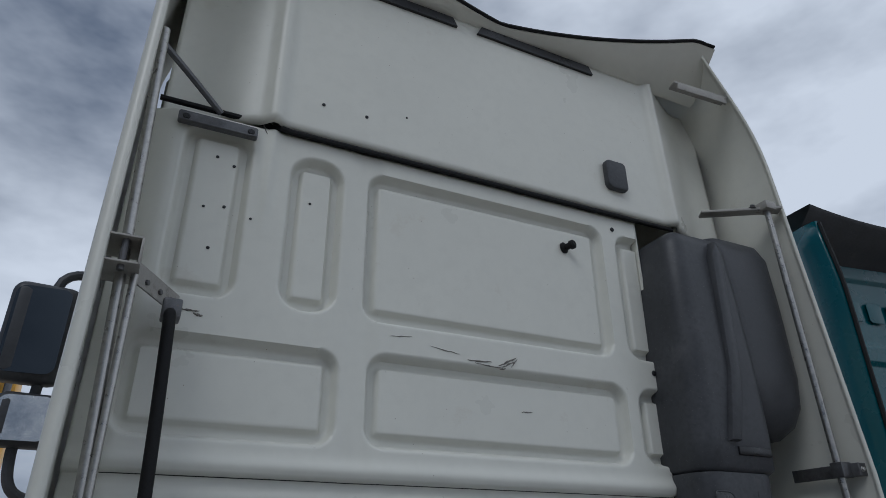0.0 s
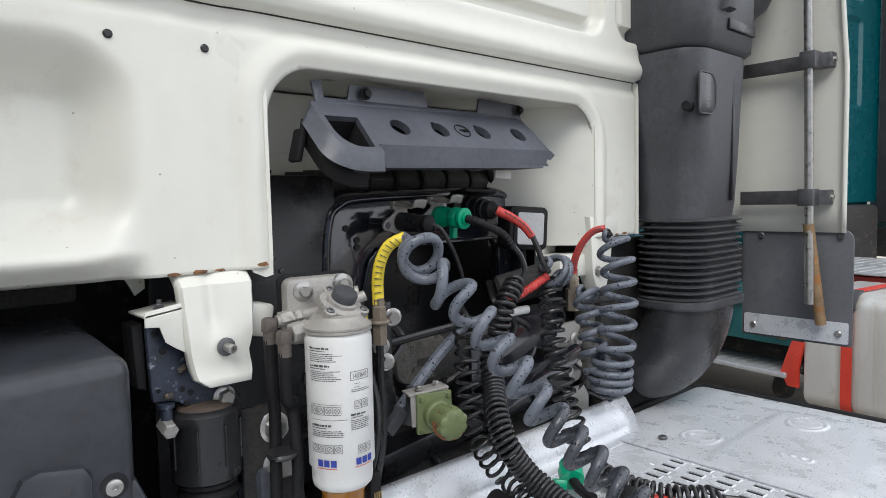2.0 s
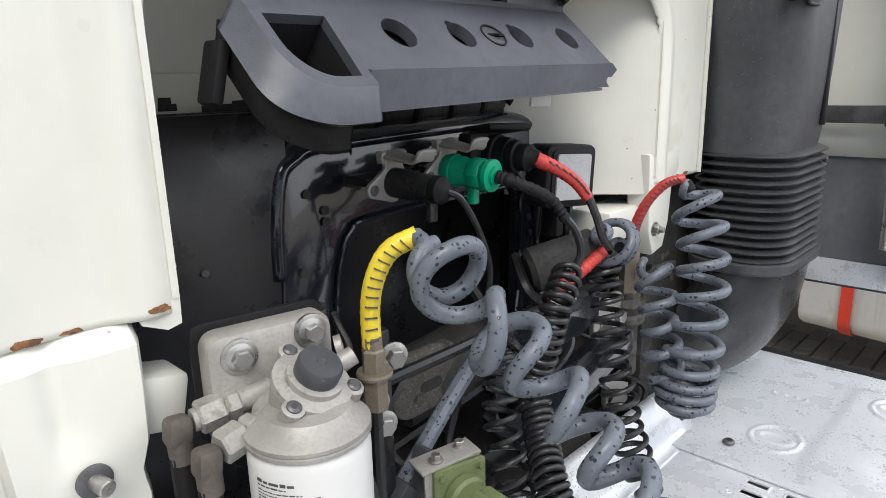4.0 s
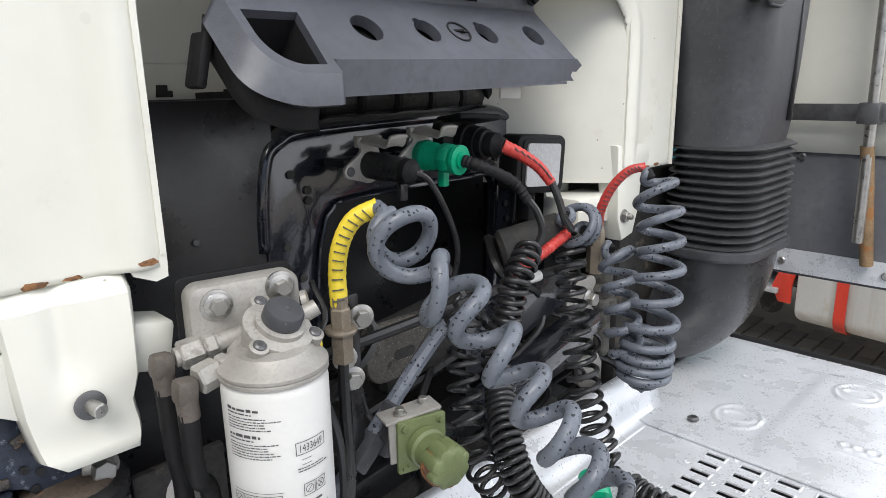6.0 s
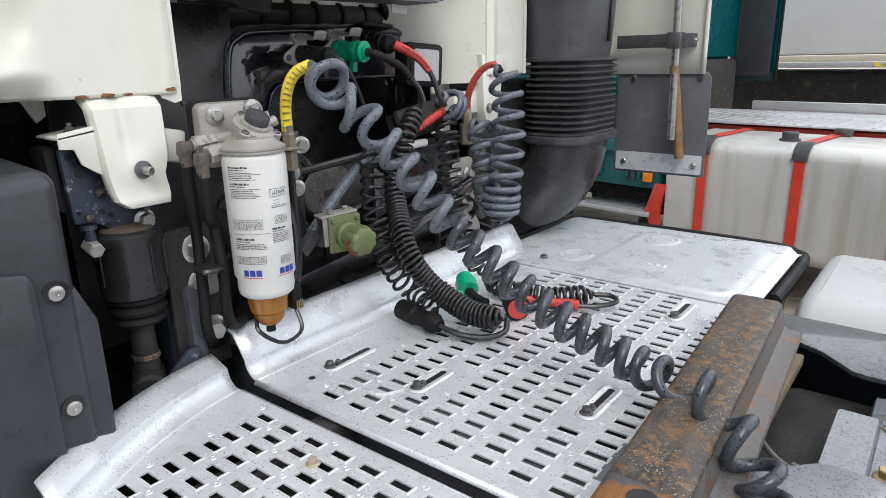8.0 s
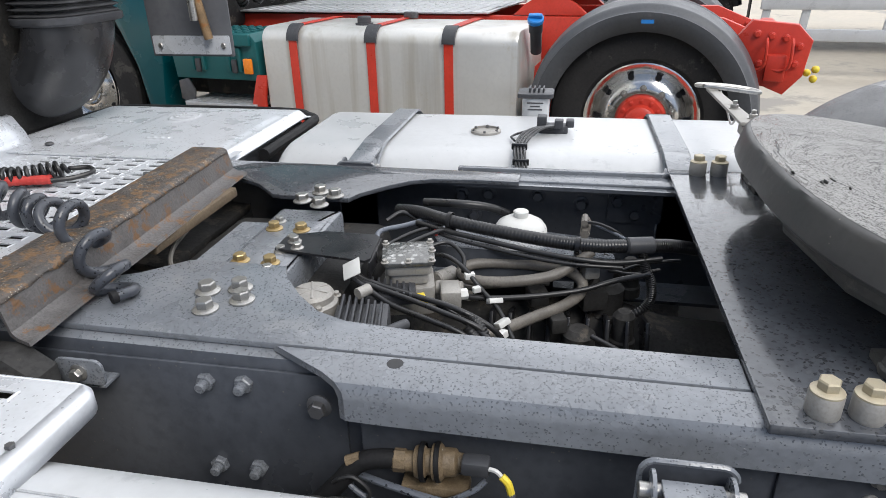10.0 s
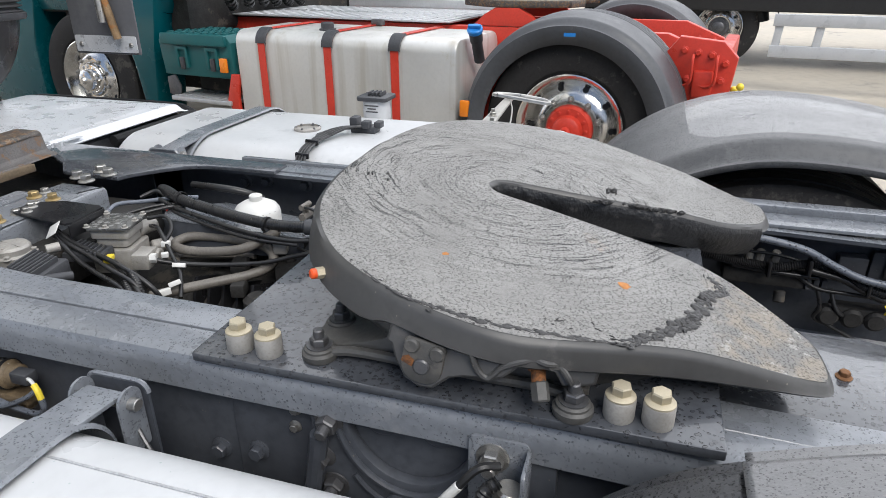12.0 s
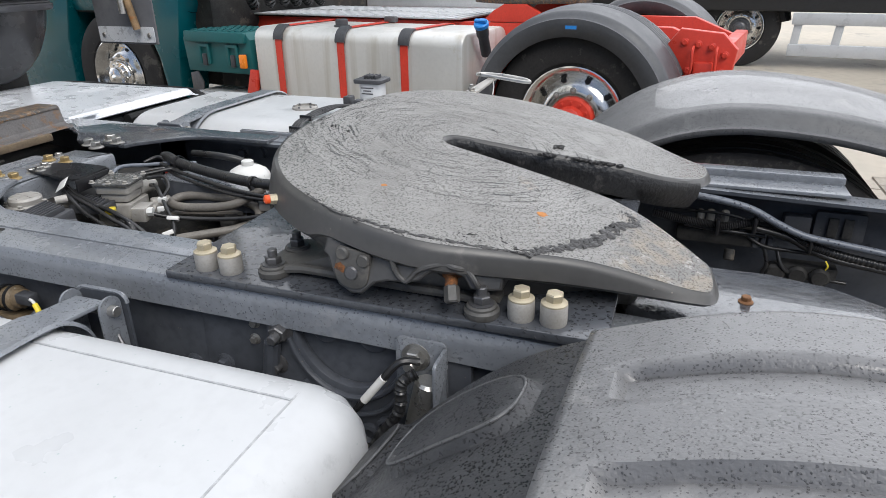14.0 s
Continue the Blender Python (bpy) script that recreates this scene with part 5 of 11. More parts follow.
# underside body, tapered, and the throat's walls
bm = bmesh.new()
for s in (-1, 1):
    body = [(s * x, y) for x, y in ((0.385, 0.06), (0.35, 0.13), (0.25, 0.20), (0.06, 0.23), (0.06, -0.10), (0.13, -0.30), (0.22, -0.38), (0.27, -0.38), (0.385, -0.16))]
    prism(body[::-s], -0.05, TILTED @ pose(0, 0, -0.045), bm, 0.0)
bmesh.ops.recalc_face_normals(bm, faces=bm.faces)
part("casting", bm, CAST, wheel5, "ribbed casting below the plate", bevel=0.012)
for s in (-1, 1):
    # skirt along the edge: pivot ear in front, arched recess behind it
    bm = bmesh.new()
    side = [(0.040, -0.036), (0.043, -0.060), (0.036, -0.064), (0.027, -0.080), (0.012, -0.100), (-0.008, -0.106), (-0.026, -0.100), (-0.044, -0.076), (-0.060, -0.068), (-0.092, -0.060)]
    side += [(-0.100 - 0.070 * u, -0.058 + 0.030 * math.sin(math.pi * u)) for u in np.linspace(0.04, 0.96, 12)] + [(-0.178, -0.060), (-0.205, -0.056), (-0.205, -0.02), (0.026, -0.022)]
    prism(side, s * -0.05, shift((s * 0.432, 0, 0), YZ), bm, 0.004)
    for v in bm.verts:
        v.co.x += s * (edge_at(v.co.y) - 0.4315)
    bmesh.ops.recalc_face_normals(bm, faces=bm.faces)
    bmesh.ops.transform(bm, matrix=TILTED, verts=bm.verts)
    sk = part("side_skirt", bm, RIMCAST, wheel5, "cast side with pivot ear", smooth=30)
    rib = [(-0.060, -0.028), (-0.072, -0.050), (-0.085, -0.058)] + [(-0.135 + 0.044 * math.cos(radians(a)), -0.060 + 0.036 * math.sin(radians(a))) for a in np.linspace(15, 172, 10)]
    bm = tube(smooth_path([TILTED @ Vector((s * (edge_at(y) + 0.0005), y, z)) for y, z in rib], 5), 0.0038, 8)
    part("cast_rib", bm, RIMCAST, sk)
    bm = prism(rounded(-0.034, -0.094, 0.016, -0.036, (0.022, 0.022, 0.006, 0.006), 6), s * 0.006, TILTED @ shift((s * 0.4475, 0, 0), YZ), None, 0.002)
    bmesh.ops.recalc_face_normals(bm, faces=bm.faces)
    cap = part("pivot_cap", bm, CAST, sk, "bolted pivot cap with rust")
    for y, z in ((0.006, -0.044), (-0.025, -0.046)):
        bm = rod(TILTED @ Vector((s * 0.451, y, z)), TILTED @ Vector((s * 0.4585, y, z)), 0.0095, 14, bevel=0.002)
        part("bolt", bm, CAST, cap)
    bm = rod(TILTED @ Vector((s * 0.449, -0.009, -0.070)), TILTED @ Vector((s * 0.4565, -0.009, -0.070)), 0.0105, 18, bevel=0.002)
    part("pivot_pin", bm, DARKSTEEL, cap, "worn steel pin end")
    bm = bmesh.new()
    bmesh.ops.create_icosphere(bm, subdivisions=2, radius=1)
    for v in bm.verts:
        f = 1 + 0.6 * noise.noise(v.co * 2.2)
        v.co = TILTED @ Vector((s * (0.4538 + 0.0008 * v.co.x), 0.008 + 0.008 * f * v.co.y, -0.066 + 0.007 * f * v.co.z))
    part("rust_spot", bm, RUST, cap, "rust on the cap")
    xs = 0.035 + s * 0.40
    # rusty stop screw pointing down and out of the arch
    a = TILTED @ Vector((s * 0.405, -0.133, -0.040))
    b2 = a + Vector((s * 0.026, -0.006, -0.020))
    sc = part("stop_screw", rod(a, b2, 0.0085, 12), RUST, wheel5, "rusty stop screw")
    part("screw_head", rod(b2 - Vector((s * 0.002, 0, -0.002)), b2 + Vector((s * 0.012, -0.006, -0.016)), 0.0105, 6, bevel=0.002), CAST, sc, "hexagon head")
    part("lock_nut", rod(a + Vector((s * 0.004, 0, -0.004)), a + Vector((s * 0.012, -0.004, -0.012)), 0.0135, 6, bevel=0.002), RUST, sc, "rusty lock nut")
    # pedestal: a low bridge with two feet at either end
    bm = bmesh.new()
    prism([(0.185, PT + 0.001), (0.185, PT + 0.012), (0.135, PT + 0.016), (0.08, PT + 0.034), (0.04, PT + 0.062), (-0.05, PT + 0.062), (-0.09, PT + 0.038), (-0.13, PT + 0.014), (-0.185, PT + 0.012), (-0.185, PT + 0.001)], s * -0.10, shift((xs - s * 0.012, 0, 0), YZ), bm, 0.004)
    bmesh.ops.recalc_face_normals(bm, faces=bm.faces)
    ped = part("pedestal", bm, CAST, wheel5, "cast pedestal bridge")
    bm = tube(smooth_path([(xs + s * 0.0, 0.15, PT + 0.010), (xs - s * 0.004, 0.11, PT + 0.014), (xs - s * 0.004, 0.03, PT + 0.012), (xs - s * 0.004, -0.06, PT + 0.010), (xs - s * 0.004, -0.12, PT + 0.010), (xs, -0.16, PT + 0.008)], 8), 0.007, 8)
    part("cast_rib", bm, CAST, ped)
    for y, x2 in ((0.163, xs), (0.165, xs - s * 0.072), (-0.170, xs + s * 0.022), (-0.165, xs - s * 0.072)):
        bm = bmesh.new()
        lathe([(0.023, 0), (0.024, 0.003), (0.024, 0.009), (0.0205, 0.012), (0.0205, 0.015), (0.018, 0.017)], (x2, y, PT + 0.0005), (x2, y, 2), 22, bm)
        ft = part("pedestal_foot", bm, CAST, ped, "round greasy foot")
        bolt(ft, (x2, y, PT + 0.017), (0, 0, 1), 0.0155, "stud", DARKSTEEL)
# orange grease nipple on the front edge
p0 = Vector((-0.332, 0.154, 1.1315))
part("nipple_base", rod(p0, p0 + Vector((-0.016, 0.014, 0.002)), 0.0078, 6), BONE, wheel5, "brass grease nipple")
part("nipple_cap", rod(p0 + Vector((-0.015, 0.013, 0.002)), p0 + Vector((-0.022, 0.019, 0.003)), 0.0068, 12, bevel=0.002), material("orange_cap", (0.8, 0.10, 0.02), 0.4, bump=0), wheel5, "orange plastic cap")
# release lever on the far side
bm = bmesh.new()
prism([(0, -0.020), (0.40, -0.012), (0.41, 0.0), (0.40, 0.012), (0, 0.020)], 0.008, pose(0.52, 0.165, 1.112, 0, 0, 2), bm, 0.002)
box((0.50, 0.15, 1.098), (0.12, 0.060, 0.022), 0.004, bm=bm)
lever = part("release_lever", bm, GREYCAST, wheel5, "grey flat release lever")
bm = tube(smooth_path([(0.878, 0.205, 1.132), (0.892, 0.222, 1.131), (0.910, 0.205, 1.130), (0.915, 0.14, 1.126), (0.914, 0.08, 1.118), (0.900, 0.056, 1.113), (0.884, 0.072, 1.115), (0.880, 0.14, 1.124), (0.878, 0.205, 1.132)], 8), 0.0058, 8)
part("loop_handle", bm, STEEL, lever, "galvanised wire loop")
bm = tube(smooth_path([(0.86, 0.165, 1.122), (0.84, 0.155, 1.10), (0.79, 0.150, 1.07), (0.73, 0.155, 1.065), (0.68, 0.160, 1.085), (0.66, 0.165, 1.115)], 8), 0.0026, 6)
part("pull_wire", bm, STEEL, lever, "thin wire from the lever")
for x, y in ((0.66, 0.170), (0.56, 0.150)):
    bolt(lever, (x, y, 1.120), (0, 0, 1), 0.012, "stud", STEEL)




# ---- fuel tanks ----
WELD = material("painted_weld_bead", (0.40, 0.41, 0.42), 0.45, vary=0.25, scale=120, bump=0.5, bump_scale=300)
def fuel_tank(s, x0, x1, y0, y1, zt, label, wx, pin):
    """A rounded box tank lying along y, held by two straps."""
    tk = thing("fuel_tank", label, "fuel tank", ((x0 + x1) / 2 * s, (y0 + y1) / 2, zt - 0.6), group="fuel tanks")
    zb, r = zt - 0.62, (0.16 if s > 0 else 0.075)
    prof = rounded(x0, zb, x1, zt, r, 10)
    bm = bmesh.new()
    e = 0.080 if s < 0 else 0.045
    ys = [(y0, -0.075), (y0 + 0.10 * e, -0.040), (y0 + 0.30 * e, -0.018), (y0 + 0.60 * e, -0.005), (y0 + e, 0), (y1 - e, 0), (y1 - 0.60 * e, -0.005), (y1 - 0.30 * e, -0.018), (y1 - 0.10 * e, -0.040), (y1, -0.075)]
    cx, cz = (x0 + x1) / 2, (zb + zt) / 2
    rings = []
    for y, d in ys:
        fx, fz = 1 + 2 * d / (x1 - x0), 1 + 2 * d / (zt - zb)
        rings.append([bm.verts.new((s * (cx + (x - cx) * fx), y, cz + (z - cz) * fz + 0.008 * math.cos((x - cx) * 3))) for x, z in prof])
    n = len(prof)
    for a, b in zip(rings, rings[1:]):
        for k in range(n):
            bm.faces.new((a[k], a[(k + 1) % n], b[(k + 1) % n], b[k]))
    bm.faces.new(rings[0]), bm.faces.new(rings[-1][::-1])
    bmesh.ops.recalc_face_normals(bm, faces=bm.faces)
    part("shell", bm, TANKWHITE, tk, smooth=50)
    bm = bmesh.new()
    out = rounded(x0 + 0.004, zb + 0.004, x1 - 0.004, zt - 0.004, r, 10)
    for y in (y0 + e, y1 - e):
        tube([Vector((s * x, y, z + 0.008 * math.cos((x - cx) * 3) + 0.002)) for x, z in out + out[:1]], 0.0026, 6, bm)
    lift = 0.008 * math.cos((x0 + 0.085 - cx) * 3) + 0.0005
    if s < 0:
        tube([Vector((s * (x0 + 0.085), y, zt + lift - 0.0006 + 0.0007 * noise.noise(Vector((y * 40, 0, 0))))) for y in np.linspace(y0 + e, y1 - e, 200)], 0.0019, 6, bm)
    part("weld_seam", bm, WELD, tk, "weld bead along the edge")
    for y in wx:
        out = rounded(x0 - 0.003, zb - 0.003, x1 + 0.006, zt + 0.011, r, 10)
        bm = bmesh.new()
        rows = []
        for x, z in out:
            nrm = Vector((x - cx, z - cz)).normalized()
            rows.append([bm.verts.new((s * (x + nrm.x * h), yy, z + nrm.y * h + 0.004)) for yy, h in ((y - 0.034, 0), (y - 0.030, 0.006), (y + 0.030, 0.006), (y + 0.034, 0))])
        for a, b in zip(rows, rows[1:] + rows[:1]):
            for k in range(3):
                bm.faces.new((a[k], b[k], b[k + 1], a[k + 1]))
        bmesh.ops.recalc_face_normals(bm, faces=bm.faces)
        st = part("strap", bm, CHASSIS, tk, "grey wet steel strap")
        px, pz = s * pin[0], pin[1]
        bm = box((s * (pin[0] + 0.06), y, (pz + zt) / 2 + 0.012), (0.13, 0.060, 0.006), 0.001, (0, s * 57.3 * (pz + 0.010 - zt - 0.016) / 0.13, 0))
        part("strap_end", bm, CHASSIS, st, "grey wet strap end")
        part("strap_pin", rod((px, y - 0.052, pz), (px, y + 0.052, pz), 0.0085, 14, bevel=0.001), STEEL, st, "strap pin")
        for yy in (y - 0.040, y + 0.036):
            bm = prism(rounded(-0.020, -0.075, 0.020, 0.022, (0.004, 0.004, 0.019, 0.019)), 0.004, shift((px, yy, pz), XZ))
            part("strap_lug", bm, CHASSIS, st, "rounded lug")
        bm = prism(rounded(y - 0.048, pz - 0.14, y + 0.048, pz + 0.018, (0.002, 0.002, 0.016, 0.016)), 0.004, shift((px + (0.022 if s < 0 else -0.026), 0, 0), YZ))
        part("strap_bracket", bm, CHASSIS_SIDE, st, "bent bracket with rounded corners")
        bm = tube([Vector((px + (0.024 if s < 0 else -0.024), yy, zz)) for yy, zz in rounded(y - 0.048, pz - 0.14, y + 0.048, pz + 0.018, (0.002, 0.002, 0.016, 0.016))[6:]], 0.0035, 6)
        part("bracket_rim", bm, CHASSIS, st)
        bm = tube(smooth_path([(px, y - 0.030, pz - 0.01), (px - s * 0.004, y - 0.036, pz - 0.04), (px + s * 0.004, y - 0.060, pz - 0.07), (px, y - 0.07, pz - 0.09)]), 0.0028, 6)
        part("split_pin", bm, DARKSTEEL, st, "bent wire pin")
    return tk


right_tank = fuel_tank(1, 0.47, 1.12, -0.02, 1.33, 1.008, "white fuel tank with grey straps, filler flange and sender cable", (1.06, 0.30), (0.470, 1.000))
fuel_tank(-1, 0.512, 1.16, -0.085, 1.19, 0.985, "white fuel tank with a grey strap, beside the chassis", (0.418,), (0.480, 0.980))
# sender flange and pump head on the far tank
bm = bmesh.new()
lathe([(0.042, 0), (0.042, 0.008), (0.036, 0.012), (0.036, 0.006), (0, 0.006)], (0.775, 0.785, 1.013), (0.775, 0.785, 2), 24, bm, cap=False)
fl = part("sender_flange", bm, GREYCAST, right_tank, "round bolted flange")
for k in range(6):
    bolt(fl, (0.775 + 0.036 * math.cos(k * 1.05), 0.785 + 0.036 * math.sin(k * 1.05), 1.022), (0, 0, 1), 0.005, "flange", DARKSTEEL)
bm = prism(rounded(0.735, 0.75, 0.815, 0.865, 0.012), 0.003, pose(0, 0, 1.011))
part("sealant_patch", bm, DRIED, fl, "tan sealant round the flange")
bm = bmesh.new()
box((0.80, 0.60, 1.024), (0.050, 0.080, 0.024), 0.006, bm=bm)
box((0.80, 0.632, 1.045), (0.038, 0.026, 0.030), 0.004, bm=bm)
box((0.775, 0.585, 1.044), (0.030, 0.024, 0.022), 0.003, bm=bm)
box((0.80, 0.555, 1.040), (0.034, 0.022, 0.020), 0.004, bm=bm)
head = part("pump_head", bm, PLASTIC, right_tank, "black plastic tank sender")
for d in (0.0, 0.008, 0.016, 0.024):
    bm = tube(smooth_path([(0.775, 0.585 + d, 1.036), (0.735, 0.625 + d, 1.040), (0.68, 0.655 + d, 1.030 + d / 4), (0.61, 0.665 + d, 1.026), (0.54, 0.66 + d, 1.018), (0.48, 0.648 + d, 0.985), (0.45, 0.64 + d, 0.93)]), 0.0036, 7)
    part("sender_cable", bm, CABLE, head, "black cable")
bm = tube(smooth_path([(0.76, 0.60, 1.034), (0.75, 0.66, 1.030), (0.70, 0.705, 1.026), (0.655, 0.695, 1.026)]), 0.0032, 7)
part("sender_cable", bm, CABLE, head, "black cable loop")
for x, y in ((0.60, 0.678), (0.52, 0.668)):
    part("cable_tie", box((x, y, 1.026 if x > 0.55 else 1.010), (0.008, 0.040, 0.016), 0.002), BLACK, head, "black cable tie")
# level sensor on the left web, with coloured wires
sensor = thing("air_valve", "dirty tan air valve with black hose, cables and yellow wire", "valve", (-0.385, 0.73, 0.88))
TANVALVE = material("dirty_tan_valve", (0.17, 0.125, 0.075), 0.55, vary=0.4, scale=45, bump=0.3, bump_scale=200, wear=(0.33, 0.30, 0.26), wear_scale=40, wear_at=0.60)
SA, SB = Vector((-0.405, 0.778, 0.914)), Vector((-0.400, 0.690, 0.920))
part("body", lathe([(0.009, -0.004), (0.013, 0.0), (0.013, 0.010), (0.019, 0.012), (0.021, 0.018), (0.019, 0.024), (0.016, 0.026), (0.016, 0.032), (0.022, 0.034), (0.023, 0.044), (0.018, 0.048), (0.017, 0.062), (0.012, 0.066), (0.010, 0.080)], SA, SB, 26), TANVALVE, sensor, "dirty tan ridged valve body")
for h in (0.021, 0.040):
    q = SA + (SB - SA).normalized() * h
    part("clamp_ring", lathe([(0.0225, -0.003), (0.0245, -0.002), (0.0245, 0.003), (0.0225, 0.004)], q, SB, 26, None, False), RUBBER, sensor, "black clamp ring")
part("bracket", box((-0.400, 0.742, 0.878), (0.03, 0.085, 0.014), 0.003), TANVALVE, sensor, "tan valve foot")
part("bracket", box((-0.396, 0.742, 0.862), (0.02, 0.05, 0.024), 0.003), TANVALVE, sensor, "tan valve foot")
part("hose", tube(smooth_path([(-0.404, 0.776, 0.914), (-0.408, 0.81, 0.916), (-0.412, 0.838, 0.908), (-0.418, 0.862, 0.880), (-0.425, 0.895, 0.845), (-0.435, 0.94, 0.80)], 6), 0.0125, 12), RUBBER, sensor, "black hose")
part("hose_fitting", rod((-0.404, 0.778, 0.914), (-0.406, 0.795, 0.915), 0.0145, 8, bevel=0.002), TANVALVE, sensor, "tan hose fitting")
part("pipe_fitting", rod((-0.415, 0.852, 0.912), (-0.412, 0.835, 0.918), 0.0075, 8), TANVALVE, sensor, "brass fitting")
for k in range(6):
    q = 0.006 * k
    part("loose_cable", tube(smooth_path([(-0.435 - 0.3 * q, 0.955 + q, 0.79), (-0.432, 0.89 + q, 0.838 + 0.4 * q), (-0.434, 0.83, 0.852 + 0.5 * q), (-0.436, 0.76, 0.850 + 0.6 * q), (-0.432, 0.70, 0.856 - 0.4 * q), (-0.425, 0.63, 0.838 - 0.5 * q), (-0.42, 0.55, 0.82)], 6), (0.0042, 0.0034, 0.005)[k % 3], 7), (CABLE, HOSE, CABLE)[k % 3], sensor, "dirty cable")
part("loose_cable", tube(smooth_path([(-0.418, 0.86, 0.890), (-0.425, 0.835, 0.872), (-0.430, 0.80, 0.862), (-0.428, 0.74, 0.872), (-0.420, 0.695, 0.892), (-0.412, 0.678, 0.905)], 6), 0.0038, 7), HOSE, sensor, "grey cable")
part("loose_cable", tube(smooth_path([(-0.420, 0.875, 0.872), (-0.430, 0.86, 0.895), (-0.428, 0.84, 0.90), (-0.43, 0.82, 0.88), (-0.435, 0.83, 0.86)], 6), 0.003, 7), CABLE, sensor, "thin looped cable")
part("paper_tag", box((-0.446, 0.770, 0.828), (0.002, 0.034, 0.042), 0.0005, (0, 12, 6)), LABEL, sensor, "white paper tag")
part("connector", box((-0.415, 0.690, 0.930), (0.022, 0.034, 0.020), 0.004), PLASTIC, sensor, "black connector")
part("white_wire", tube(smooth_path([(-0.42, 0.68, 0.932), (-0.425, 0.665, 0.934), (-0.427, 0.655, 0.925)]), 0.0028, 6), LABEL, sensor, "white wire")
part("yellow_wire", tube(smooth_path([(-0.427, 0.658, 0.929), (-0.43, 0.650, 0.922), (-0.431, 0.646, 0.908)]), 0.0048, 8), YELLOW, sensor, "yellow sleeve")
part("cable", tube(smooth_path([(-0.431, 0.646, 0.91), (-0.43, 0.648, 0.89), (-0.425, 0.67, 0.872), (-0.42, 0.72, 0.868), (-0.415, 0.79, 0.878), (-0.40, 0.85, 0.88)]), 0.0048, 8), HOSE, sensor, "grey cable")
sensor.location += Vector((0, -0.045, -0.006))

breather = thing("breather_filter", "pale canister with a wide black ribbed cap on the tank", "filter", (1.04, 0.663, 1.0))
bm = bmesh.new()
prism(rounded(-0.045, -0.042, 0.045, 0.042, 0.030), 0.070, pose(1.045, 0.663, 0.994), bm, 0.004)
part("canister", bm, TANKWHITE, breather, "pale round-cornered canister")
for h, w in ((1.050, 0.050), (1.040, 0.030), (1.030, 0.044)):
    part("print_line", box((0.9992, 0.663, h), (0.0012, w, 0.004)), INK, breather, "faded print")
bm = bmesh.new()
prism(rounded(-0.052, -0.055, 0.052, 0.055, 0.016), 0.014, pose(1.045, 0.663, 1.064), bm, 0.003)
cap_b = part("cap", bm, PLASTIC, breather, "wide black cap")
for k in range(4):
    part("cap_rib", box((1.045, 0.640 + 0.014 * k, 1.084), (0.050, 0.006, 0.014), 0.002), PLASTIC, cap_b)

# ---- gearbox, valves and hoses between the side members ----
gearbox = thing("gearbox", "sooty black gearbox with ribs between the side members", "gearbox", (0.12, 0.7, 0.5))
bm = bmesh.new()
lathe([(0.10, -0.25), (0.13, -0.23), (0.14, 0.0), (0.18, 0.15), (0.19, 0.5), (0.23, 0.75), (0.26, 1.0)], (0.16, 0.35, 0.66), (0.16, 2.0, 0.66), 28, bm)
part("housing", bm, SOOT, gearbox, "sooty gearbox housing")
for k in range(9):
    y = 0.40 + 0.035 * k
    part("rib", box((0.10, y, 0.76), (0.20, 0.008, 0.16), 0.002, (0, 22, 0)), BLACK, gearbox)
for x, y, r, h in ((0.02, 0.52, 0.03, 0.86), (0.15, 0.47, 0.035, 0.89), (0.20, 0.60, 0.028, 0.88), (0.30, 0.45, 0.03, 0.86), (-0.04, 0.60, 0.022, 0.84), (0.22, 0.42, 0.02, 0.91), (0.06, 0.44, 0.02, 0.88)):
    bm = bmesh.new()
    lathe([(r * 1.2, 0), (r * 1.2, 0.02), (r, 0.024), (r, 0.07), (r * 0.6, 0.08)], (x, y, h - 0.08), (x, y, 2), 16, bm)
    part("plug", bm, SOOT, gearbox, "dark dirty fitting")
bm = bmesh.new()
box((0.12, 0.50, 0.875), (0.06, 0.05, 0.04), 0.006, (0, 0, 20), bm=bm)
rod((0.12, 0.50, 0.89), (0.16, 0.47, 0.94), 0.012, 10, bm)
part("sensor_block", bm, SOOT, gearbox, "dirty sensor block")
part("cover", box((0.05, 1.10, 0.90), (0.42, 0.36, 0.10), 0.03), SOOT, gearbox, "dark cover in front of the crossmember")
part("heat_shield", box((0.19, 1.42, 0.93), (0.36, 0.22, 0.02), 0.006, (6, 0, 0)), SOOT, gearbox, "dark shield")

# shift valve: pale casting with a dark wet lid
valve = thing("shift_valve", "pale aluminium valve block with a dark wet lid", "valve block", (0, 0.82, 0.9))
m = pose(-0.003, 0.823, 0, 0, 0, 14)
lid = rounded(-0.046, -0.046, 0.044, 0.046, 0.012)
bm = prism(lid, 0.008, m @ pose(0, 0, 0.994), None, 0.002)
LIDMAT = material("wet_dark_lid", (0.16, 0.16, 0.155), 0.22, 0.5, vary=0.35, scale=50, bump=0.4, bump_scale=140, spots=(0.42, 0.42, 0.41), spot_scale=75, spot_size=0.42)
lid_ob = part("lid", bm, LIDMAT, valve, "dark wet lid with screws")
for x, y in ((-0.040, -0.040), (0.038, -0.040), (0.038, 0.040), (-0.040, 0.040), (-0.042, 0.0), (0.0, -0.042)):
    bolt(lid_ob, m @ Vector((x, y, 1.002)), (0, 0, 1), 0.0065, "flange", GREYCAST)
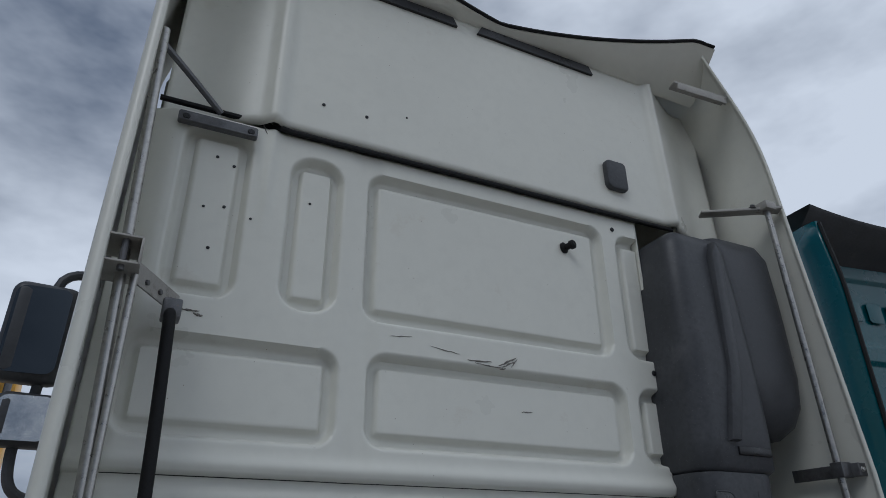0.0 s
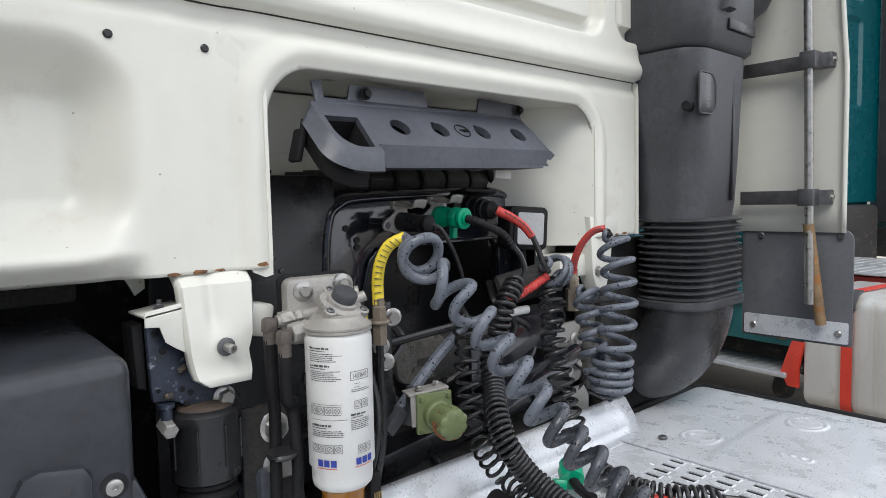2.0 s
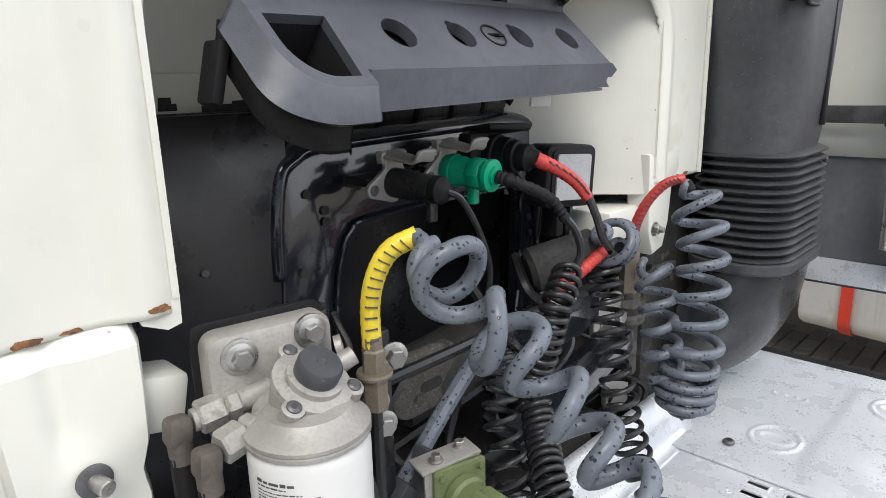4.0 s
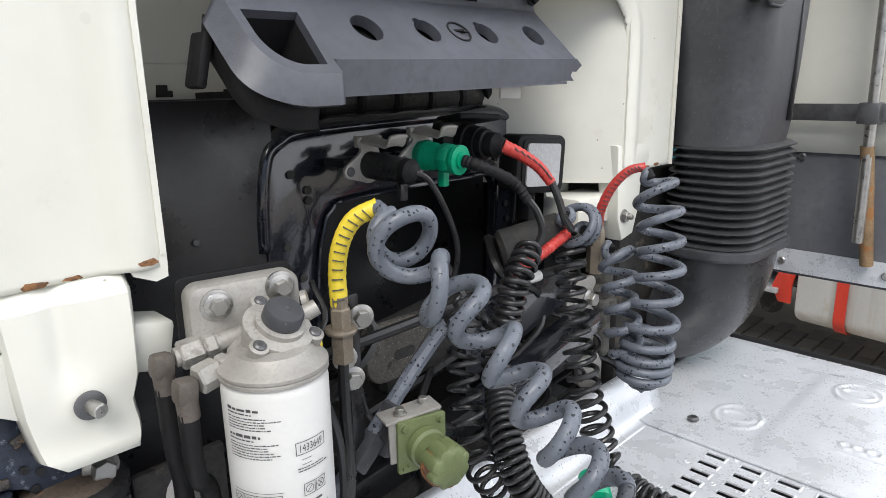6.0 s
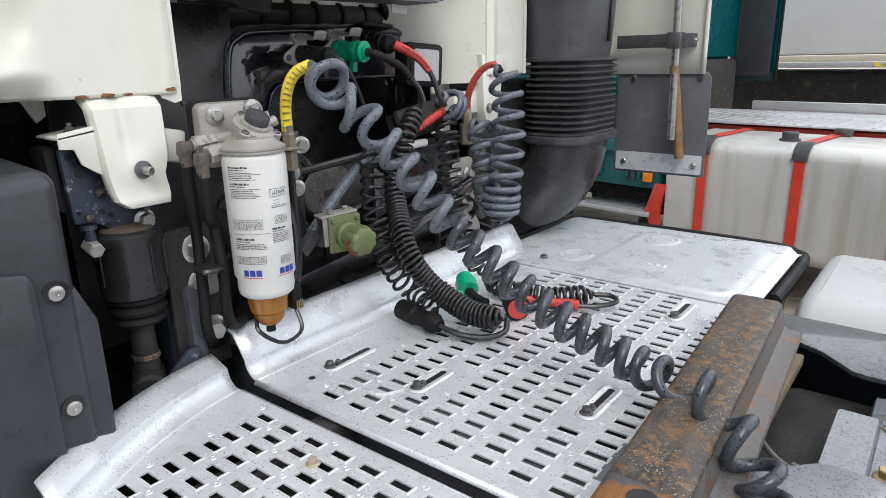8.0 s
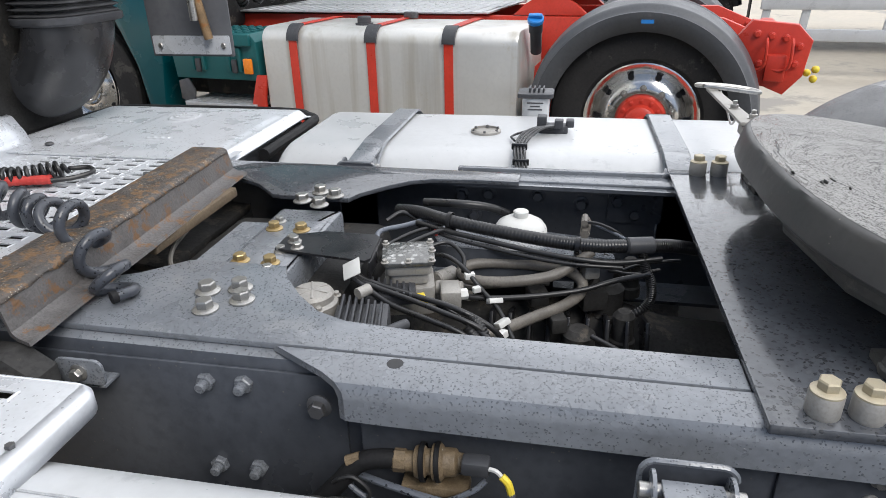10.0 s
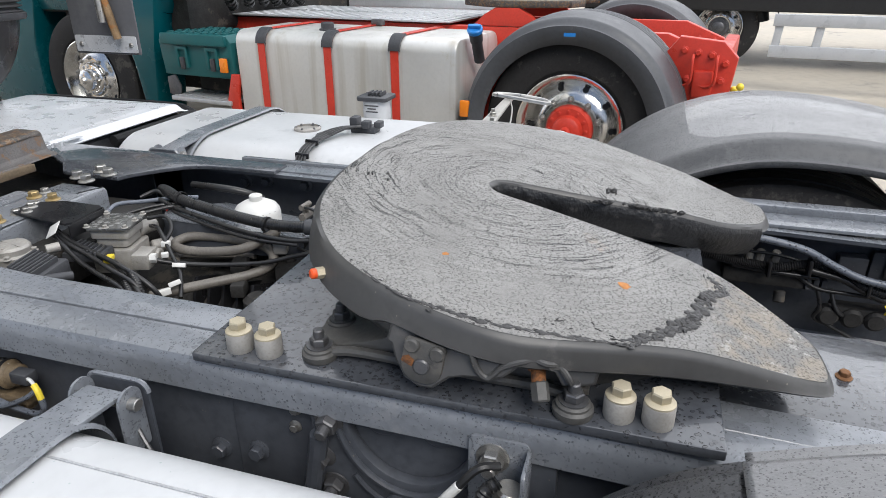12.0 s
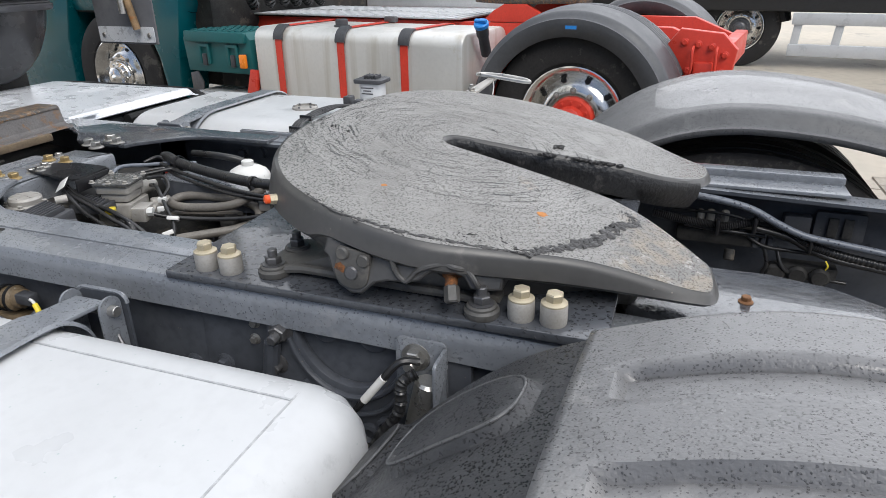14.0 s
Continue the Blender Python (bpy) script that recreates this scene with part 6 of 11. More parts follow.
for z, g, h in ((0.975, -0.004, 0.019), (0.955, -0.010, 0.018), (0.90, 0.0, 0.052)):
    bm = prism(rounded(-0.044 - g, -0.044 - g, 0.042 + g, 0.044 + g, 0.010), h, m @ pose(0, 0, z), None, 0.002)
    part("block", bm, GREYCAST, valve, "pale cast block")
for a, b, r in (((0.035, -0.02, 0.965), (0.085, -0.035, 0.962), 0.016), ((0.03, -0.05, 0.93), (0.06, -0.085, 0.928), 0.014), ((-0.01, -0.045, 0.935), (-0.02, -0.095, 0.935), 0.013), ((0.05, 0.02, 0.955), (0.09, 0.03, 0.955), 0.013)):
    part("port", rod(m @ Vector(a), m @ Vector(b), r, 14, bevel=0.003), GREYCAST, valve, "pale screwed port")
part("port_block", box((-0.025, 0.745, 0.935), (0.05, 0.035, 0.034), 0.004, (0, 0, 14)), GREYCAST, valve, "pale port block")
part("port_nut", rod((-0.034, 0.733, 0.940), (-0.026, 0.715, 0.940), 0.010, 6), LABEL, valve, "pale plastic nut")
bm = bmesh.new()
box((-0.075, 0.838, 0.955), (0.045, 0.085, 0.02), 0.003, (0, 0, 14), bm=bm)
cover_f = part("finned_cover", bm, PLASTIC, valve, "black finned solenoid cover")
for k in range(7):
    part("fin", box((-0.078 + 0.002 * k, 0.803 + 0.0115 * k, 0.9665), (0.042, 0.004, 0.010), 0.001, (0, 0, 14)), PLASTIC, cover_f)
part("tag", box((-0.080, 0.783, 0.953), (0.030, 0.014, 0.010), 0.002, (0, 0, 24)), YELLOW, valve, "yellow tag")

# solenoid unit with a round pale cap and black fins
unit = thing("solenoid_unit", "round pale cap beside a black finned solenoid", "solenoid valve", (-0.16, 0.89, 0.9))
bm = bmesh.new()
lathe([(0.040, 0), (0.040, 0.05), (0.034, 0.054), (0.034, 0.064), (0.030, 0.069), (0.012, 0.071)], (-0.150, 0.945, 0.925), (-0.150, 0.945, 2), 26, bm)
for a in (20, 80, 140):
    box((-0.150, 0.945, 0.9945), (0.056, 0.004, 0.004), 0.001, (0, 0, a), bm=bm)
cap = part("cap", bm, GREYCAST, unit, "pale cast round cap with raised cross")
for k in range(4):
    bolt(cap, (-0.150 + 0.038 * math.cos(k * 1.57 + 0.6), 0.945 + 0.038 * math.sin(k * 1.57 + 0.6), 0.976), (0, 0, 1), 0.0075, "flange", GREYCAST)
bm = box((-0.185, 0.855, 0.95), (0.085, 0.085, 0.050), 0.006, (0, 0, 12))
bd = part("body", bm, PLASTIC, unit, "black solenoid body")
for k in range(7):
    part("fin", box((-0.185 + 0.0025 * k - 0.008, 0.822 + 0.011 * k, 0.979), (0.080, 0.004, 0.014), 0.001, (0, 0, 12)), PLASTIC, bd)
part("stub", rod((-0.215, 0.815, 0.965), (-0.165, 0.790, 0.955), 0.009, 12), PLASTIC, unit, "black stub pipe")
part("stub", rod((-0.135, 0.875, 0.985), (-0.115, 0.862, 0.985), 0.0095, 12), GREYCAST, unit, "pale connector")

# expansion bottle on its tray
bottle = thing("fluid_bottle", "white plastic fluid bottle with a screw cap and scribbled marks", "plastic bottle", (0.245, 0.645, 0.9))
bm = bmesh.new()
lathe([(0.050, 0), (0.055, 0.006), (0.055, 0.045), (0.053, 0.052), (0.046, 0.062), (0.030, 0.071), (0.017, 0.075)], (0.245, 0.645, 0.905), (0.245, 0.645, 2), 32, bm)
bt = part("body", bm, LABEL, bottle, "white translucent plastic")
bm = bmesh.new()
lathe([(0.015, 0), (0.0155, 0.002), (0.0155, 0.012), (0.013, 0.014)], (0.245, 0.645, 0.979), (0.245, 0.645, 2), 20, bm)
part("cap", bm, LABEL, bottle, "white screw cap")
for k in range(6):
    a = radians(218 + 9 * k)
    p = Vector((0.245 + 0.0512 * math.cos(a), 0.645 + 0.0512 * math.sin(a), 0.956))
    part("mark", box(p, (0.0012, 0.004, 0.0045 if k % 2 else 0.003), 0, (0, 25, 218 + 9 * k)), INK, bt)
tray = thing("bottle_tray", "wet blue-grey sheet steel tray under the bottle", "metal tray", (0.2, 0.65, 0.9))
bm = prism([(0.088, 0.785), (0.125, 0.46), (0.34, 0.46), (0.34, 0.80), (0.14, 0.81)], 0.003, pose(0, 0, 0.960), None)
for v in bm.verts:
    v.co.z += (v.co.y - 0.6) * 0.08 - (0.055 if v.co.x > 0.2 else 0)
part("sheet", bm, CHASSIS, tray)
bm = prism([(0.785, 0.974), (0.46, 0.948), (0.46, 0.90), (0.76, 0.91)], 0.002, shift((0.09, 0, 0), YZ) @ pose(0, 0, 0))
for v in bm.verts:
    v.co.x += (0.785 - v.co.y) * 0.11
part("lip", bm, CHASSIS_SIDE, tray, "dark folded lip")

# large corrugated hose with a branch
def corrugated(pts, r, name, parent, label, n=150, mat=None, deep=0.10):
    line = smooth_path(pts, max(4, n * 4 // (len(pts) - 1)))
    k = len(line)
    return part(name, tube(line, r, 12, radius=lambda u: 1 + deep * math.sin(u * n * 2 * math.pi)), mat or CABLE, parent, label, smooth=60)


hose = thing("corrugated_hose", "black corrugated cable conduit tied with straps", "cable conduit", (0.12, 0.6, 0.9))
corrugated([(0.235, 0.90, 0.985), (0.190, 0.845, 1.000), (0.145, 0.775, 1.003), (0.125, 0.68, 0.995), (0.110, 0.58, 0.988), (0.105, 0.50, 0.985), (0.118, 0.42, 0.985), (0.14, 0.36, 0.978), (0.17, 0.30, 0.96)], 0.0125, "conduit", hose, "", 120, deep=0.025)
bm = rod((0.110, 0.445, 0.986), (0.125, 0.395, 0.984), 0.0165, 14, bevel=0.003)
part("branch_piece", bm, PLASTIC, hose, "black plastic branch piece")
corrugated([(0.112, 0.415, 0.975), (0.098, 0.408, 0.950), (0.09, 0.395, 0.92), (0.085, 0.40, 0.88), (0.07, 0.45, 0.85)], 0.0085, "branch_conduit", hose, "", 40)
for p, d in (((0.147, 0.775, 1.003), (0.25, 1, 0)), ((0.103, 0.53, 0.985), (0.1, 1, 0))):
    p, d = Vector(p), Vector(d).normalized()
    bm = bmesh.new()
    lathe([(0.0155, -0.004), (0.0168, -0.004), (0.0168, 0.004), (0.0155, 0.004)], p, p + d, 16, bm, cap=False)
    part("strap", bm, BLACK, hose, "black cable tie")
part("clip", box((0.100, 0.53, 0.965), (0.012, 0.014, 0.045), 0.002), PLASTIC, hose, "black clip")

# bare pipe bent to and fro
PIPE = material("grey_brown_pipe", (0.155, 0.142, 0.125), 0.5, vary=0.25, scale=22, bump=0.1, bump_scale=180, wear=(0.09, 0.08, 0.07), wear_scale=24, wear_at=0.60)
pipe = thing("coolant_pipe", "dirty grey-brown pipe bent to and fro", "pipe", (0.05, 0.6, 0.88))
bm = tube(smooth_path([(0.105, 0.505, 0.975), (0.092, 0.53, 0.958), (0.065, 0.575, 0.938), (0.042, 0.653, 0.932), (0.045, 0.715, 0.930), (0.068, 0.742, 0.932), (0.095, 0.720, 0.938), (0.108, 0.65, 0.938), (0.110, 0.56, 0.932), (0.100, 0.522, 0.918), (0.080, 0.520, 0.900), (0.045, 0.55, 0.890), (0.0, 0.60, 0.888), (-0.045, 0.645, 0.888), (-0.08, 0.70, 0.88)], 10), 0.0105, 12)
part("tube", bm, PIPE, pipe)
bm = tube(smooth_path([(0.03, 0.72, 0.905), (0.045, 0.74, 0.90), (0.075, 0.735, 0.90), (0.10, 0.66, 0.90), (0.12, 0.58, 0.90)], 8), 0.010, 10)
part("tube", bm, PIPE, pipe)

# loose wiring
wiring = thing("wiring_loom", "black cables with white and paper tags", "cables", (0, 0.75, 0.9))
for name, pts, r, mat in (
        ("cable", [(-0.035, 0.736, 0.940), (-0.005, 0.68, 0.922), (0.03, 0.60, 0.914), (0.06, 0.52, 0.916), (0.082, 0.459, 0.929), (0.085, 0.40, 0.945)], 0.0052, CABLE),
        ("cable", [(-0.078, 0.91, 0.995), (-0.085, 0.88, 0.980), (-0.105, 0.80, 0.966), (-0.128, 0.735, 0.958), (-0.135, 0.68, 0.94), (-0.13, 0.65, 0.90)], 0.0045, CABLE),
        ("cable", [(-0.070, 0.91, 0.995), (-0.076, 0.87, 0.976), (-0.094, 0.79, 0.966), (-0.115, 0.72, 0.960), (-0.118, 0.66, 0.93), (-0.11, 0.63, 0.88)], 0.0050, CABLE),
        ("cable", [(-0.088, 0.90, 0.990), (-0.110, 0.83, 0.957), (-0.135, 0.76, 0.948), (-0.145, 0.70, 0.93), (-0.145, 0.67, 0.89)], 0.0050, CABLE),
        ("cable", [(-0.10, 0.75, 0.955), (-0.13, 0.69, 0.938), (-0.155, 0.64, 0.915), (-0.16, 0.61, 0.88)], 0.0045, CABLE),
        ("cable", [(0.070, 0.815, 0.963), (0.045, 0.765, 0.975), (0.015, 0.725, 0.965), (-0.005, 0.695, 0.94), (-0.03, 0.66, 0.915), (-0.075, 0.63, 0.885)], 0.0045, CABLE),
        ("cable", [(0.06, 0.80, 0.985), (0.075, 0.765, 0.988), (0.055, 0.735, 0.972), (0.025, 0.73, 0.955)], 0.0042, CABLE),
        ("cable", [(0.035, 0.89, 0.99), (0.085, 0.90, 0.998), (0.135, 0.865, 0.992), (0.19, 0.83, 0.985), (0.235, 0.80, 0.975)], 0.0050, HOSE),
        ("cable", [(0.01, 0.90, 0.985), (0.07, 0.88, 0.98), (0.125, 0.84, 0.985), (0.17, 0.79, 0.985)], 0.0040, CABLE),
        ("cable", [(0.03, 0.86, 0.985), (0.085, 0.83, 0.985), (0.125, 0.79, 0.99), (0.145, 0.765, 0.985)], 0.0045, CABLE),
        ("cable", [(0.17, 0.91, 0.985), (0.195, 0.885, 0.995), (0.19, 0.855, 0.985), (0.17, 0.84, 0.975)], 0.0050, CABLE),
        ("cable", [(0.160, 0.845, 0.990), (0.125, 0.77, 0.988), (0.105, 0.69, 0.982), (0.088, 0.60, 0.973), (0.080, 0.53, 0.968), (0.088, 0.46, 0.962), (0.11, 0.38, 0.965)], 0.0052, CABLE),
        ("cable", [(0.165, 0.845, 0.983), (0.12, 0.77, 0.979), (0.098, 0.69, 0.972), (0.080, 0.60, 0.964), (0.074, 0.53, 0.960), (0.085, 0.45, 0.954)], 0.0040, CABLE),
        ("cable", [(0.30, 0.86, 0.98), (0.285, 0.78, 0.985), (0.30, 0.72, 0.975), (0.33, 0.68, 0.95)], 0.0095, CABLE),
        ("cable", [(0.12, 0.47, 0.93), (0.10, 0.43, 0.935), (0.115, 0.38, 0.94)], 0.0035, CABLE),
        ("cable", [(0.13, 0.45, 0.925), (0.14, 0.40, 0.94), (0.15, 0.34, 0.945)], 0.0035, CABLE),
        ("cable", [(-0.02, 0.50, 0.87), (-0.05, 0.45, 0.86), (-0.10, 0.42, 0.85), (-0.14, 0.36, 0.86)], 0.0050, CABLE),
        ("cable", [(0.25, 0.50, 0.97), (0.22, 0.46, 0.965), (0.20, 0.42, 0.95)], 0.0035, HOSE)):
    part(name, tube(smooth_path(pts, 8), r, 8), mat, wiring, smooth=60)
for pts, r in (([(-0.115, 0.70, 0.95), (-0.13, 0.675, 0.935), (-0.14, 0.66, 0.90)], 0.0075), ([(-0.135, 0.70, 0.94), (-0.15, 0.675, 0.92), (-0.155, 0.66, 0.88)], 0.0075)):
    corrugated(pts, r, "conduit", wiring, "short corrugated conduit", 14)
for c, s, a, lab in (((-0.020, 0.668, 0.926), (0.016, 0.026, 0.009), (10, 30, 35), "crumpled white tape"), ((-0.062, 0.650, 0.908), (0.018, 0.024, 0.010), (-12, 25, 42), "crumpled white tape"), ((-0.090, 0.898, 1.006), (0.032, 0.034, 0.0015), (-35, -30, 20), "printed white tag"),
                     ((0.008, 0.716, 0.957), (0.011, 0.018, 0.011), (0, 0, 25), "white connector"), ((-0.095, 0.648, 0.905), (0.013, 0.022, 0.012), (0, 10, 60), "white connector"), ((-0.018, 0.70, 0.945), (0.010, 0.014, 0.010), (0, 0, 35), "white sleeve")):
    part("tag", box(c, s, 0.0012, a), LABEL, wiring, lab)
part("red_clip", box((0.125, 0.80, 0.985), (0.012, 0.006, 0.010), 0.002, (0, 0, 30)), RED, wiring, "red clip")
for c, s in (((0.110, 0.505, 0.935), (0.035, 0.03, 0.028)), ((0.09, 0.60, 0.885), (0.05, 0.035, 0.03)), ((0.02, 0.56, 0.87), (0.04, 0.03, 0.03)), ((0.17, 0.52, 0.93), (0.03, 0.05, 0.04))):
    part("connector", box(c, s, 0.005, (0, 0, 18)), GREYCAST if c[2] > 0.93 else SOOT, wiring, "dirty connector")
tv = thing("rail_valve", "dark brass valve with a small hose on the side member", "valve", (0.245, 0.515, 0.93))
bm = rod((0.30, 0.51, 0.955), (0.225, 0.515, 0.955), 0.010, 6)
rod((0.245, 0.515, 0.955), (0.245, 0.515, 0.982), 0.008, 8, bm)
rod((0.265, 0.515, 0.978), (0.228, 0.517, 0.978), 0.007, 8, bm)
part("body", bm, PIPE, tv)
part("hose", tube(smooth_path([(0.235, 0.515, 0.978), (0.225, 0.49, 0.980), (0.22, 0.46, 0.970), (0.225, 0.44, 0.955)]), 0.0035, 7), CABLE, tv, "thin black hose")
# bolts and thin pipe on the inner face of the right side member
for y, z in ((0.80, 0.95), (0.735, 0.955), (0.62, 0.955), (0.52, 0.94), (0.44, 0.95), (0.77, 0.90), (0.40, 0.92)):
    bolt(right_rail, (RIGHT - 0.0082, y, z), (-1, 0, 0), 0.017, "flange", CHASSIS_SIDE)
bm = prism(rounded(0.34, 0.90, 0.46, 0.975, 0.01), 0.006, shift((RIGHT - 0.016, 0, 0), YZ))
part("web_bracket", bm, CHASSIS_SIDE, frame_ob, "dark plate on the web")
part("brake_pipe", tube(smooth_path([(-0.125, 1.20, 1.006), (-0.15, 1.13, 1.004), (-0.135, 1.16, 0.998), (-0.10, 1.22, 0.99), (-0.02, 1.27, 0.985), (0.08, 1.30, 0.98)], 8), 0.0042, 7), PIPE, frame_ob, "thin grey pipe along the crossmember")

# behind the coupling: modulator valve and cables along the right side member
rear_valve = thing("brake_modulator", "dusty black brake modulator with hoses on the side member", "brake valve", (0.40, -0.55, 0.85))
part("body", box((0.415, -0.50, 0.868), (0.05, 0.17, 0.040), 0.008), SOOT, rear_valve, "black modulator body")
part("box", box((0.425, -0.665, 0.905), (0.03, 0.055, 0.045), 0.004), PLASTIC, rear_valve, "black box")
bm = prism(rounded(-0.80, 0.875, -0.70, 0.94, 0.006), 0.014, shift((0.42, 0, 0), YZ), None, 0.002)
part("plate", bm, PLASTIC, rear_valve, "black ribbed plate")
for y in (-0.735, -0.765):
    part("louvre", box((0.415, y, 0.908), (0.008, 0.02, 0.045), 0.003), SOOT, rear_valve)
for y, z in ((-0.463, 0.913), (-0.485, 0.915), (-0.515, 0.916)):
    bm = rod((0.405, y, z - 0.015), (0.40, y, z + 0.012), 0.009, 8, bevel=0.002)
    part("fitting", bm, GREYCAST, rear_valve, "small metal fitting")
part("plug", rod((0.395, -0.536, 0.84), (0.385, -0.536, 0.815), 0.012, 14, bevel=0.003), SOOT, rear_valve, "round plug")
for y in (-0.585, -0.60, -0.615):
    part("connector", box((0.40, y, 0.865), (0.03, 0.011, 0.026), 0.002), PLASTIC, rear_valve, "black connector")
rear_loom = thing("rear_wiring_loom", "black conduit and grey air hose along the side member", "cables", (0.38, -0.55, 0.85))
corrugated([(0.38, -0.36, 0.915), (0.38, -0.422, 0.906), (0.38, -0.474, 0.901), (0.38, -0.518, 0.900), (0.38, -0.58, 0.915), (0.375, -0.635, 0.906), (0.37, -0.682, 0.882), (0.37, -0.757, 0.862), (0.37, -0.90, 0.84)], 0.0095, "conduit", rear_loom, "black corrugated conduit", 110)
for pts, r, mat in (([(0.36, -0.40, 0.975), (0.36, -0.488, 0.967), (0.36, -0.56, 0.952), (0.36, -0.618, 0.924), (0.36, -0.675, 0.902), (0.36, -0.744, 0.892), (0.36, -0.92, 0.87)], 0.0080, HOSE),
                    ([(0.37, -0.58, 0.905), (0.37, -0.64, 0.893), (0.37, -0.69, 0.87), (0.37, -0.75, 0.85), (0.37, -0.9, 0.83)], 0.0075, CABLE),
                    ([(0.39, -0.55, 0.89), (0.385, -0.60, 0.86), (0.385, -0.66, 0.855), (0.39, -0.72, 0.85)], 0.0045, CABLE),
                    ([(0.39, -0.60, 0.87), (0.38, -0.615, 0.82), (0.385, -0.61, 0.79), (0.39, -0.65, 0.77), (0.39, -0.75, 0.72)], 0.0048, CABLE),
                    ([(0.39, -0.63, 0.86), (0.375, -0.645, 0.82), (0.385, -0.68, 0.80), (0.39, -0.78, 0.79)], 0.0048, CABLE),
                    ([(0.38, -0.43, 0.895), (0.38, -0.52, 0.888), (0.38, -0.60, 0.885)], 0.0050, CABLE),
                    ([(0.40, -0.40, 0.92), (0.39, -0.50, 0.925), (0.385, -0.57, 0.915)], 0.0035, CABLE)):
    part("cable", tube(smooth_path(pts, 8), r, 8), mat, rear_loom, smooth=60)
for y, z in ((-0.575, 0.913), (-0.69, 0.88), (-0.50, 0.90)):
    part("strap", box((0.37, y, z), (0.026, 0.008, 0.036), 0.003), BLACK, rear_loom, "black cable tie")
part("tie_end", tube(smooth_path([(0.36, -0.725, 0.85), (0.355, -0.73, 0.84), (0.358, -0.728, 0.83)]), 0.002, 5), YELLOW, rear_loom, "yellow tie end")
part("valve_bank", box((0.405, -0.70, 0.805), (0.04, 0.12, 0.035), 0.006), SOOT, rear_valve, "dark lower valve")
for k in range(3):
    bm = bmesh.new()
    lathe([(0.022, 0), (0.022, 0.02), (0.016, 0.026)], (0.40, -0.635 - 0.045 * k, 0.80), (0.30, -0.635 - 0.045 * k, 0.80), 16, bm)
    part("port", bm, SOOT, rear_valve, "round port")

# ---- wheels and mudguards ----
def tyre_bm(r, w, rim, a, way, seg=64):
    """A tyre's section turned about the axle, its middle at a, with tread blocks cut by grooves."""
    prof = [(rim, -w * 0.36), (rim + 0.03, -w * 0.46), ((r + rim) / 2, -w * 0.5), (r - 0.045, -w * 0.47), (r - 0.012, -w * 0.43), (r, -w * 0.38)]
    for g in (-0.22, 0.0, 0.22):
        prof += [(r, w * (g - 0.025)), (r - 0.013, w * (g - 0.02)), (r - 0.013, w * (g + 0.02)), (r, w * (g + 0.025))]
    prof += [(rr_, -h) for rr_, h in prof[5::-1]]
    bm = lathe([(p, h) for p, h in prof], (0, 0, 0), (0, 0, 1), seg, None, cap=False)
    bmesh.ops.transform(bm, matrix=Matrix.Translation(a) @ along((0, 0, 0), way), verts=bm.verts)
    return bm


def wheel(parent, at, s, r=0.505, w=0.30, rim_mat=None, hub_mat=None, dish=0.06):
    """A truck wheel: tyre, pierced rim with studs, hub. It faces s along x."""
    at = Vector(at)
    way = (s, 0, 0)
    t = part("tyre", tyre_bm(r, w, 0.292, at, way), TYRE, parent, "worn black tyre", smooth=30)
    m = Matrix.Translation(at) @ along((0, 0, 0), way)
    bm = bmesh.new()
    lathe([(0.300, w * 0.40), (0.303, w * 0.46), (0.296, w * 0.47), (0.275, w * 0.42), (0.255, w * 0.30), (0.235, w * 0.22), (0.20, w * 0.30), (0.175, w * 0.36), (0.155, w * 0.37), (0.135, w * 0.36), (0.13, w * 0.1)], (0, 0, 0), (0, 0, 1), 48, bm, cap=False)
    bmesh.ops.transform(bm, matrix=m, verts=bm.verts)
    rim = part("rim", bm, rim_mat or CHROME, parent, "polished aluminium rim", smooth=40)
    for k in range(10):
        a = 2 * math.pi * k / 10
        bm = bmesh.new()
        lathe([(0.017, 0), (0.017, 0.004)], (0.225 * math.cos(a), 0.225 * math.sin(a), w * 0.245), (0.225 * math.cos(a) * 1.35, 0.225 * math.sin(a) * 1.35, w * 0.245 + 0.10), 14, bm)
        bmesh.ops.transform(bm, matrix=m, verts=bm.verts)
        part("rim_hole", bm, BLACK, rim, "round hole in the rim")
        b = a + math.pi / 10
        p = m @ Vector((0.165 * math.cos(b), 0.165 * math.sin(b), w * 0.365))
        bolt(rim, p, way, 0.017, "stud", STEEL, "wheel_nut")
    bm = bmesh.new()
    lathe([(0.135, w * 0.1), (0.132, w * 0.40), (0.12, w * 0.46), (0.085, w * 0.47), (0.078, w * 0.60), (0.06, w * 0.64), (0.03, w * 0.65), (0.02, w * 0.72)], (0, 0, 0), (0, 0, 1), 32, bm, cap=True)
    bmesh.ops.transform(bm, matrix=m, verts=bm.verts)
    hub = part("hub", bm, hub_mat or DARKSTEEL, parent, "wheel hub", smooth=35)
    for k in range(12):
        a = 2 * math.pi * k / 12
        bolt(hub, m @ Vector((0.104 * math.cos(a), 0.104 * math.sin(a), w * 0.465)), way, 0.011, "flange", hub_mat or DARKSTEEL, "hub_bolt")


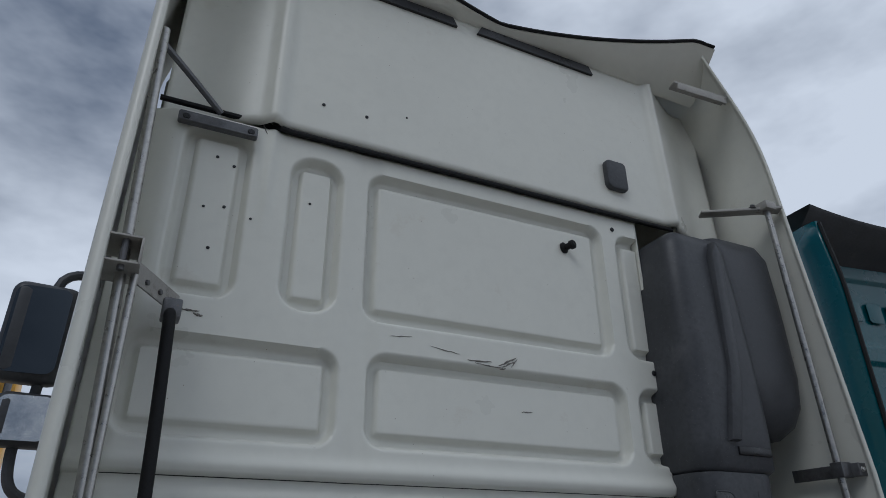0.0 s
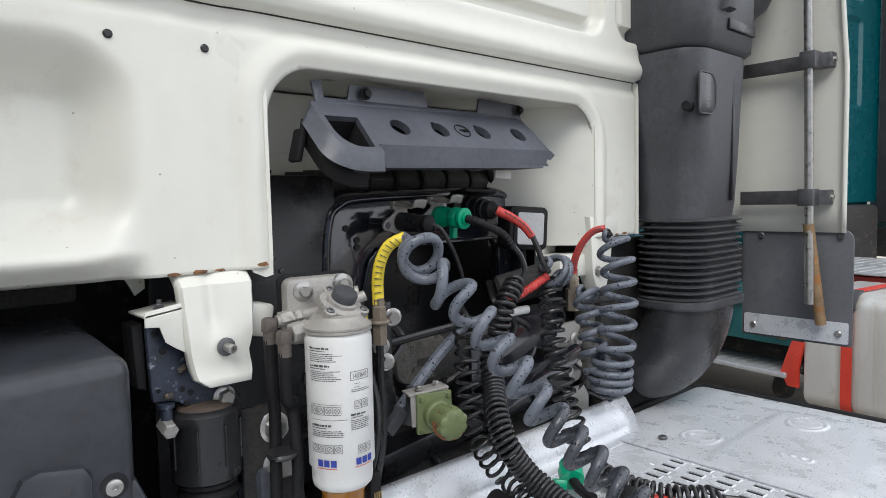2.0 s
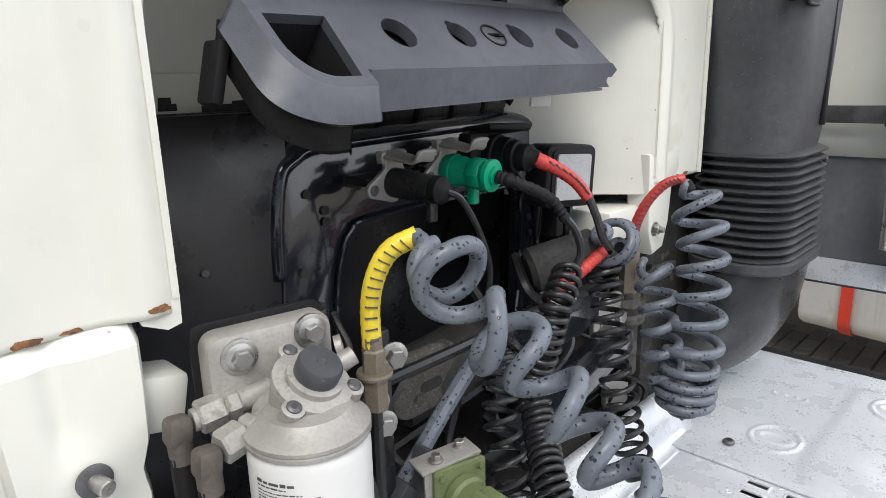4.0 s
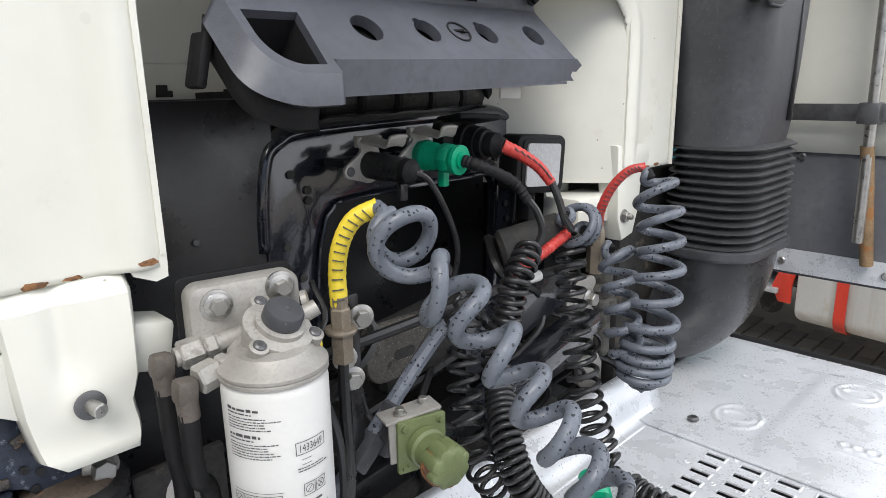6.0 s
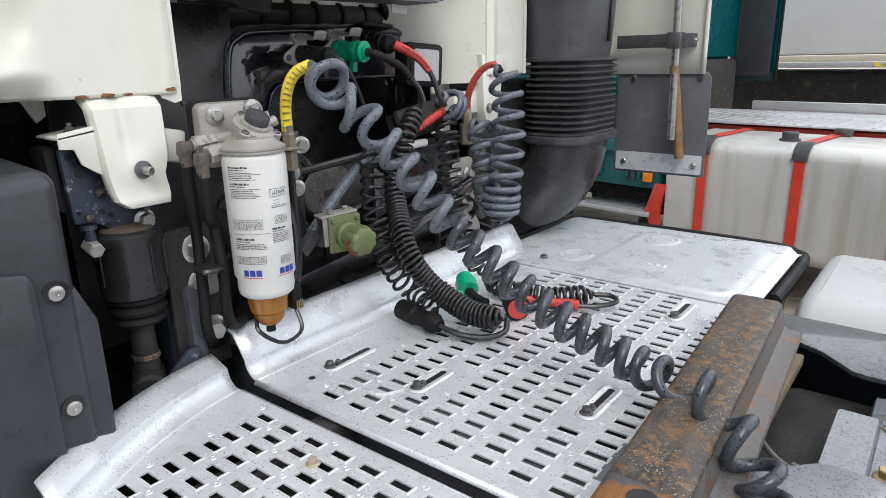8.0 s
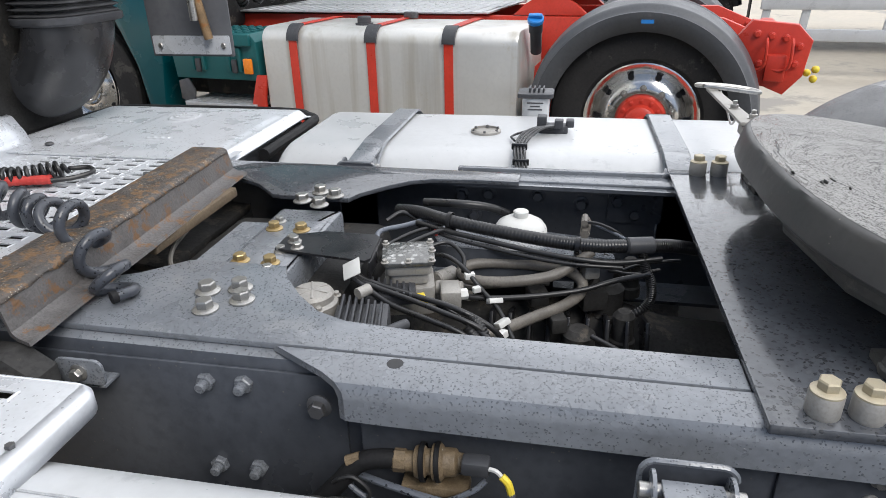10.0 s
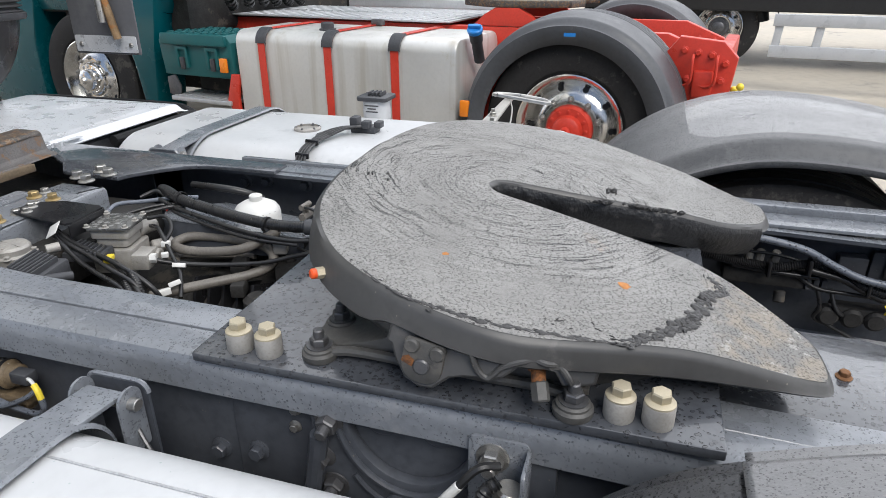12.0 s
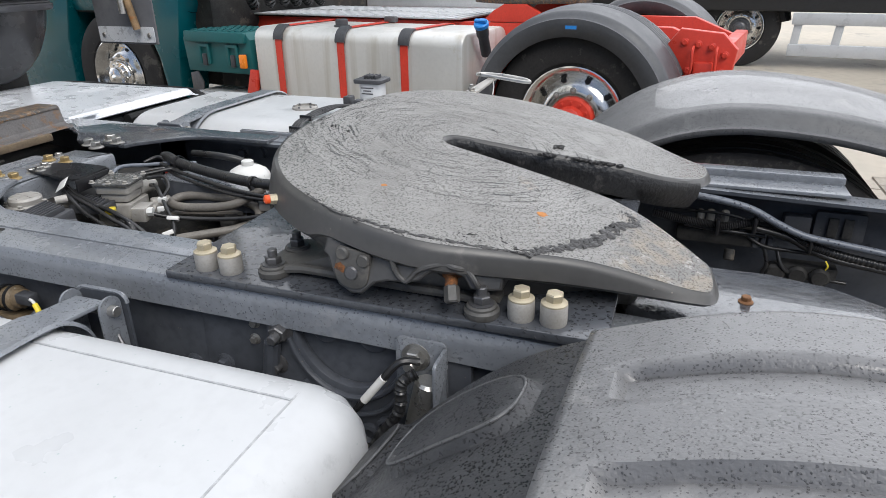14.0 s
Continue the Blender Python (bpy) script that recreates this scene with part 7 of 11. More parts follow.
def mudguard(name, x0, x1, at, r, a0, a1, mat, label, ribs=(), lip=0.07, origin=None, parent=None, crown=0.03, seam=None, pads=(), top=None, flat=1.0):
    """A bent guard over a wheel from angle a0 to a1 (degrees from +y over the top), between x0 and x1, with rolled side lips, pressed
    grooves along the top, and in front of the seam a separate lower section with oval pads (x, angle, half sizes, height)."""
    g = parent or thing(name, label, "mudguard", origin or at, group="mudguards")
    cx, cy, cz = at
    for piece, lo, hi in (("guard", a0 if seam is None else seam, a1), ("front_section", a0, seam)):
        if hi is None:
            continue
        nx = 190 if pads else 130 if len(ribs) > 4 else 84 if top else 40
        na = max(10, int((hi - lo) / (0.8 if top or pads else 1.6)))
        bm = bmesh.new()
        grid = []
        for i in range(na + 1):
            deg = lo + (hi - lo) * i / na
            a = radians(deg)
            row = []

            def add(x, rad):
                row.append(bm.verts.new((x, cy + rad * math.cos(a) * (flat if deg > 90 else 1.0), cz + rad * math.sin(a))))
            base = r + (0.016 * ease((deg - 44) / 22) + 0.012 * ease((deg - 70) / 18) if seam else 0) - ((0.010 if x0 < 0 else 0.003) if piece == "front_section" else 0)
            add(x0, base - lip - 0.02)
            add(x0, base - 0.03)
            for k in range(nx + 1):
                u = k / nx
                x = x0 + (x1 - x0) * (0.015 + 0.97 * u)
                e = min(u, 1 - u) * (x1 - x0)
                rad = base - 0.03 * (1 - ease(e / 0.05)) + crown * math.sin(math.pi * u)
                if piece == "guard":
                    for c, w2, deep in ribs:
                        d = abs(u - c)
                        if d < w2:
                            if seam:
                                long = min(deg - lo - 3.5, hi - deg - 8) * 0.0108 / (w2 * (x1 - x0))     # rounded-rectangle pressing
                                far_in = min((w2 - d) / w2, long, 1 - math.hypot(max(0, 0.5 - long), max(0, 0.5 - (w2 - d) / w2)) / 0.5)
                                rad += deep * ease(max(0, far_in) / 0.20)
                            else:
                                rad += deep * ease((w2 - d) / (0.45 * w2)) * ease((deg - lo - 9) / 6) * ease((hi - deg - 9) / 6)
                else:
                    for px, pa, wx, wa, h in pads:
                        rad += h * ease((1 - (abs((x - px) / wx) ** 3 + abs((deg - pa) / wa) ** 3) ** (1 / 3)) / 0.14)
                add(x, rad)
            add(x1, base - 0.03)
            add(x1, base - lip - 0.02)
            grid.append(row)
        for p, q in zip(grid, grid[1:]):
            for k in range(len(p) - 1):
                bm.faces.new((p[k], p[k + 1], q[k + 1], q[k]))
        bmesh.ops.recalc_face_normals(bm, faces=bm.faces)
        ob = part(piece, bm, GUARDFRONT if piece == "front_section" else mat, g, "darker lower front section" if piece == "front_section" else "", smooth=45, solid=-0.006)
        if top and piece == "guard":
            # the raised panel on top gets a paler material for the sky light on it
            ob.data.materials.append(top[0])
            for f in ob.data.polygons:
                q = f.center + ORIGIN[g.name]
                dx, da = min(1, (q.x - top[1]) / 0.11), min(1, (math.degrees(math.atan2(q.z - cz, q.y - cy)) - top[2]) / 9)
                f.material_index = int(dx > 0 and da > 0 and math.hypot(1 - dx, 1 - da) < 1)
    return g


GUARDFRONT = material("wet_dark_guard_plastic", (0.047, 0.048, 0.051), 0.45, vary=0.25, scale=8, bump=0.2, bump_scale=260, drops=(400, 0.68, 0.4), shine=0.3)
AXLE = -0.56
axle = thing("rear_axle", "black rear axle beam with twin wheels under the mudguards", "axle", (0, AXLE, 0.12))
bm = rod((-0.7, AXLE, 0.505), (0.7, AXLE, 0.505), 0.09, 20)
bmesh.ops.create_uvsphere(bm, u_segments=20, v_segments=12, radius=0.22, matrix=pose(0, AXLE, 0.5))
part("beam", bm, SOOT, axle)
for s in (-1, 1):
    wheel(axle, (s * 1.08, AXLE, 0.505), s)
    part("inner_tyre", tyre_bm(0.505, 0.30, 0.28, Vector((s * 0.73, AXLE, 0.505)), (1, 0, 0)), TYRE, axle, "worn black tyre", smooth=30)
# darker copy of FENDER: the shade on the guard's side is in its colour
FENDERSIDE = material("shaded_mudguard_plastic", (0.085, 0.086, 0.089), 0.45, vary=0.18, scale=7, bump=0.2, bump_scale=260, wear=(0.11, 0.11, 0.112), wear_scale=5, wear_at=0.57, drops=(430, 0.5, 0.62))
guard_r = mudguard("mudguard", 0.555, 1.27, (0.9, AXLE, 0.51), 0.600, 12, 165, FENDERSIDE, "grey plastic mudguard over the rear wheel, sky light painted pale on its top", ((0.60, 0.36, 0.006),), lip=0.02, origin=(0.9, AXLE, 1.0), top=(FENDER, 0.650, 68), flat=1.5)


def guard_r_at(x, deg, h=0.0):
    """A point on the far guard's skin, h above it."""
    u = ((x - 0.555) / 0.715 - 0.015) / 0.97
    q = 0.600 + 0.03 * math.sin(math.pi * u) + 0.006 * ease((0.36 - abs(u - 0.60)) / 0.162) * ease((deg - 21) / 6) + h
    return Vector((x, AXLE + q * math.cos(radians(deg)), 0.51 + q * math.sin(radians(deg))))


for px in (0.785, 0.955):
    oval = []
    for q in np.linspace(0, 2 * math.pi, 41):
        run = 4.6 * (1 if math.sin(q) > 0 else -1) if abs(math.sin(q)) > 1e-6 else 0
        deg = 60 + 1.5 * math.sin(q) + run * min(1, abs(math.sin(q)) * 4)
        oval.append((px + 0.016 * math.cos(q) + 0.006 * (deg - 60), deg))
    part("slot_rim", tube([guard_r_at(x, a, 0.0006) for x, a in oval], 0.0021, 8), GUARDFRONT, guard_r, "pressed rim of an oblong pad")
    own = bmesh.new()
    own.faces.new([own.verts.new(guard_r_at(px + (x - px) * 0.72, 60 + (a - 60) * 0.90, 0.0022)) for x, a in oval[:-1]])
    part("slot_floor", own, FENDERSIDE, guard_r, "oblong pressed pad", smooth=0)
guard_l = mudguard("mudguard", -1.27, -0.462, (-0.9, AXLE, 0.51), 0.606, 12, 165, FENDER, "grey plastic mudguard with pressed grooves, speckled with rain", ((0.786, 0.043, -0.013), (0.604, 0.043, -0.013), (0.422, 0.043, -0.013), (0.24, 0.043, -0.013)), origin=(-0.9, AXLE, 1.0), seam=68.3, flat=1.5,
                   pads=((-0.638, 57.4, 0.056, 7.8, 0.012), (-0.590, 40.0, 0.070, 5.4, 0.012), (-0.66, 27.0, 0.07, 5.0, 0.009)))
for px, pa, wx, wa in ((-0.638, 57.4, 0.056, 7.8), (-0.590, 40.0, 0.070, 5.4)):
    loop = []
    for q in np.linspace(0, 2 * math.pi, 49):
        x = px + wx * 0.9 * math.copysign(abs(math.cos(q)) ** 0.67, math.cos(q))
        deg = pa + wa * 0.9 * math.copysign(abs(math.sin(q)) ** 0.67, math.sin(q))
        q2 = 0.596 + 0.016 * ease((deg - 44) / 22) + 0.03 * math.sin(math.pi * ((x + 1.27) / 0.808 - 0.015) / 0.97) + 0.0165
        loop.append(Vector((x, AXLE + q2 * math.cos(radians(deg)), 0.51 + q2 * math.sin(radians(deg)))))
    part("pad_rim", tube(loop, 0.0019, 8), FENDERSIDE, guard_l, "grey rounded rim of a pressed pad", smooth=60)

# ---- the coupled deck of the walkway ----
def slotted(name, x0, x1, y0, y1, z, px, py, sx, sy, parent, mat, label="", clear=None, at=(-0.308, 1.858)):
    """A walkway sheet with rows of long holes (size sx by sy, spacing px by py), really cut through, each in a pressed rim,
    with small pressed rings between them."""
    bm = bmesh.new()
    i0, i1 = math.ceil((x0 + 0.02 - at[0]) / px), math.floor((x1 - 0.02 - at[0]) / px)
    k0, k1 = math.ceil((y0 + 0.035 - at[1]) / py), math.floor((y1 - 0.03 - at[1]) / py)
    left, low = at[0] + (i0 - 0.5) * px, at[1] + (k0 - 0.5) * py
    right, high = at[0] + (i1 + 0.5) * px, at[1] + (k1 + 0.5) * py
    quad = lambda *q: bm.faces.new([bm.verts.new(v) for v in q])
    for a, b, c, d in ((x0, y0, x1, low), (x0, high, x1, y1), (x0, low, left, high), (right, low, x1, high)):
        if c - a > 0.001 and d - b > 0.001:
            quad((a, b, z), (c, b, z), (c, d, z), (a, d, z))
    for i in range(i0, i1 + 1):
        for k in range(k0, k1 + 1):
            cx, cy = at[0] + i * px, at[1] + k * py
            outer = [(cx + sx_ * px / 2, cy + sy_ * py / 2, z) for sx_, sy_ in ((-1, -1), (1, -1), (1, 1), (-1, 1))]
            if clear and clear(cx, cy):
                quad(*outer)
                continue
            last = outer
            for grow, lift in ((0.0042, 0.0), (0.0022, 0.0011), (0.0, 0.0008), (0.0, -0.0022)):
                ring = [(cx + sx_ * (sx / 2 + grow), cy + sy_ * (sy / 2 + grow), z + lift) for sx_, sy_ in ((-1, -1), (1, -1), (1, 1), (-1, 1))]
                for q in range(4):
                    quad(last[q], last[(q + 1) % 4], ring[(q + 1) % 4], ring[q])
                last = ring
            if (i * 2 + k) % 3 == 0:
                lathe([(0.0055, 0.0), (0.0045, 0.0012), (0.0030, 0.0012), (0.0020, 0.0002)], (cx + px / 2, cy + py / 2, z), (cx + px / 2, cy + py / 2, 9), 10, bm, cap=False)
    bmesh.ops.remove_doubles(bm, verts=bm.verts, dist=0.0002)
    bmesh.ops.recalc_face_normals(bm, faces=bm.faces)
    return part(name, bm, mat, parent, label, smooth=0)



# ---- air intake behind the cab ----
intake = thing("air_intake", "dark grey plastic air intake with a ribbed rubber bellows", "air intake", (0.78, 2.0, 1.1))


def loft(sections, n=8, bm=None):
    """Sections (x0, x1, y0, y1, z, r) of round-cornered rectangles, from below up."""
    own = bmesh.new()
    rings = [[own.verts.new((x, y, z)) for x, y in rounded(x0, y0, x1, y1, r, n)] for x0, x1, y0, y1, z, r in sections]
    for a, b in zip(rings, rings[1:]):
        for k in range(len(a)):
            own.faces.new((a[k], a[(k + 1) % len(a)], b[(k + 1) % len(a)], b[k]))
    own.faces.new(rings[0][::-1]), own.faces.new(rings[-1])
    return join(own, bm)


part("lower_duct", loft([(0.605, 0.880, 1.922, 2.11, 1.545, 0.075), (0.612, 0.884, 1.918, 2.11, 1.58, 0.075), (0.608, 0.888, 1.912, 2.12, 1.70, 0.075), (0.594, 0.895, 1.909, 2.13, 1.83, 0.075), (0.582, 0.905, 1.906, 2.14, 1.95, 0.075), (0.584, 0.905, 1.908, 2.14, 1.965, 0.075)], 10), PLASTIC, intake, smooth=50)
part("upper_duct", loft([(0.590, 0.915, 1.908, 2.15, 1.967, 0.075), (0.578, 0.930, 1.898, 2.16, 1.98, 0.075), (0.576, 0.930, 1.892, 2.17, 2.08, 0.075), (0.578, 0.925, 1.886, 2.18, 2.30, 0.075), (0.585, 0.91, 1.892, 2.18, 2.60, 0.07),
                         (0.60, 0.90, 1.902, 2.18, 2.78, 0.065), (0.62, 0.89, 1.915, 2.18, 2.82, 0.05), (0.65, 0.87, 1.945, 2.18, 2.842, 0.03)]), PLASTIC, intake, smooth=50)
part("resonator", loft([(0.92, 1.10, 1.99, 2.12, 2.105, 0.05), (0.88, 1.15, 1.945, 2.15, 2.145, 0.08), (0.86, 1.175, 1.918, 2.16, 2.21, 0.09), (0.83, 1.185, 1.908, 2.16, 2.32, 0.09), (0.82, 1.18, 1.908, 2.16, 2.62, 0.09), (0.82, 1.17, 1.915, 2.16, 2.80, 0.08),
                        (0.84, 1.145, 1.94, 2.16, 2.86, 0.06), (0.88, 1.11, 1.98, 2.15, 2.878, 0.04)]), PLASTIC, intake, "bulging plastic resonator", smooth=50)
part("facet", prism([(0.70, 2.06), (0.765, 2.30), (0.785, 2.74), (0.765, 2.80), (0.735, 2.74), (0.71, 2.30), (0.655, 2.06)], 0.05, shift((0.03, 1.870, 0), XZ), None, 0.012), PLASTIC, intake)
part("grip_slot", box((0.80, 1.894, 2.032), (0.15, 0.012, 0.028), 0.004), BLACK, intake, "dark slot")
part("seam_groove", box((0.792, 1.9120, 1.76), (0.009, 0.010, 0.34), 0.002), BLACK, intake, "long dark groove")
# hollow not cut: a flat panel, darker than the duct, paints its shade
scoop = rounded(0.606, 1.805, 0.690, 1.905, (0.012, 0.03, 0.034, 0.012), 6)
part("recess", prism(scoop, 0.004, shift((0, 1.9065, 0), XZ), None, 0.001), ELBOW, intake, "flat panel with the shade of the duct's hollow in its colour")
part("recess_lip", tube([Vector((x, 1.9075, z)) for x, z in scoop + scoop[:1]], 0.0028, 8), PLASTIC, intake, "rounded lip of the hollow")
part("recess_bolt", rod((0.612, 1.935, 1.822), (0.574, 1.925, 1.822), 0.012, 12, bevel=0.002), RUBBER, intake, "bolt beside the hollow")
bel = []
z = 1.548
for k in range(13):
    for d, h in ((0.0, 0.0), (0.0095, 0.005), (0.0125, 0.0075), (0.012, 0.0095), (0.001, 0.014)):
        bel.append((0.610 - d, 0.897 + d, 1.918 - d, 2.092 + d, z - h, 0.08))
    z -= 0.01675
part("bellows", loft(bel[::-1], 10), BELLOWS, intake, "ribbed black rubber bellows", smooth=40)
part("bellows_clamp", loft([(0.598, 0.912, 1.903, 2.105, 1.312, 0.085), (0.594, 0.916, 1.899, 2.108, 1.318, 0.085), (0.594, 0.916, 1.899, 2.108, 1.332, 0.085), (0.600, 0.910, 1.905, 2.103, 1.336, 0.085)], 10), PLASTIC, intake)
own = bmesh.new()
rings = []
for k in range(13):
    u = k / 12
    a = u * radians(80)
    c = Vector((0.752 - 0.05 * u, 2.003 + 0.10 * (1 - math.cos(a)), 1.318 - 0.17 * math.sin(a)))
    wx, wy = 0.152 - 0.02 * u, 0.100 + 0.005 * u
    d = Vector((0, math.sin(a), -math.cos(a)))
    side, other = Vector((1, 0, 0)), d.cross(Vector((1, 0, 0)))
    rings.append([own.verts.new(c + wx * math.cos(t) * side + wy * math.sin(t) * other) for t in np.linspace(0, 2 * math.pi, 33)[:-1]])
for a, b in zip(rings, rings[1:]):
    for k in range(32):
        own.faces.new((a[k], a[(k + 1) % 32], b[(k + 1) % 32], b[k]))
own.faces.new(rings[-1]), own.faces.new(rings[0][::-1])
bmesh.ops.recalc_face_normals(own, faces=own.faces)
part("elbow", own, ELBOW, intake, "smooth plastic elbow", smooth=60)

# ---- walkway plates on the chassis ----
walk_main = thing("walkway", "galvanised walkway plate with long slots, wet with rain", "walkway", (0.0, 1.7, 1.0))
DZ = 1.02


CLAMPS = ((-0.268, 1.918, 0.052), (-0.247, 1.740, 0.040), (-0.147, 1.475, 0.050), (0.31, 1.50, 0.050))


def keep_clear(x, y):
    return any(abs(x - a) < w + 0.03 and abs(y - b) < 0.034 for a, b, w in CLAMPS) or (y > 1.86 - 0.18 * max(0, x + 0.2) and x > 0.42) or y > 1.89 or (-0.35 < x < -0.32 and y > 1.70)


slotted("slotted_sheet", -0.425, 0.50, 1.38, 1.985, DZ, 0.0333, 0.0610, 0.0125, 0.033, walk_main, GALV, clear=keep_clear, at=(-0.284, 1.660))
# upturned front edge, with a quarter bend
def curb(x0, x1, y, z, h, parent, slope=0.05, n=8, bend=0.0):
    bm = bmesh.new()
    rows = []
    for k in range(n + 1):
        a = radians(90) * k / n
        rows.append((y + 0.03 * math.sin(a), z + 0.03 * (1 - math.cos(a))))
    rows.append((y + 0.03 + slope * 0.6, z + h))
    rows.append((y + 0.045 + slope * 0.6, z + h + 0.004))
    pts = [[bm.verts.new((x, q - bend * max(0.0, -0.42 - x) ** 2, w)) for q, w in rows] for x in np.linspace(x0, x1, 20)]
    for a, b in zip(pts, pts[1:]):
        for k in range(len(rows) - 1):
            bm.faces.new((a[k], b[k], b[k + 1], a[k + 1]))
    return part("upturned_edge", bm, GALV, parent, "bent-up front edge", smooth=60, solid=0.004)


curb(-0.425, 0.50, 1.985, DZ, 0.075, walk_main)
bm = bmesh.new()
rows = []
for k in range(7):
    a = radians(90) * k / 6
    rows.append((-0.425 - 0.005 * math.sin(a), DZ - 0.005 * (1 - math.cos(a))))
pts = [[bm.verts.new((x, y, z)) for x, z in rows] for y in (1.38, 1.7, 1.985)]
for a, b in zip(pts, pts[1:]):
    for k in range(len(rows) - 1):
        bm.faces.new((a[k], a[k + 1], b[k + 1], b[k]))
part("side_fold", bm, GALV, walk_main, smooth=60, solid=0.003)
# clamp slots with their screws
for x, y, w in CLAMPS:
    bm = bmesh.new()
    last = None
    for grow, lift in ((0.013, 0.0), (0.010, 0.003), (0.007, 0.003), (0.003, 0.0006), (0.0, 0.0006)):
        loop = [bm.verts.new((a, b, DZ + 0.0008 + lift)) for a, b in rounded(x - w - grow, y - 0.0055 - grow, x + w + grow, y + 0.0055 + grow, 0.005 + grow)]
        if last:
            for k in range(len(loop)):
                bm.faces.new((last[k], last[(k + 1) % len(loop)], loop[(k + 1) % len(loop)], loop[k]))
        last = loop
    bmesh.ops.recalc_face_normals(bm, faces=bm.faces)
    cl = part("clamp_recess", bm, GALV, walk_main, "pressed frame of a clamp slot", smooth=50)
    part("clamp_slot", prism(rounded(x - w, y - 0.0055, x + w, y + 0.0055, 0.005), 0.001, pose(0, 0, DZ + 0.0006)), BLACK, cl, "dark slot")
    bolt(cl, (x - w * 0.95, y, DZ + 0.004), (0, 0, 1), 0.0105, "flange", DARKSTEEL)
    bolt(cl, (x - w * 0.55, y, DZ + 0.003), (0, 0, 1), 0.0065, "flange", DARKSTEEL)
part("pressed_ridge", tube(smooth_path([(-0.325, 1.905, DZ), (-0.347, 1.885, DZ), (-0.340, 1.83, DZ), (-0.336, 1.782, DZ), (-0.318, 1.765, DZ), (-0.300, 1.757, DZ)], 8), 0.0028, 8), GALV, walk_main, "pressed ridge")
for x, y in ((-0.362, 1.915), (-0.300, 1.71)):
    part("drain_hole", rod((x, y, DZ - 0.001), (x, y, DZ + 0.0008), 0.006, 16), BLACK, walk_main, "round hole")
# smooth far end plate, embossed
bm = bmesh.new()


def plate_z(x, y):
    z = DZ + 0.006
    z -= 0.012 * ease((x - 0.92) / 0.10)
    z += 0.004 * ease(-rr(x, y, 0.42, 1.42, 0.90, 1.82, 0.06) / 0.03)
    for cx, cy in ((0.545, 1.868), (0.80, 1.72)):
        q = math.hypot((x - cx) / 0.05, (y - cy) / 0.042)
        z += 0.0034 * ease(1 - abs(q - 1) / 0.14)
        q2 = math.hypot((x - cx) / 0.018, (y - cy) / 0.030)
        z += 0.0030 * ease(1 - abs(q2 - 1) / 0.3)
    for cx, cy in ((0.73, 1.90), (0.55, 1.66)):
        for j in (-1, 0, 1):
            q = math.hypot((x - cx - 0.012) / 0.012, (y - cy - 0.022 * j) / 0.010)
            z += 0.0030 * ease(1 - abs(q - 1) / 0.35)
        z += 0.002 * ease(1 - abs(x - cx + 0.02) / 0.006) * ease((0.045 - abs(y - cy)) / 0.01)
    return z


nx, ny = 150, 170
grid = [[bm.verts.new((0.40 + 0.60 * i / nx, 1.385 + 0.715 * k / ny, 0)) for k in range(ny + 1)] for i in range(nx + 1)]
for row in grid:
    for v in row:
        v.co.z = plate_z(v.co.x, v.co.y)
        d = rr(v.co.x, v.co.y, 0.30, 1.385, 1.0, 2.10, 0.05)
        if d > -0.03:
            v.co.z -= 0.02 * ease((d + 0.03) / 0.03)
for a, b in zip(grid, grid[1:]):
    for k in range(ny):
        bm.faces.new((a[k], b[k], b[k + 1], a[k + 1]))
end_plate = part("end_plate", bm, GALV, walk_main, "smooth embossed end plate", smooth=60, solid=0.005)
bolt(end_plate, (0.47, 1.925, DZ + 0.009), (0, 0, 1), 0.011, "screw", DARKSTEEL)
part("rubber_edge", tube(smooth_path([(0.50, 2.11, 1.005), (0.90, 2.115, 1.0), (0.99, 2.09, 1.0), (1.012, 2.0, 1.0), (1.012, 1.5, 1.0), (1.0, 1.40, 0.99), (0.96, 1.378, 0.98), (0.6, 1.375, 0.98)], 6), 0.017, 10), RUBBER, walk_main, "black rubber edge")
part("box_under", box((0.74, 1.74, 0.72), (0.52, 0.66, 0.54), 0.03), PLASTIC, walk_main, "black box below the walkway")
# nearer walkway step
walk_step = thing("walkway_step", "galvanised slotted step plate with a screw at its corner", "walkway", (-0.7, 1.5, 1.0))
slotted("slotted_sheet", -0.985, -0.462, 1.112, 1.985, DZ, 0.0315, 0.0565, 0.0130, 0.0325, walk_step, GALV, at=(-0.494, 1.195), clear=lambda x, y: (abs(x + 0.58) < 0.03 and abs(y - 1.12) < 0.05) or y > 1.92)
curb(-0.80, -0.462, 1.985, DZ, 0.042, walk_step, bend=1.0)
bm = bmesh.new()
rows = []
path = [(-0.985, 1.094)] + [(-0.462 + 0.006 - 0.03 + 0.03 * math.sin(a), 1.124 - 0.03 * math.cos(a)) for a in np.linspace(0, math.pi / 2, 7)] + [(-0.456, 1.985)]
inner = [(-0.985, 1.112)] + [(-0.462, 1.112)] * 7 + [(-0.462, 1.985)]
for (x, y), (xi, yi) in zip(path, inner):
    rows.append([bm.verts.new((xi, yi, DZ)), bm.verts.new((x, y, DZ - 0.002)), bm.verts.new((x + (0.004 if x > -0.9 else 0), y - 0.004, DZ - 0.008)), bm.verts.new((x + (0.004 if x > -0.9 else 0), y - 0.004, DZ - 0.03))])
for a, b in zip(rows, rows[1:]):
    for k in range(3):
        if a[k].co != b[k].co:
            bm.faces.new((a[k], a[k + 1], b[k + 1], b[k]))
        else:
            bm.faces.new((a[k], a[k + 1], b[k + 1]))
bmesh.ops.recalc_face_normals(bm, faces=bm.faces)
part("rolled_edge", bm, GALV, walk_step, smooth=60, solid=0.003)
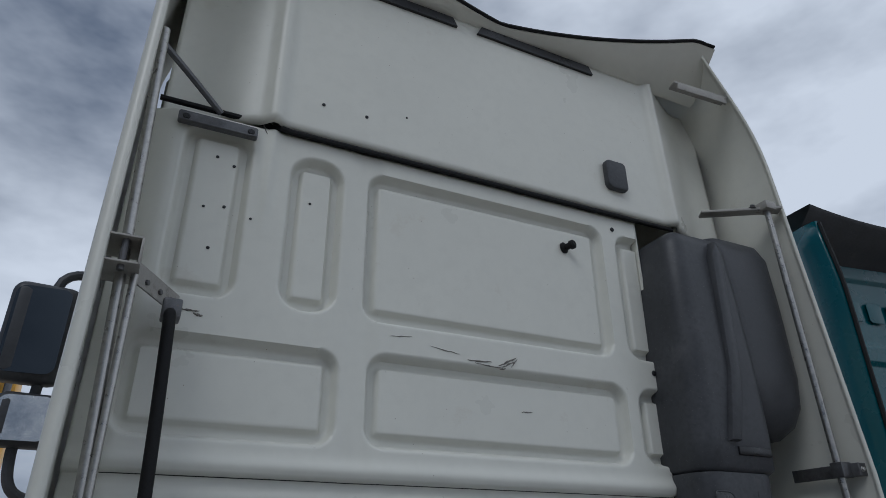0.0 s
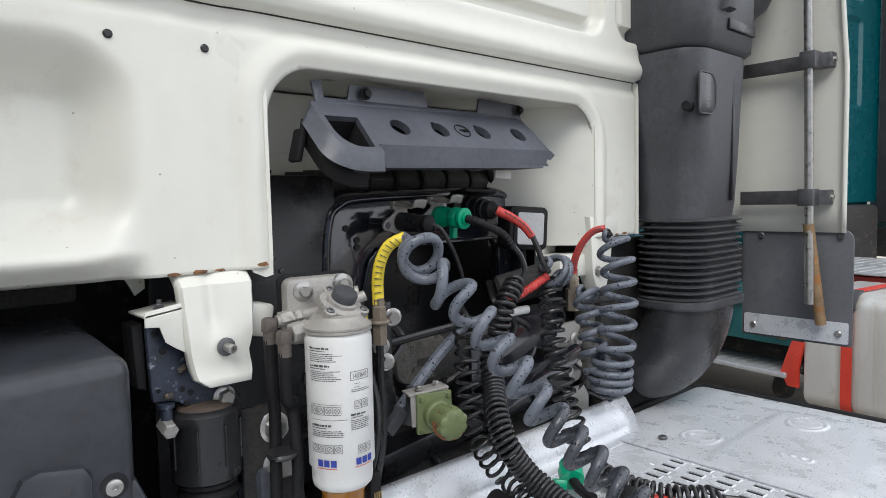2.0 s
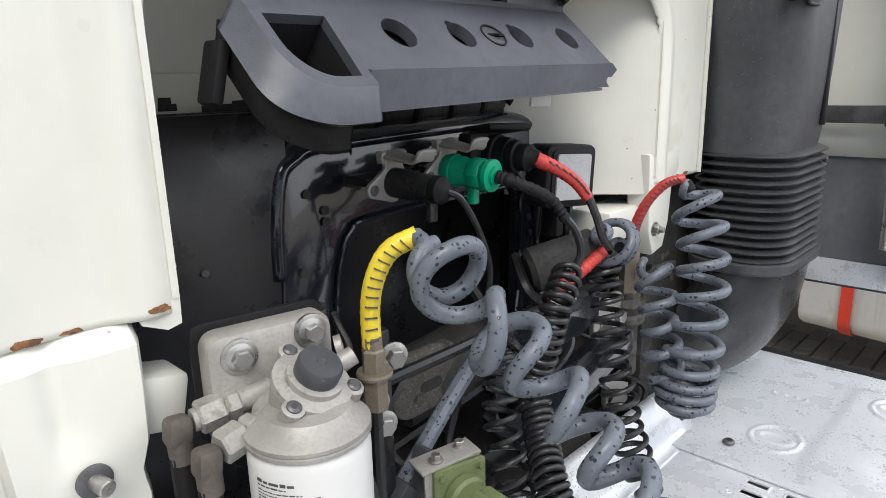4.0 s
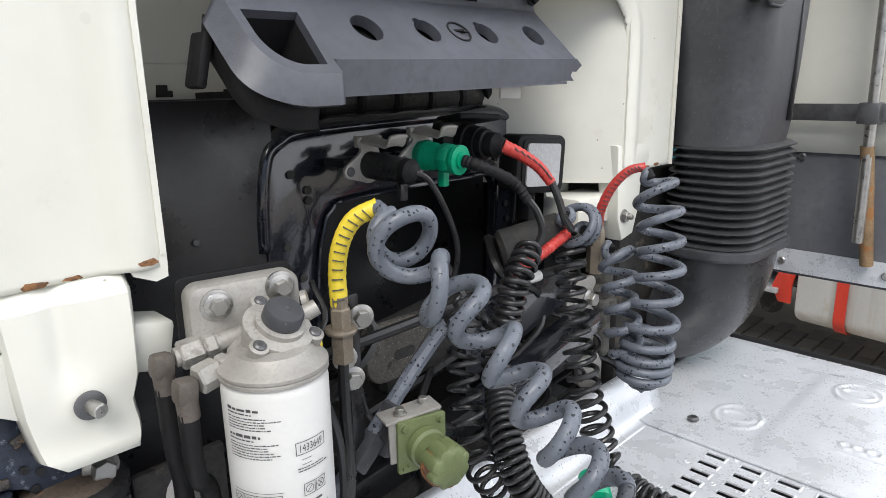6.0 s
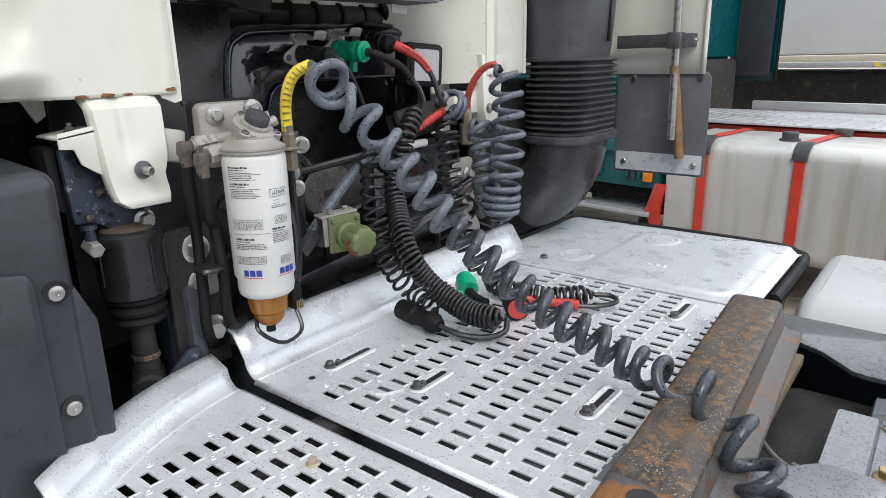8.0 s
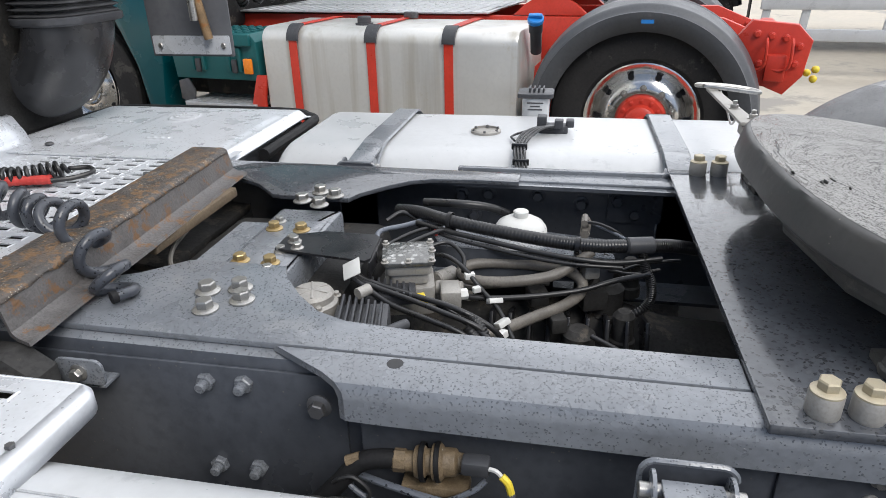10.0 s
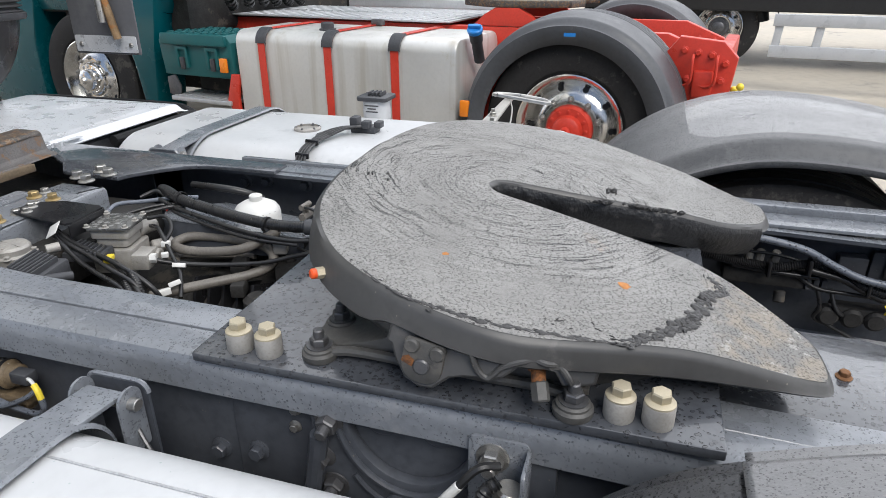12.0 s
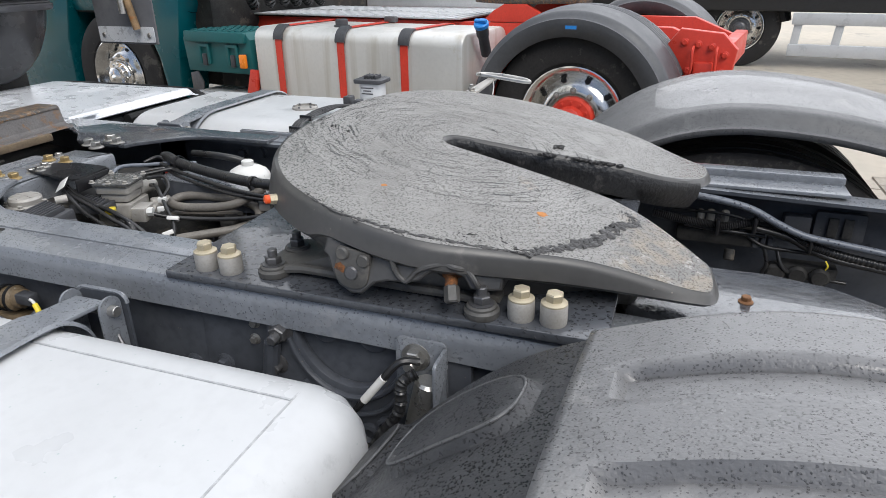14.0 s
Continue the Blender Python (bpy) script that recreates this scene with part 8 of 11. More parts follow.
bolt(walk_step, (-0.570, 1.112, DZ - 0.003), (0, 0, 1), 0.0075, "flange", DARKSTEEL)
for x, y in ((-0.66, 1.45), (-0.53, 1.72), (-0.62, 1.66)):
    bolt(walk_step, (x, y, DZ), (0, 0, 1), 0.010, "flange", BONE)
# brackets carrying them
for x, y in ((-0.62, 1.25), (-0.62, 1.8)):
    part("carrier", box((x, y, 0.95), (0.44, 0.05, 0.12), 0.004), SOOT, walk_step, "dark carrier bracket")
part("carrier", box((0.0, 1.55, 0.998), (0.8, 0.06, 0.034), 0.004), SOOT, walk_main, "dark carrier bracket")
part("carrier", box((0.0, 1.9, 0.998), (0.8, 0.06, 0.034), 0.004), SOOT, walk_main, "dark carrier bracket")

# ---- rusty beam lying across ----
beam = thing("steel_beam", "rusty dark steel channel lying across the walkway", "steel beam", (-0.12, 1.33, 1.03))
bm = bmesh.new()
prof = [(0.030, 0.048), (0.036, 0.054), (-0.038, 0.056), (-0.047, 0.050), (-0.056, 0.012), (-0.064, 0.006), (-0.086, 0.004), (-0.088, -0.001), (-0.063, 0.0), (-0.051, 0.006), (-0.042, 0.046), (-0.034, 0.050)]
rows = []
for k in range(41):
    u = 0.15 + 0.85 * k / 40
    x = -0.525 + 0.815 * u
    yc = 1.300 + 0.052 * u
    wob = 0.0015 * noise.noise(Vector((u * 9, 0, 0)))
    rows.append([bm.verts.new((x + (0.25 * (p + 0.05) if k == 0 else 0.0), yc + p, 1.032 + q + wob)) for p, q in prof])
for a, b in zip(rows, rows[1:]):
    for k in range(len(prof)):
        bm.faces.new((a[k], a[(k + 1) % len(prof)], b[(k + 1) % len(prof)], b[k]))
bm.faces.new(rows[0][::-1]), bm.faces.new(rows[-1])
bmesh.ops.recalc_face_normals(bm, faces=bm.faces)
part("channel", bm, BEAMSTEEL, beam, "grey scaled steel with rusty edges", smooth=35)


def beam_top(x0, x1, name, mat, label, n=24):
    """The rusty skin on the flat of the channel, ragged at its rims."""
    bm = bmesh.new()
    rows = []
    for k in range(n + 1):
        x = x0 + (x1 - x0) * k / n
        u = (x + 0.525) / 0.815
        yc = 1.300 + 0.052 * u
        rows.append([bm.verts.new((x, yc + p, 1.0905 + q + 0.0006 * noise.noise(Vector((x * 30, p * 60, 2))))) for p, q in ((0.0445, -0.012), (0.0425, -0.004), (0.036, -0.0005), (0.02, 0), (0.0, 0), (-0.02, 0), (-0.038, 0), (-0.046, -0.004), (-0.0495, -0.010 - 0.006 * noise.noise(Vector((x * 40, 0, 0)))))])
    for a, b in zip(rows, rows[1:]):
        for k in range(8):
            bm.faces.new((a[k], a[k + 1], b[k + 1], b[k]))
    bmesh.ops.recalc_face_normals(bm, faces=bm.faces)
    return part(name, bm, mat, beam, label, smooth=50, solid=0.0012)


beam_top(-0.40, 0.2895, "top_face", BROWNRUST, "brown rusty top face")
beam_end = beam_top(-0.5245, -0.40, "top_face", BEAMEND, "orange rusty end with two holes", 8)
part("end_plate", prism([(-0.524, 1.262), (-0.40, 1.264), (-0.40, 1.340), (-0.524, 1.338)], 0.005, pose(0, 0, 1.0835), None, 0.001), BEAMEND, beam, "thick rusty end plate")
for x, y in ((-0.475, 1.302), (-0.428, 1.298)):
    part("channel_hole", rod((x, y, 1.088), (x, y, 1.0922), 0.0175, 20), BLACK, beam_end, "round hole")
part("end_lip", box((-0.531, 1.297, 1.083), (0.018, 0.080, 0.005), 0.001, (0, -38, 0)), BEAMEND, beam, "bent rusty lip")
bm = prism(rounded(-0.10, 1.245, 0.20, 1.275, 0.004), 0.02, pose(0, 0, 1.012), None, 0.003)
part("wood_shim", bm, material("grey_wood", (0.13, 0.095, 0.06), 0.8, vary=0.3, scale=20, bump=0.3), beam, "old timber shim")
bm = prism([(1.20, 0.90), (1.36, 0.90), (1.37, 1.0), (1.33, 1.028), (1.24, 1.028), (1.20, 1.0)], 0.045, shift((-0.442, 0, 0), YZ), None, 0.008)
part("support", bm, SOOT, beam, "dark support block")


# ---- the truck parked alongside, at a slight angle ----
NB = pose(2.74, 0.18, 0, 0, 0, -8.5)
yard.location.z = GZ


def beside(name, label, category, at):
    ob = thing(name, label, category, at)
    ob.matrix_world = NB @ Matrix.Translation(at)
    return ob


truck = beside("parked_truck", "teal truck with red chassis, silver tank and polished rims", "truck", (1.1, 1.5, GZ))
# tank with red straps
bm = bmesh.new()
prof = rounded(-0.17, 0.42, 0.50, 1.075, 0.085, 8)
prism(prof, 1.63, Matrix(((1, 0, 0, 0), (0, 0, 1, 0.65), (0, 1, 0, 0), (0, 0, 0, 1))), bm, 0.022)
STEELTANK = material("stained_steel_tank", (0.66, 0.655, 0.63), 0.42, 0.45, vary=0.05, scale=4, bump=0.03, streak=((0.46, 0.43, 0.37), (14, 14, 0.7)), wear=(0.56, 0.53, 0.45), wear_scale=2.5, wear_at=0.60)
tank = part("fuel_tank", bm, STEELTANK, truck, "silver steel tank with three red straps", smooth=40)
for y in (1.05, 1.53, 2.05):
    out = rounded(-0.176, 0.414, 0.506, 1.081, 0.09, 8)
    def band(path, y0, y1, h):
        own = bmesh.new()
        rows = []
        for x, z in path:
            n = Vector((x - 0.165, z - 0.75)).normalized()
            rows.append([own.verts.new((x + n.x * q, yy, z + n.y * q)) for yy, q in ((y0, 0), (y0, h), (y1, h), (y1, 0))])
        for a, b in zip(rows, rows[1:]):
            for k in range(3):
                own.faces.new((a[k], b[k], b[k + 1], a[k + 1]))
        bmesh.ops.recalc_face_normals(own, faces=own.faces)
        return own
    st = part("strap", band(out + out[:1], y - 0.027, y + 0.027, 0.006), REDPAINT, tank, "red steel strap")
    corner = [p for p in out if p[0] < -0.02 and p[1] > 0.955]
    part("strap_pad", band(corner, y - 0.038, y + 0.038, 0.014), PLASTIC, tank, "black plastic strap pad")
bm = bmesh.new()
lathe([(0.055, 0), (0.055, 0.012), (0.042, 0.014), (0.042, 0.045), (0.036, 0.052)], (0.03, 1.66, 1.073), (0.03, 1.66, 2), 20, bm)
part("tank_cap", bm, PLASTIC, tank, "black filler cap")
part("valve_block", box((0.40, 1.50, 1.10), (0.05, 0.09, 0.04), 0.008), DARKSTEEL, truck, "small valve block")
# red side members and rear end
for x in (0.55, 1.45):
    bm = bmesh.new()
    prism([(-0.72, 0.80), (0.9, 0.80), (3.4, 0.80), (3.4, 1.085), (0.9, 1.085), (-0.4, 1.085), (-0.66, 0.98)], 0.08, shift((x, 0, 0), YZ), bm, 0.004)
    sm = part("side_member", bm, REDPAINT, truck, "red painted side member")
    for y in np.arange(-0.7, 0.9, 0.1):
        bolt(sm, (x - 0.004, float(y), 0.93 + 0.05 * math.sin(y * 9)), (-1, 0, 0), 0.016, "flange", REDPAINT)
bm = bmesh.new()
box((1.0, -0.72, 0.93), (0.9, 0.08, 0.16), 0.01, bm=bm)
part("rear_crossmember", bm, REDPAINT, truck, "red crossmember")
bm = bmesh.new()
prism([(-0.62, 0.78), (-0.50, 0.80), (-0.46, 1.04), (-0.52, 1.12), (-0.74, 1.10), (-0.82, 1.02), (-0.80, 0.84), (-0.72, 0.74)], 0.06, shift((0.12, 0, 0), YZ), bm, 0.012)
box((0.30, -0.66, 0.88), (0.42, 0.10, 0.14), 0.012, bm=bm)
hang = part("spring_hanger", bm, REDPAINT, truck, "red spring hanger")
for y, z in ((-0.55, 1.05), (-0.62, 1.04), (-0.69, 1.03), (-0.76, 0.99), (-0.58, 0.90), (-0.67, 0.88), (-0.75, 0.90)):
    bolt(hang, (0.118, y, z), (-1, 0, 0), 0.02, "flange", REDPAINT)
for y in (-0.60, -0.72):
    part("hook", tube(smooth_path([(0.10, y, 1.03), (0.07, y, 1.0), (0.07, y, 0.90), (0.09, y + 0.04, 0.87), (0.10, y + 0.09, 0.88)]), 0.008, 8), REDPAINT, hang, "bent red hook")
for k in range(3):
    bm = bmesh.new()
    bmesh.ops.create_icosphere(bm, subdivisions=2, radius=0.020, matrix=pose(0.12 + 0.03 * math.sin(k * 2.0), -0.835 - 0.015 * math.cos(k * 3.0), 0.83 + 0.026 * k))
    part("yellow_coupling", bm, YELLOW, hang, "yellow air coupling")
# coupling
bm = bmesh.new()
half_n = [(0, 0.42), (0.3, 0.36), (0.45, 0.12), (0.44, -0.15), (0.34, -0.40), (0.20, -0.45), (0.06, -0.10), (0, -0.02)]
prism([(1.0 + x, 0.62 + y) for x, y in half_n + [(-x, y) for x, y in half_n[-2:0:-1]]][::-1], 0.045, pose(0, 0, 1.205), bm, 0.008)
part("coupling_plate", bm, BROWNRUST, truck, "rusty greased coupling plate")
for s in (-1, 1):
    bm = bmesh.new()
    prism([(0.86, 1.09), (0.78, 1.16), (0.70, 1.205), (0.54, 1.205), (0.46, 1.16), (0.38, 1.09)], 0.05, shift((1.0 + s * 0.42 - 0.025, 0, 0), YZ), bm, 0.006)
    part("coupling_pedestal", bm, REDPAINT, truck, "red coupling pedestal")
# walkway plates between the cab and the coupling
TREAD = material("chequered_aluminium", (0.58, 0.59, 0.60), 0.38, 0.6, vary=0.1, scale=30, bump=0.5, bump_scale=90)
for x0, x1, y0, y1, z in ((0.50, 1.0, 1.0, 2.9, 1.10), (1.02, 1.55, 1.0, 2.9, 1.10)):
    bm = prism(rounded(x0, y0, x1, y1, 0.02), 0.012, pose(0, 0, z), None, 0.003)
    wk = part("walkway_plate", bm, TREAD, truck, "chequered aluminium walkway")
    for k in range(22):
        part("tread_rib", box(((x0 + x1) / 2, y0 + 0.05 + k * 0.085, z + 0.013), (x1 - x0 - 0.06, 0.02, 0.006), 0.002), TREAD, wk)
part("walkway_edge", box((1.60, 1.75, 1.135), (0.05, 1.5, 0.09), 0.006), ALU, truck, "aluminium edge profile")
# filler, marker lamps, mudguard, wheel
bm = bmesh.new()
lathe([(0.032, 0), (0.032, 0.13), (0.038, 0.14), (0.040, 0.20)], (0.06, 0.60, 0.94), (-0.06, 0.585, 1.14), 18, bm)
nk = part("filler_neck", bm, PLASTIC, truck, "black filler neck")
bm = bmesh.new()
lathe([(0.043, 0), (0.045, 0.006), (0.045, 0.022), (0.039, 0.028)], (-0.043, 0.587, 1.112), (-0.163, 0.572, 1.312), 20, bm)
box((-0.062, 0.585, 1.143), (0.022, 0.075, 0.022), 0.004, (0, -30, 0), bm=bm)
part("filler_cap", bm, BLUE, nk, "blue filler cap")
for y, z in ((0.585, 0.70), (2.385, 0.835)):
    part("marker_lamp", box((-0.19, y, z), (0.025, 0.060, 0.095), 0.008), ORANGE, truck, "orange side marker lamp")
    part("marker_bracket", box((-0.16, y, z), (0.04, 0.03, 0.10), 0.005), PLASTIC, truck)
part("red_bracket", prism([(0.42, 0.5), (0.62, 0.5), (0.60, 0.86), (0.48, 0.97), (0.40, 0.85)], 0.06, shift((0.03, 0, 0), YZ), None, 0.008), REDPAINT, truck, "red bracket")
mudguard("mudguard", -0.20, 0.42, (0.1, 0.0, 0.62), 0.585, -8, 186, DARKGUARD, "", tuple((0.42 + 0.062 * k, 0.022, -0.009) for k in range(9)), lip=0.10, parent=truck)
part("sticker", box((-0.204, -0.01, 1.135), (0.003, 0.062, 0.018)), BLUE, truck, "small blue sticker")
part("guard_clip", box((-0.19, 0.45, 0.80), (0.006, 0.004, 0.12)), RUBBER, truck)
wheel(truck, (-0.01, -0.02, 0.625), -1, r=0.49, w=0.30, hub_mat=REDPAINT)
part("inner_tyre", tyre_bm(0.49, 0.30, 0.28, Vector((0.33, -0.02, 0.625)), (1, 0, 0)), TYRE, truck, "worn black tyre", smooth=30)
mudguard("mudguard", 1.62, 2.22, (1.9, 0.0, 0.62), 0.585, -8, 186, DARKGUARD, "", (), lip=0.10, parent=truck)
part("far_tyre", tyre_bm(0.49, 0.55, 0.28, Vector((1.92, -0.02, 0.625)), (1, 0, 0)), TYRE, truck, "worn black tyre", smooth=30)
# battery box and steps behind the front wheel
bm = bmesh.new()
prism([(2.33, 0.74), (2.98, 0.74), (3.0, 0.98), (2.92, 1.03), (2.37, 1.03), (2.33, 0.98)], 0.42, shift((-0.16, 0, 0), YZ), bm, 0.015)
prism(rounded(2.36, 0.955, 2.95, 1.03, 0.01), 0.03, shift((-0.19, 0, 0), YZ), bm, 0.006)
bb = part("battery_box", bm, TEALPLASTIC, truck, "teal plastic battery box with tread top")
for y in (2.50, 2.78):
    bm = prism([(y - 0.055, 0.80), (y - 0.03, 0.80), (y - 0.03, 0.92), (y + 0.03, 0.92), (y + 0.03, 0.80), (y + 0.055, 0.80), (y + 0.055, 0.945), (y - 0.055, 0.945)], 0.02, shift((-0.178, 0, 0), YZ), None, 0.004)
    part("handle_frame", bm, TEALPLASTIC, bb)
    part("latch", box((-0.172, y, 0.83), (0.02, 0.035, 0.085), 0.005), PLASTIC, bb, "black latch")
for k in range(5):
    for j in range(9):
        part("tread_stud", box((-0.11 + k * 0.08, 2.42 + j * 0.062, 1.034), (0.05, 0.022, 0.008), 0.002), TEALPLASTIC, bb)
bm = prism(rounded(-0.20, 2.36, 0.10, 2.92, 0.01), 0.03, pose(0, 0, 0.565), None, 0.004)
sp = part("step", bm, TREAD, truck, "chequered aluminium step")
for k in range(8):
    part("tread_rib", box((-0.05, 2.40 + k * 0.068, 0.597), (0.24, 0.016, 0.005), 0.0015), TREAD, sp)
part("step_arm", prism([(2.30, 0.52), (2.36, 0.52), (2.40, 0.60), (2.34, 0.78), (2.27, 0.78), (2.30, 0.62)], 0.03, shift((-0.18, 0, 0), YZ), None, 0.006), REDPAINT, truck, "red step arm")
part("step_bracket", prism([(2.88, 0.56), (2.98, 0.60), (2.98, 0.72), (2.90, 0.74), (2.86, 0.66)], 0.015, shift((-0.15, 0, 0), YZ), None, 0.004), DARKSTEEL, truck, "dark drilled bracket")
part("exhaust_pipe", rod((0.25, 2.6, 0.48), (-0.05, 2.45, 0.46), 0.06, 18), SOOT, truck, "rusty exhaust pipe")
part("underbody", box((0.9, 2.0, 0.62), (1.3, 2.2, 0.3), 0.05), SOOT, truck, "dark box for the underbody and its shade")
# cab
CY = 2.98


def nb_wall(x, z):
    y = CY
    for x0, z0, x1, z1 in ((0.25, 3.10, 2.0, 3.62), (0.25, 2.28, 2.0, 2.98)):
        y += 0.018 * ease(-rr(x, z, x0, z0, x1, z1, 0.05) / 0.02)
    for z0 in (2.08, 1.98, 1.86, 1.74):
        y -= 0.012 * ease(1 - abs(z - z0) / 0.018) * ease((x - 0.45) / 0.03) * ease((1.7 - x) / 0.03)
    return y


bm = sheet(-0.08, 2.30, 1.52, 3.72, 0.02, nb_wall)
part("cab_rear_wall", bm, TEAL, truck, "glossy teal cab rear wall with pressed ribs", smooth=50)
part("cab_shell", box((1.11, CY + 1.15, 2.42), (2.36, 2.24, 2.6), 0.08), TEAL, truck, "teal cab shell")
bm = bmesh.new()
rows = []
for i in range(25):
    x = -0.10 + 2.42 * i / 24
    a = abs(x - 1.11) / 1.21
    zt = 3.88 + 0.10 * a ** 3
    rows.append([bm.verts.new(q) for q in ((x, CY + 0.01, 3.72), (x, CY - 0.10, 3.80), (x, CY - 0.30, zt), (x, CY - 0.31, zt + 0.03), (x, CY + 0.2, zt + 0.06))])
for a, b in zip(rows, rows[1:]):
    for k in range(4):
        bm.faces.new((a[k], b[k], b[k + 1], a[k + 1]))
bmesh.ops.recalc_face_normals(bm, faces=bm.faces)
part("roof_spoiler", bm, PLASTIC, truck, "black inside of the roof spoiler", smooth=50)
for s, x in ((-1, -0.10), (1, 2.32)):
    bm = bmesh.new()
    rows = []
    for k in range(17):
        z = 1.30 + 2.58 * k / 16
        y = CY - 0.36 + 0.06 * ease((z - 3.3) / 0.7)
        rows.append([bm.verts.new((x - s * o, yy, z)) for o, yy in ((0, CY + 0.05), (0, y + 0.1), (0.01, y + 0.02), (0.03, y))])
    for a, b in zip(rows, rows[1:]):
        for k in range(3):
            bm.faces.new((a[k], b[k], b[k + 1], a[k + 1]))
    bmesh.ops.recalc_face_normals(bm, faces=bm.faces)
    fr = part("side_fairing", bm, TEAL, truck, "teal side fairing", smooth=50, solid=0.01)
    part("fairing_lining", box((x - s * 0.035, CY - 0.17, 2.6), (0.02, 0.30, 2.5), 0.006), PLASTIC, fr, "dark inner lining")
    part("fairing_lip", tube([Vector((x - s * 0.03, CY - 0.37 + 0.06 * ease((z - 3.3) / 0.7), z)) for z in np.linspace(1.3, 3.86, 20)], 0.014, 6), RUBBER, fr, "black rubber edge")
# raised maker's lettering as plain shapes
for k, w in enumerate((0.13, 0.14, 0.15, 0.14, 0.05, 0.14)):
    x = 0.34 + k * 0.19
    part("badge_shape", prism(rounded(x, 3.28, x + w, 3.44, 0.03), 0.006, shift((0, CY - 0.004, 0), XZ), None, 0.003), TEAL, truck, "raised plain badge shape")
part("grab_rail", tube(smooth_path([(0.16, CY - 0.02, 1.75), (0.16, CY - 0.06, 1.78), (0.16, CY - 0.06, 2.35), (0.16, CY - 0.02, 2.38)]), 0.014, 8), RUBBER, truck, "black grab rail")
part("grab_rail", tube(smooth_path([(1.05, CY - 0.01, 2.30), (1.06, CY - 0.05, 2.36), (1.02, CY - 0.05, 2.75), (0.96, CY - 0.01, 2.85)]), 0.014, 8), TEAL, truck)
# plain black box that stands in for the shade below the cab
part("cab_underside", box((1.1, CY + 0.5, 1.25), (2.1, 1.2, 0.5), 0.05), SOOT, truck, "dark box in place of the shaded space under the cab")
random.seed(11)
for k in range(6):
    x = 0.35 + 0.17 * k
    pts = [(x, CY - 0.10, 1.55), (x + 0.03, CY - 0.20, 1.45), (x + 0.05 * math.sin(k), CY - 0.22, 1.25), (x + 0.08, CY - 0.2, 1.15)]
    part("coil_cable", tube(coil_path(pts, 0.035, 0.026, step=10), 0.009, 6), CABLE, truck, "black coiled cable")
for x, z in ((0.45, 1.5), (0.7, 1.42), (0.95, 1.55), (1.2, 1.45)):
    part("connector", box((x, CY - 0.08, z), (0.10, 0.12, 0.14), 0.02), SOOT, truck, "dark connector block")
# front wheel behind the steps
wheel(truck, (0.05, 3.90, 0.625), -1, r=0.50, w=0.31, hub_mat=CHROME)
bm = prism([(3.18, 0.40), (3.28, 0.40), (3.34, 0.80), (3.46, 1.10), (3.50, 1.35), (3.0, 1.35), (3.10, 0.9)], 0.30, shift((-0.12, 0, 0), YZ), None, 0.02)
part("wheel_arch", bm, TEAL, truck, "teal wheel arch panel")
part("wheel_arch_front", prism([(4.46, 0.40), (5.24, 0.36), (5.24, 1.35), (4.30, 1.35), (4.44, 0.9)], 0.30, shift((-0.12, 0, 0), YZ), None, 0.02), TEAL, truck)
part("arch_liner", box((0.25, 3.9, 1.22), (0.6, 1.1, 0.2), 0.05), SOOT, truck, "dark arch liner")
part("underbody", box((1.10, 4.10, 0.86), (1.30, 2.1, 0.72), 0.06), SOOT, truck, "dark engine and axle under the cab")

# ---- further back ----
far = beside("box_trailer", "grey-white box trailer with tread rail and hazard stripes", "trailer", (6.0, 5.0, GZ))
part("box", box((6.0, 6.4, 2.75), (2.5, 9.0, 2.5), 0.04), material("pale_grey_trailer", (0.62, 0.63, 0.64), 0.4, vary=0.04, scale=1.5, bump=0.02), far)
part("lower_rail", box((4.72, 6.4, 1.46), (0.06, 9.0, 0.07), 0.01), material("beige_rail", (0.55, 0.49, 0.40), 0.5), far, "beige lower rail")
part("tread_strip", box((4.70, 6.4, 1.39), (0.08, 9.0, 0.06), 0.004), TREAD, far, "chequered strip")
for k in range(5):
    part("hazard_block", prism([(1.9 + 0.12 * k, 1.365), (1.96 + 0.12 * k, 1.365), (2.0 + 0.12 * k, 1.415), (1.94 + 0.12 * k, 1.415)], 0.006, shift((4.652, 0, 0), YZ)), YELLOW, far, "yellow hazard stripe")
part("chassis", box((5.9, 6.4, 1.05), (1.6, 9.0, 0.5), 0.05), SOOT, far, "dark trailer frame")
for y in (6.0, 7.3):
    wheel(far, (4.95, y, GZ + 0.5), -1, r=0.5)

dark = beside("dark_trailer", "dark flatbed trailer with wheels and black mudflaps", "trailer", (6.6, -1.0, GZ))
part("side_beam", box((7.4, -2.6, 1.47), (2.4, 9.0, 1.26), 0.04), material("dark_trailer_paint", (0.020, 0.021, 0.024), 0.45, vary=0.2, scale=2), dark)
part("lower_frame", box((7.6, -2.6, 1.05), (1.6, 9.0, 0.3), 0.03), SOOT, dark)
for y in (-0.30, 1.0):
    wheel(dark, (6.45, y, GZ + 0.5), -1, r=0.5, hub_mat=DARKSTEEL)
    mudguard("mudguard", 6.28, 6.75, (6.5, y, GZ + 0.5), 0.58, -8, 170, RUBBER, "", (), parent=dark)
part("mudflap", box((6.40, -1.0, 0.62), (0.35, 0.012, 0.55), 0.004), RUBBER, dark, "black mudflap")
part("side_lamp", box((6.18, -1.75, 1.42), (0.02, 0.14, 0.05), 0.006), ORANGE, dark, "orange side lamp")

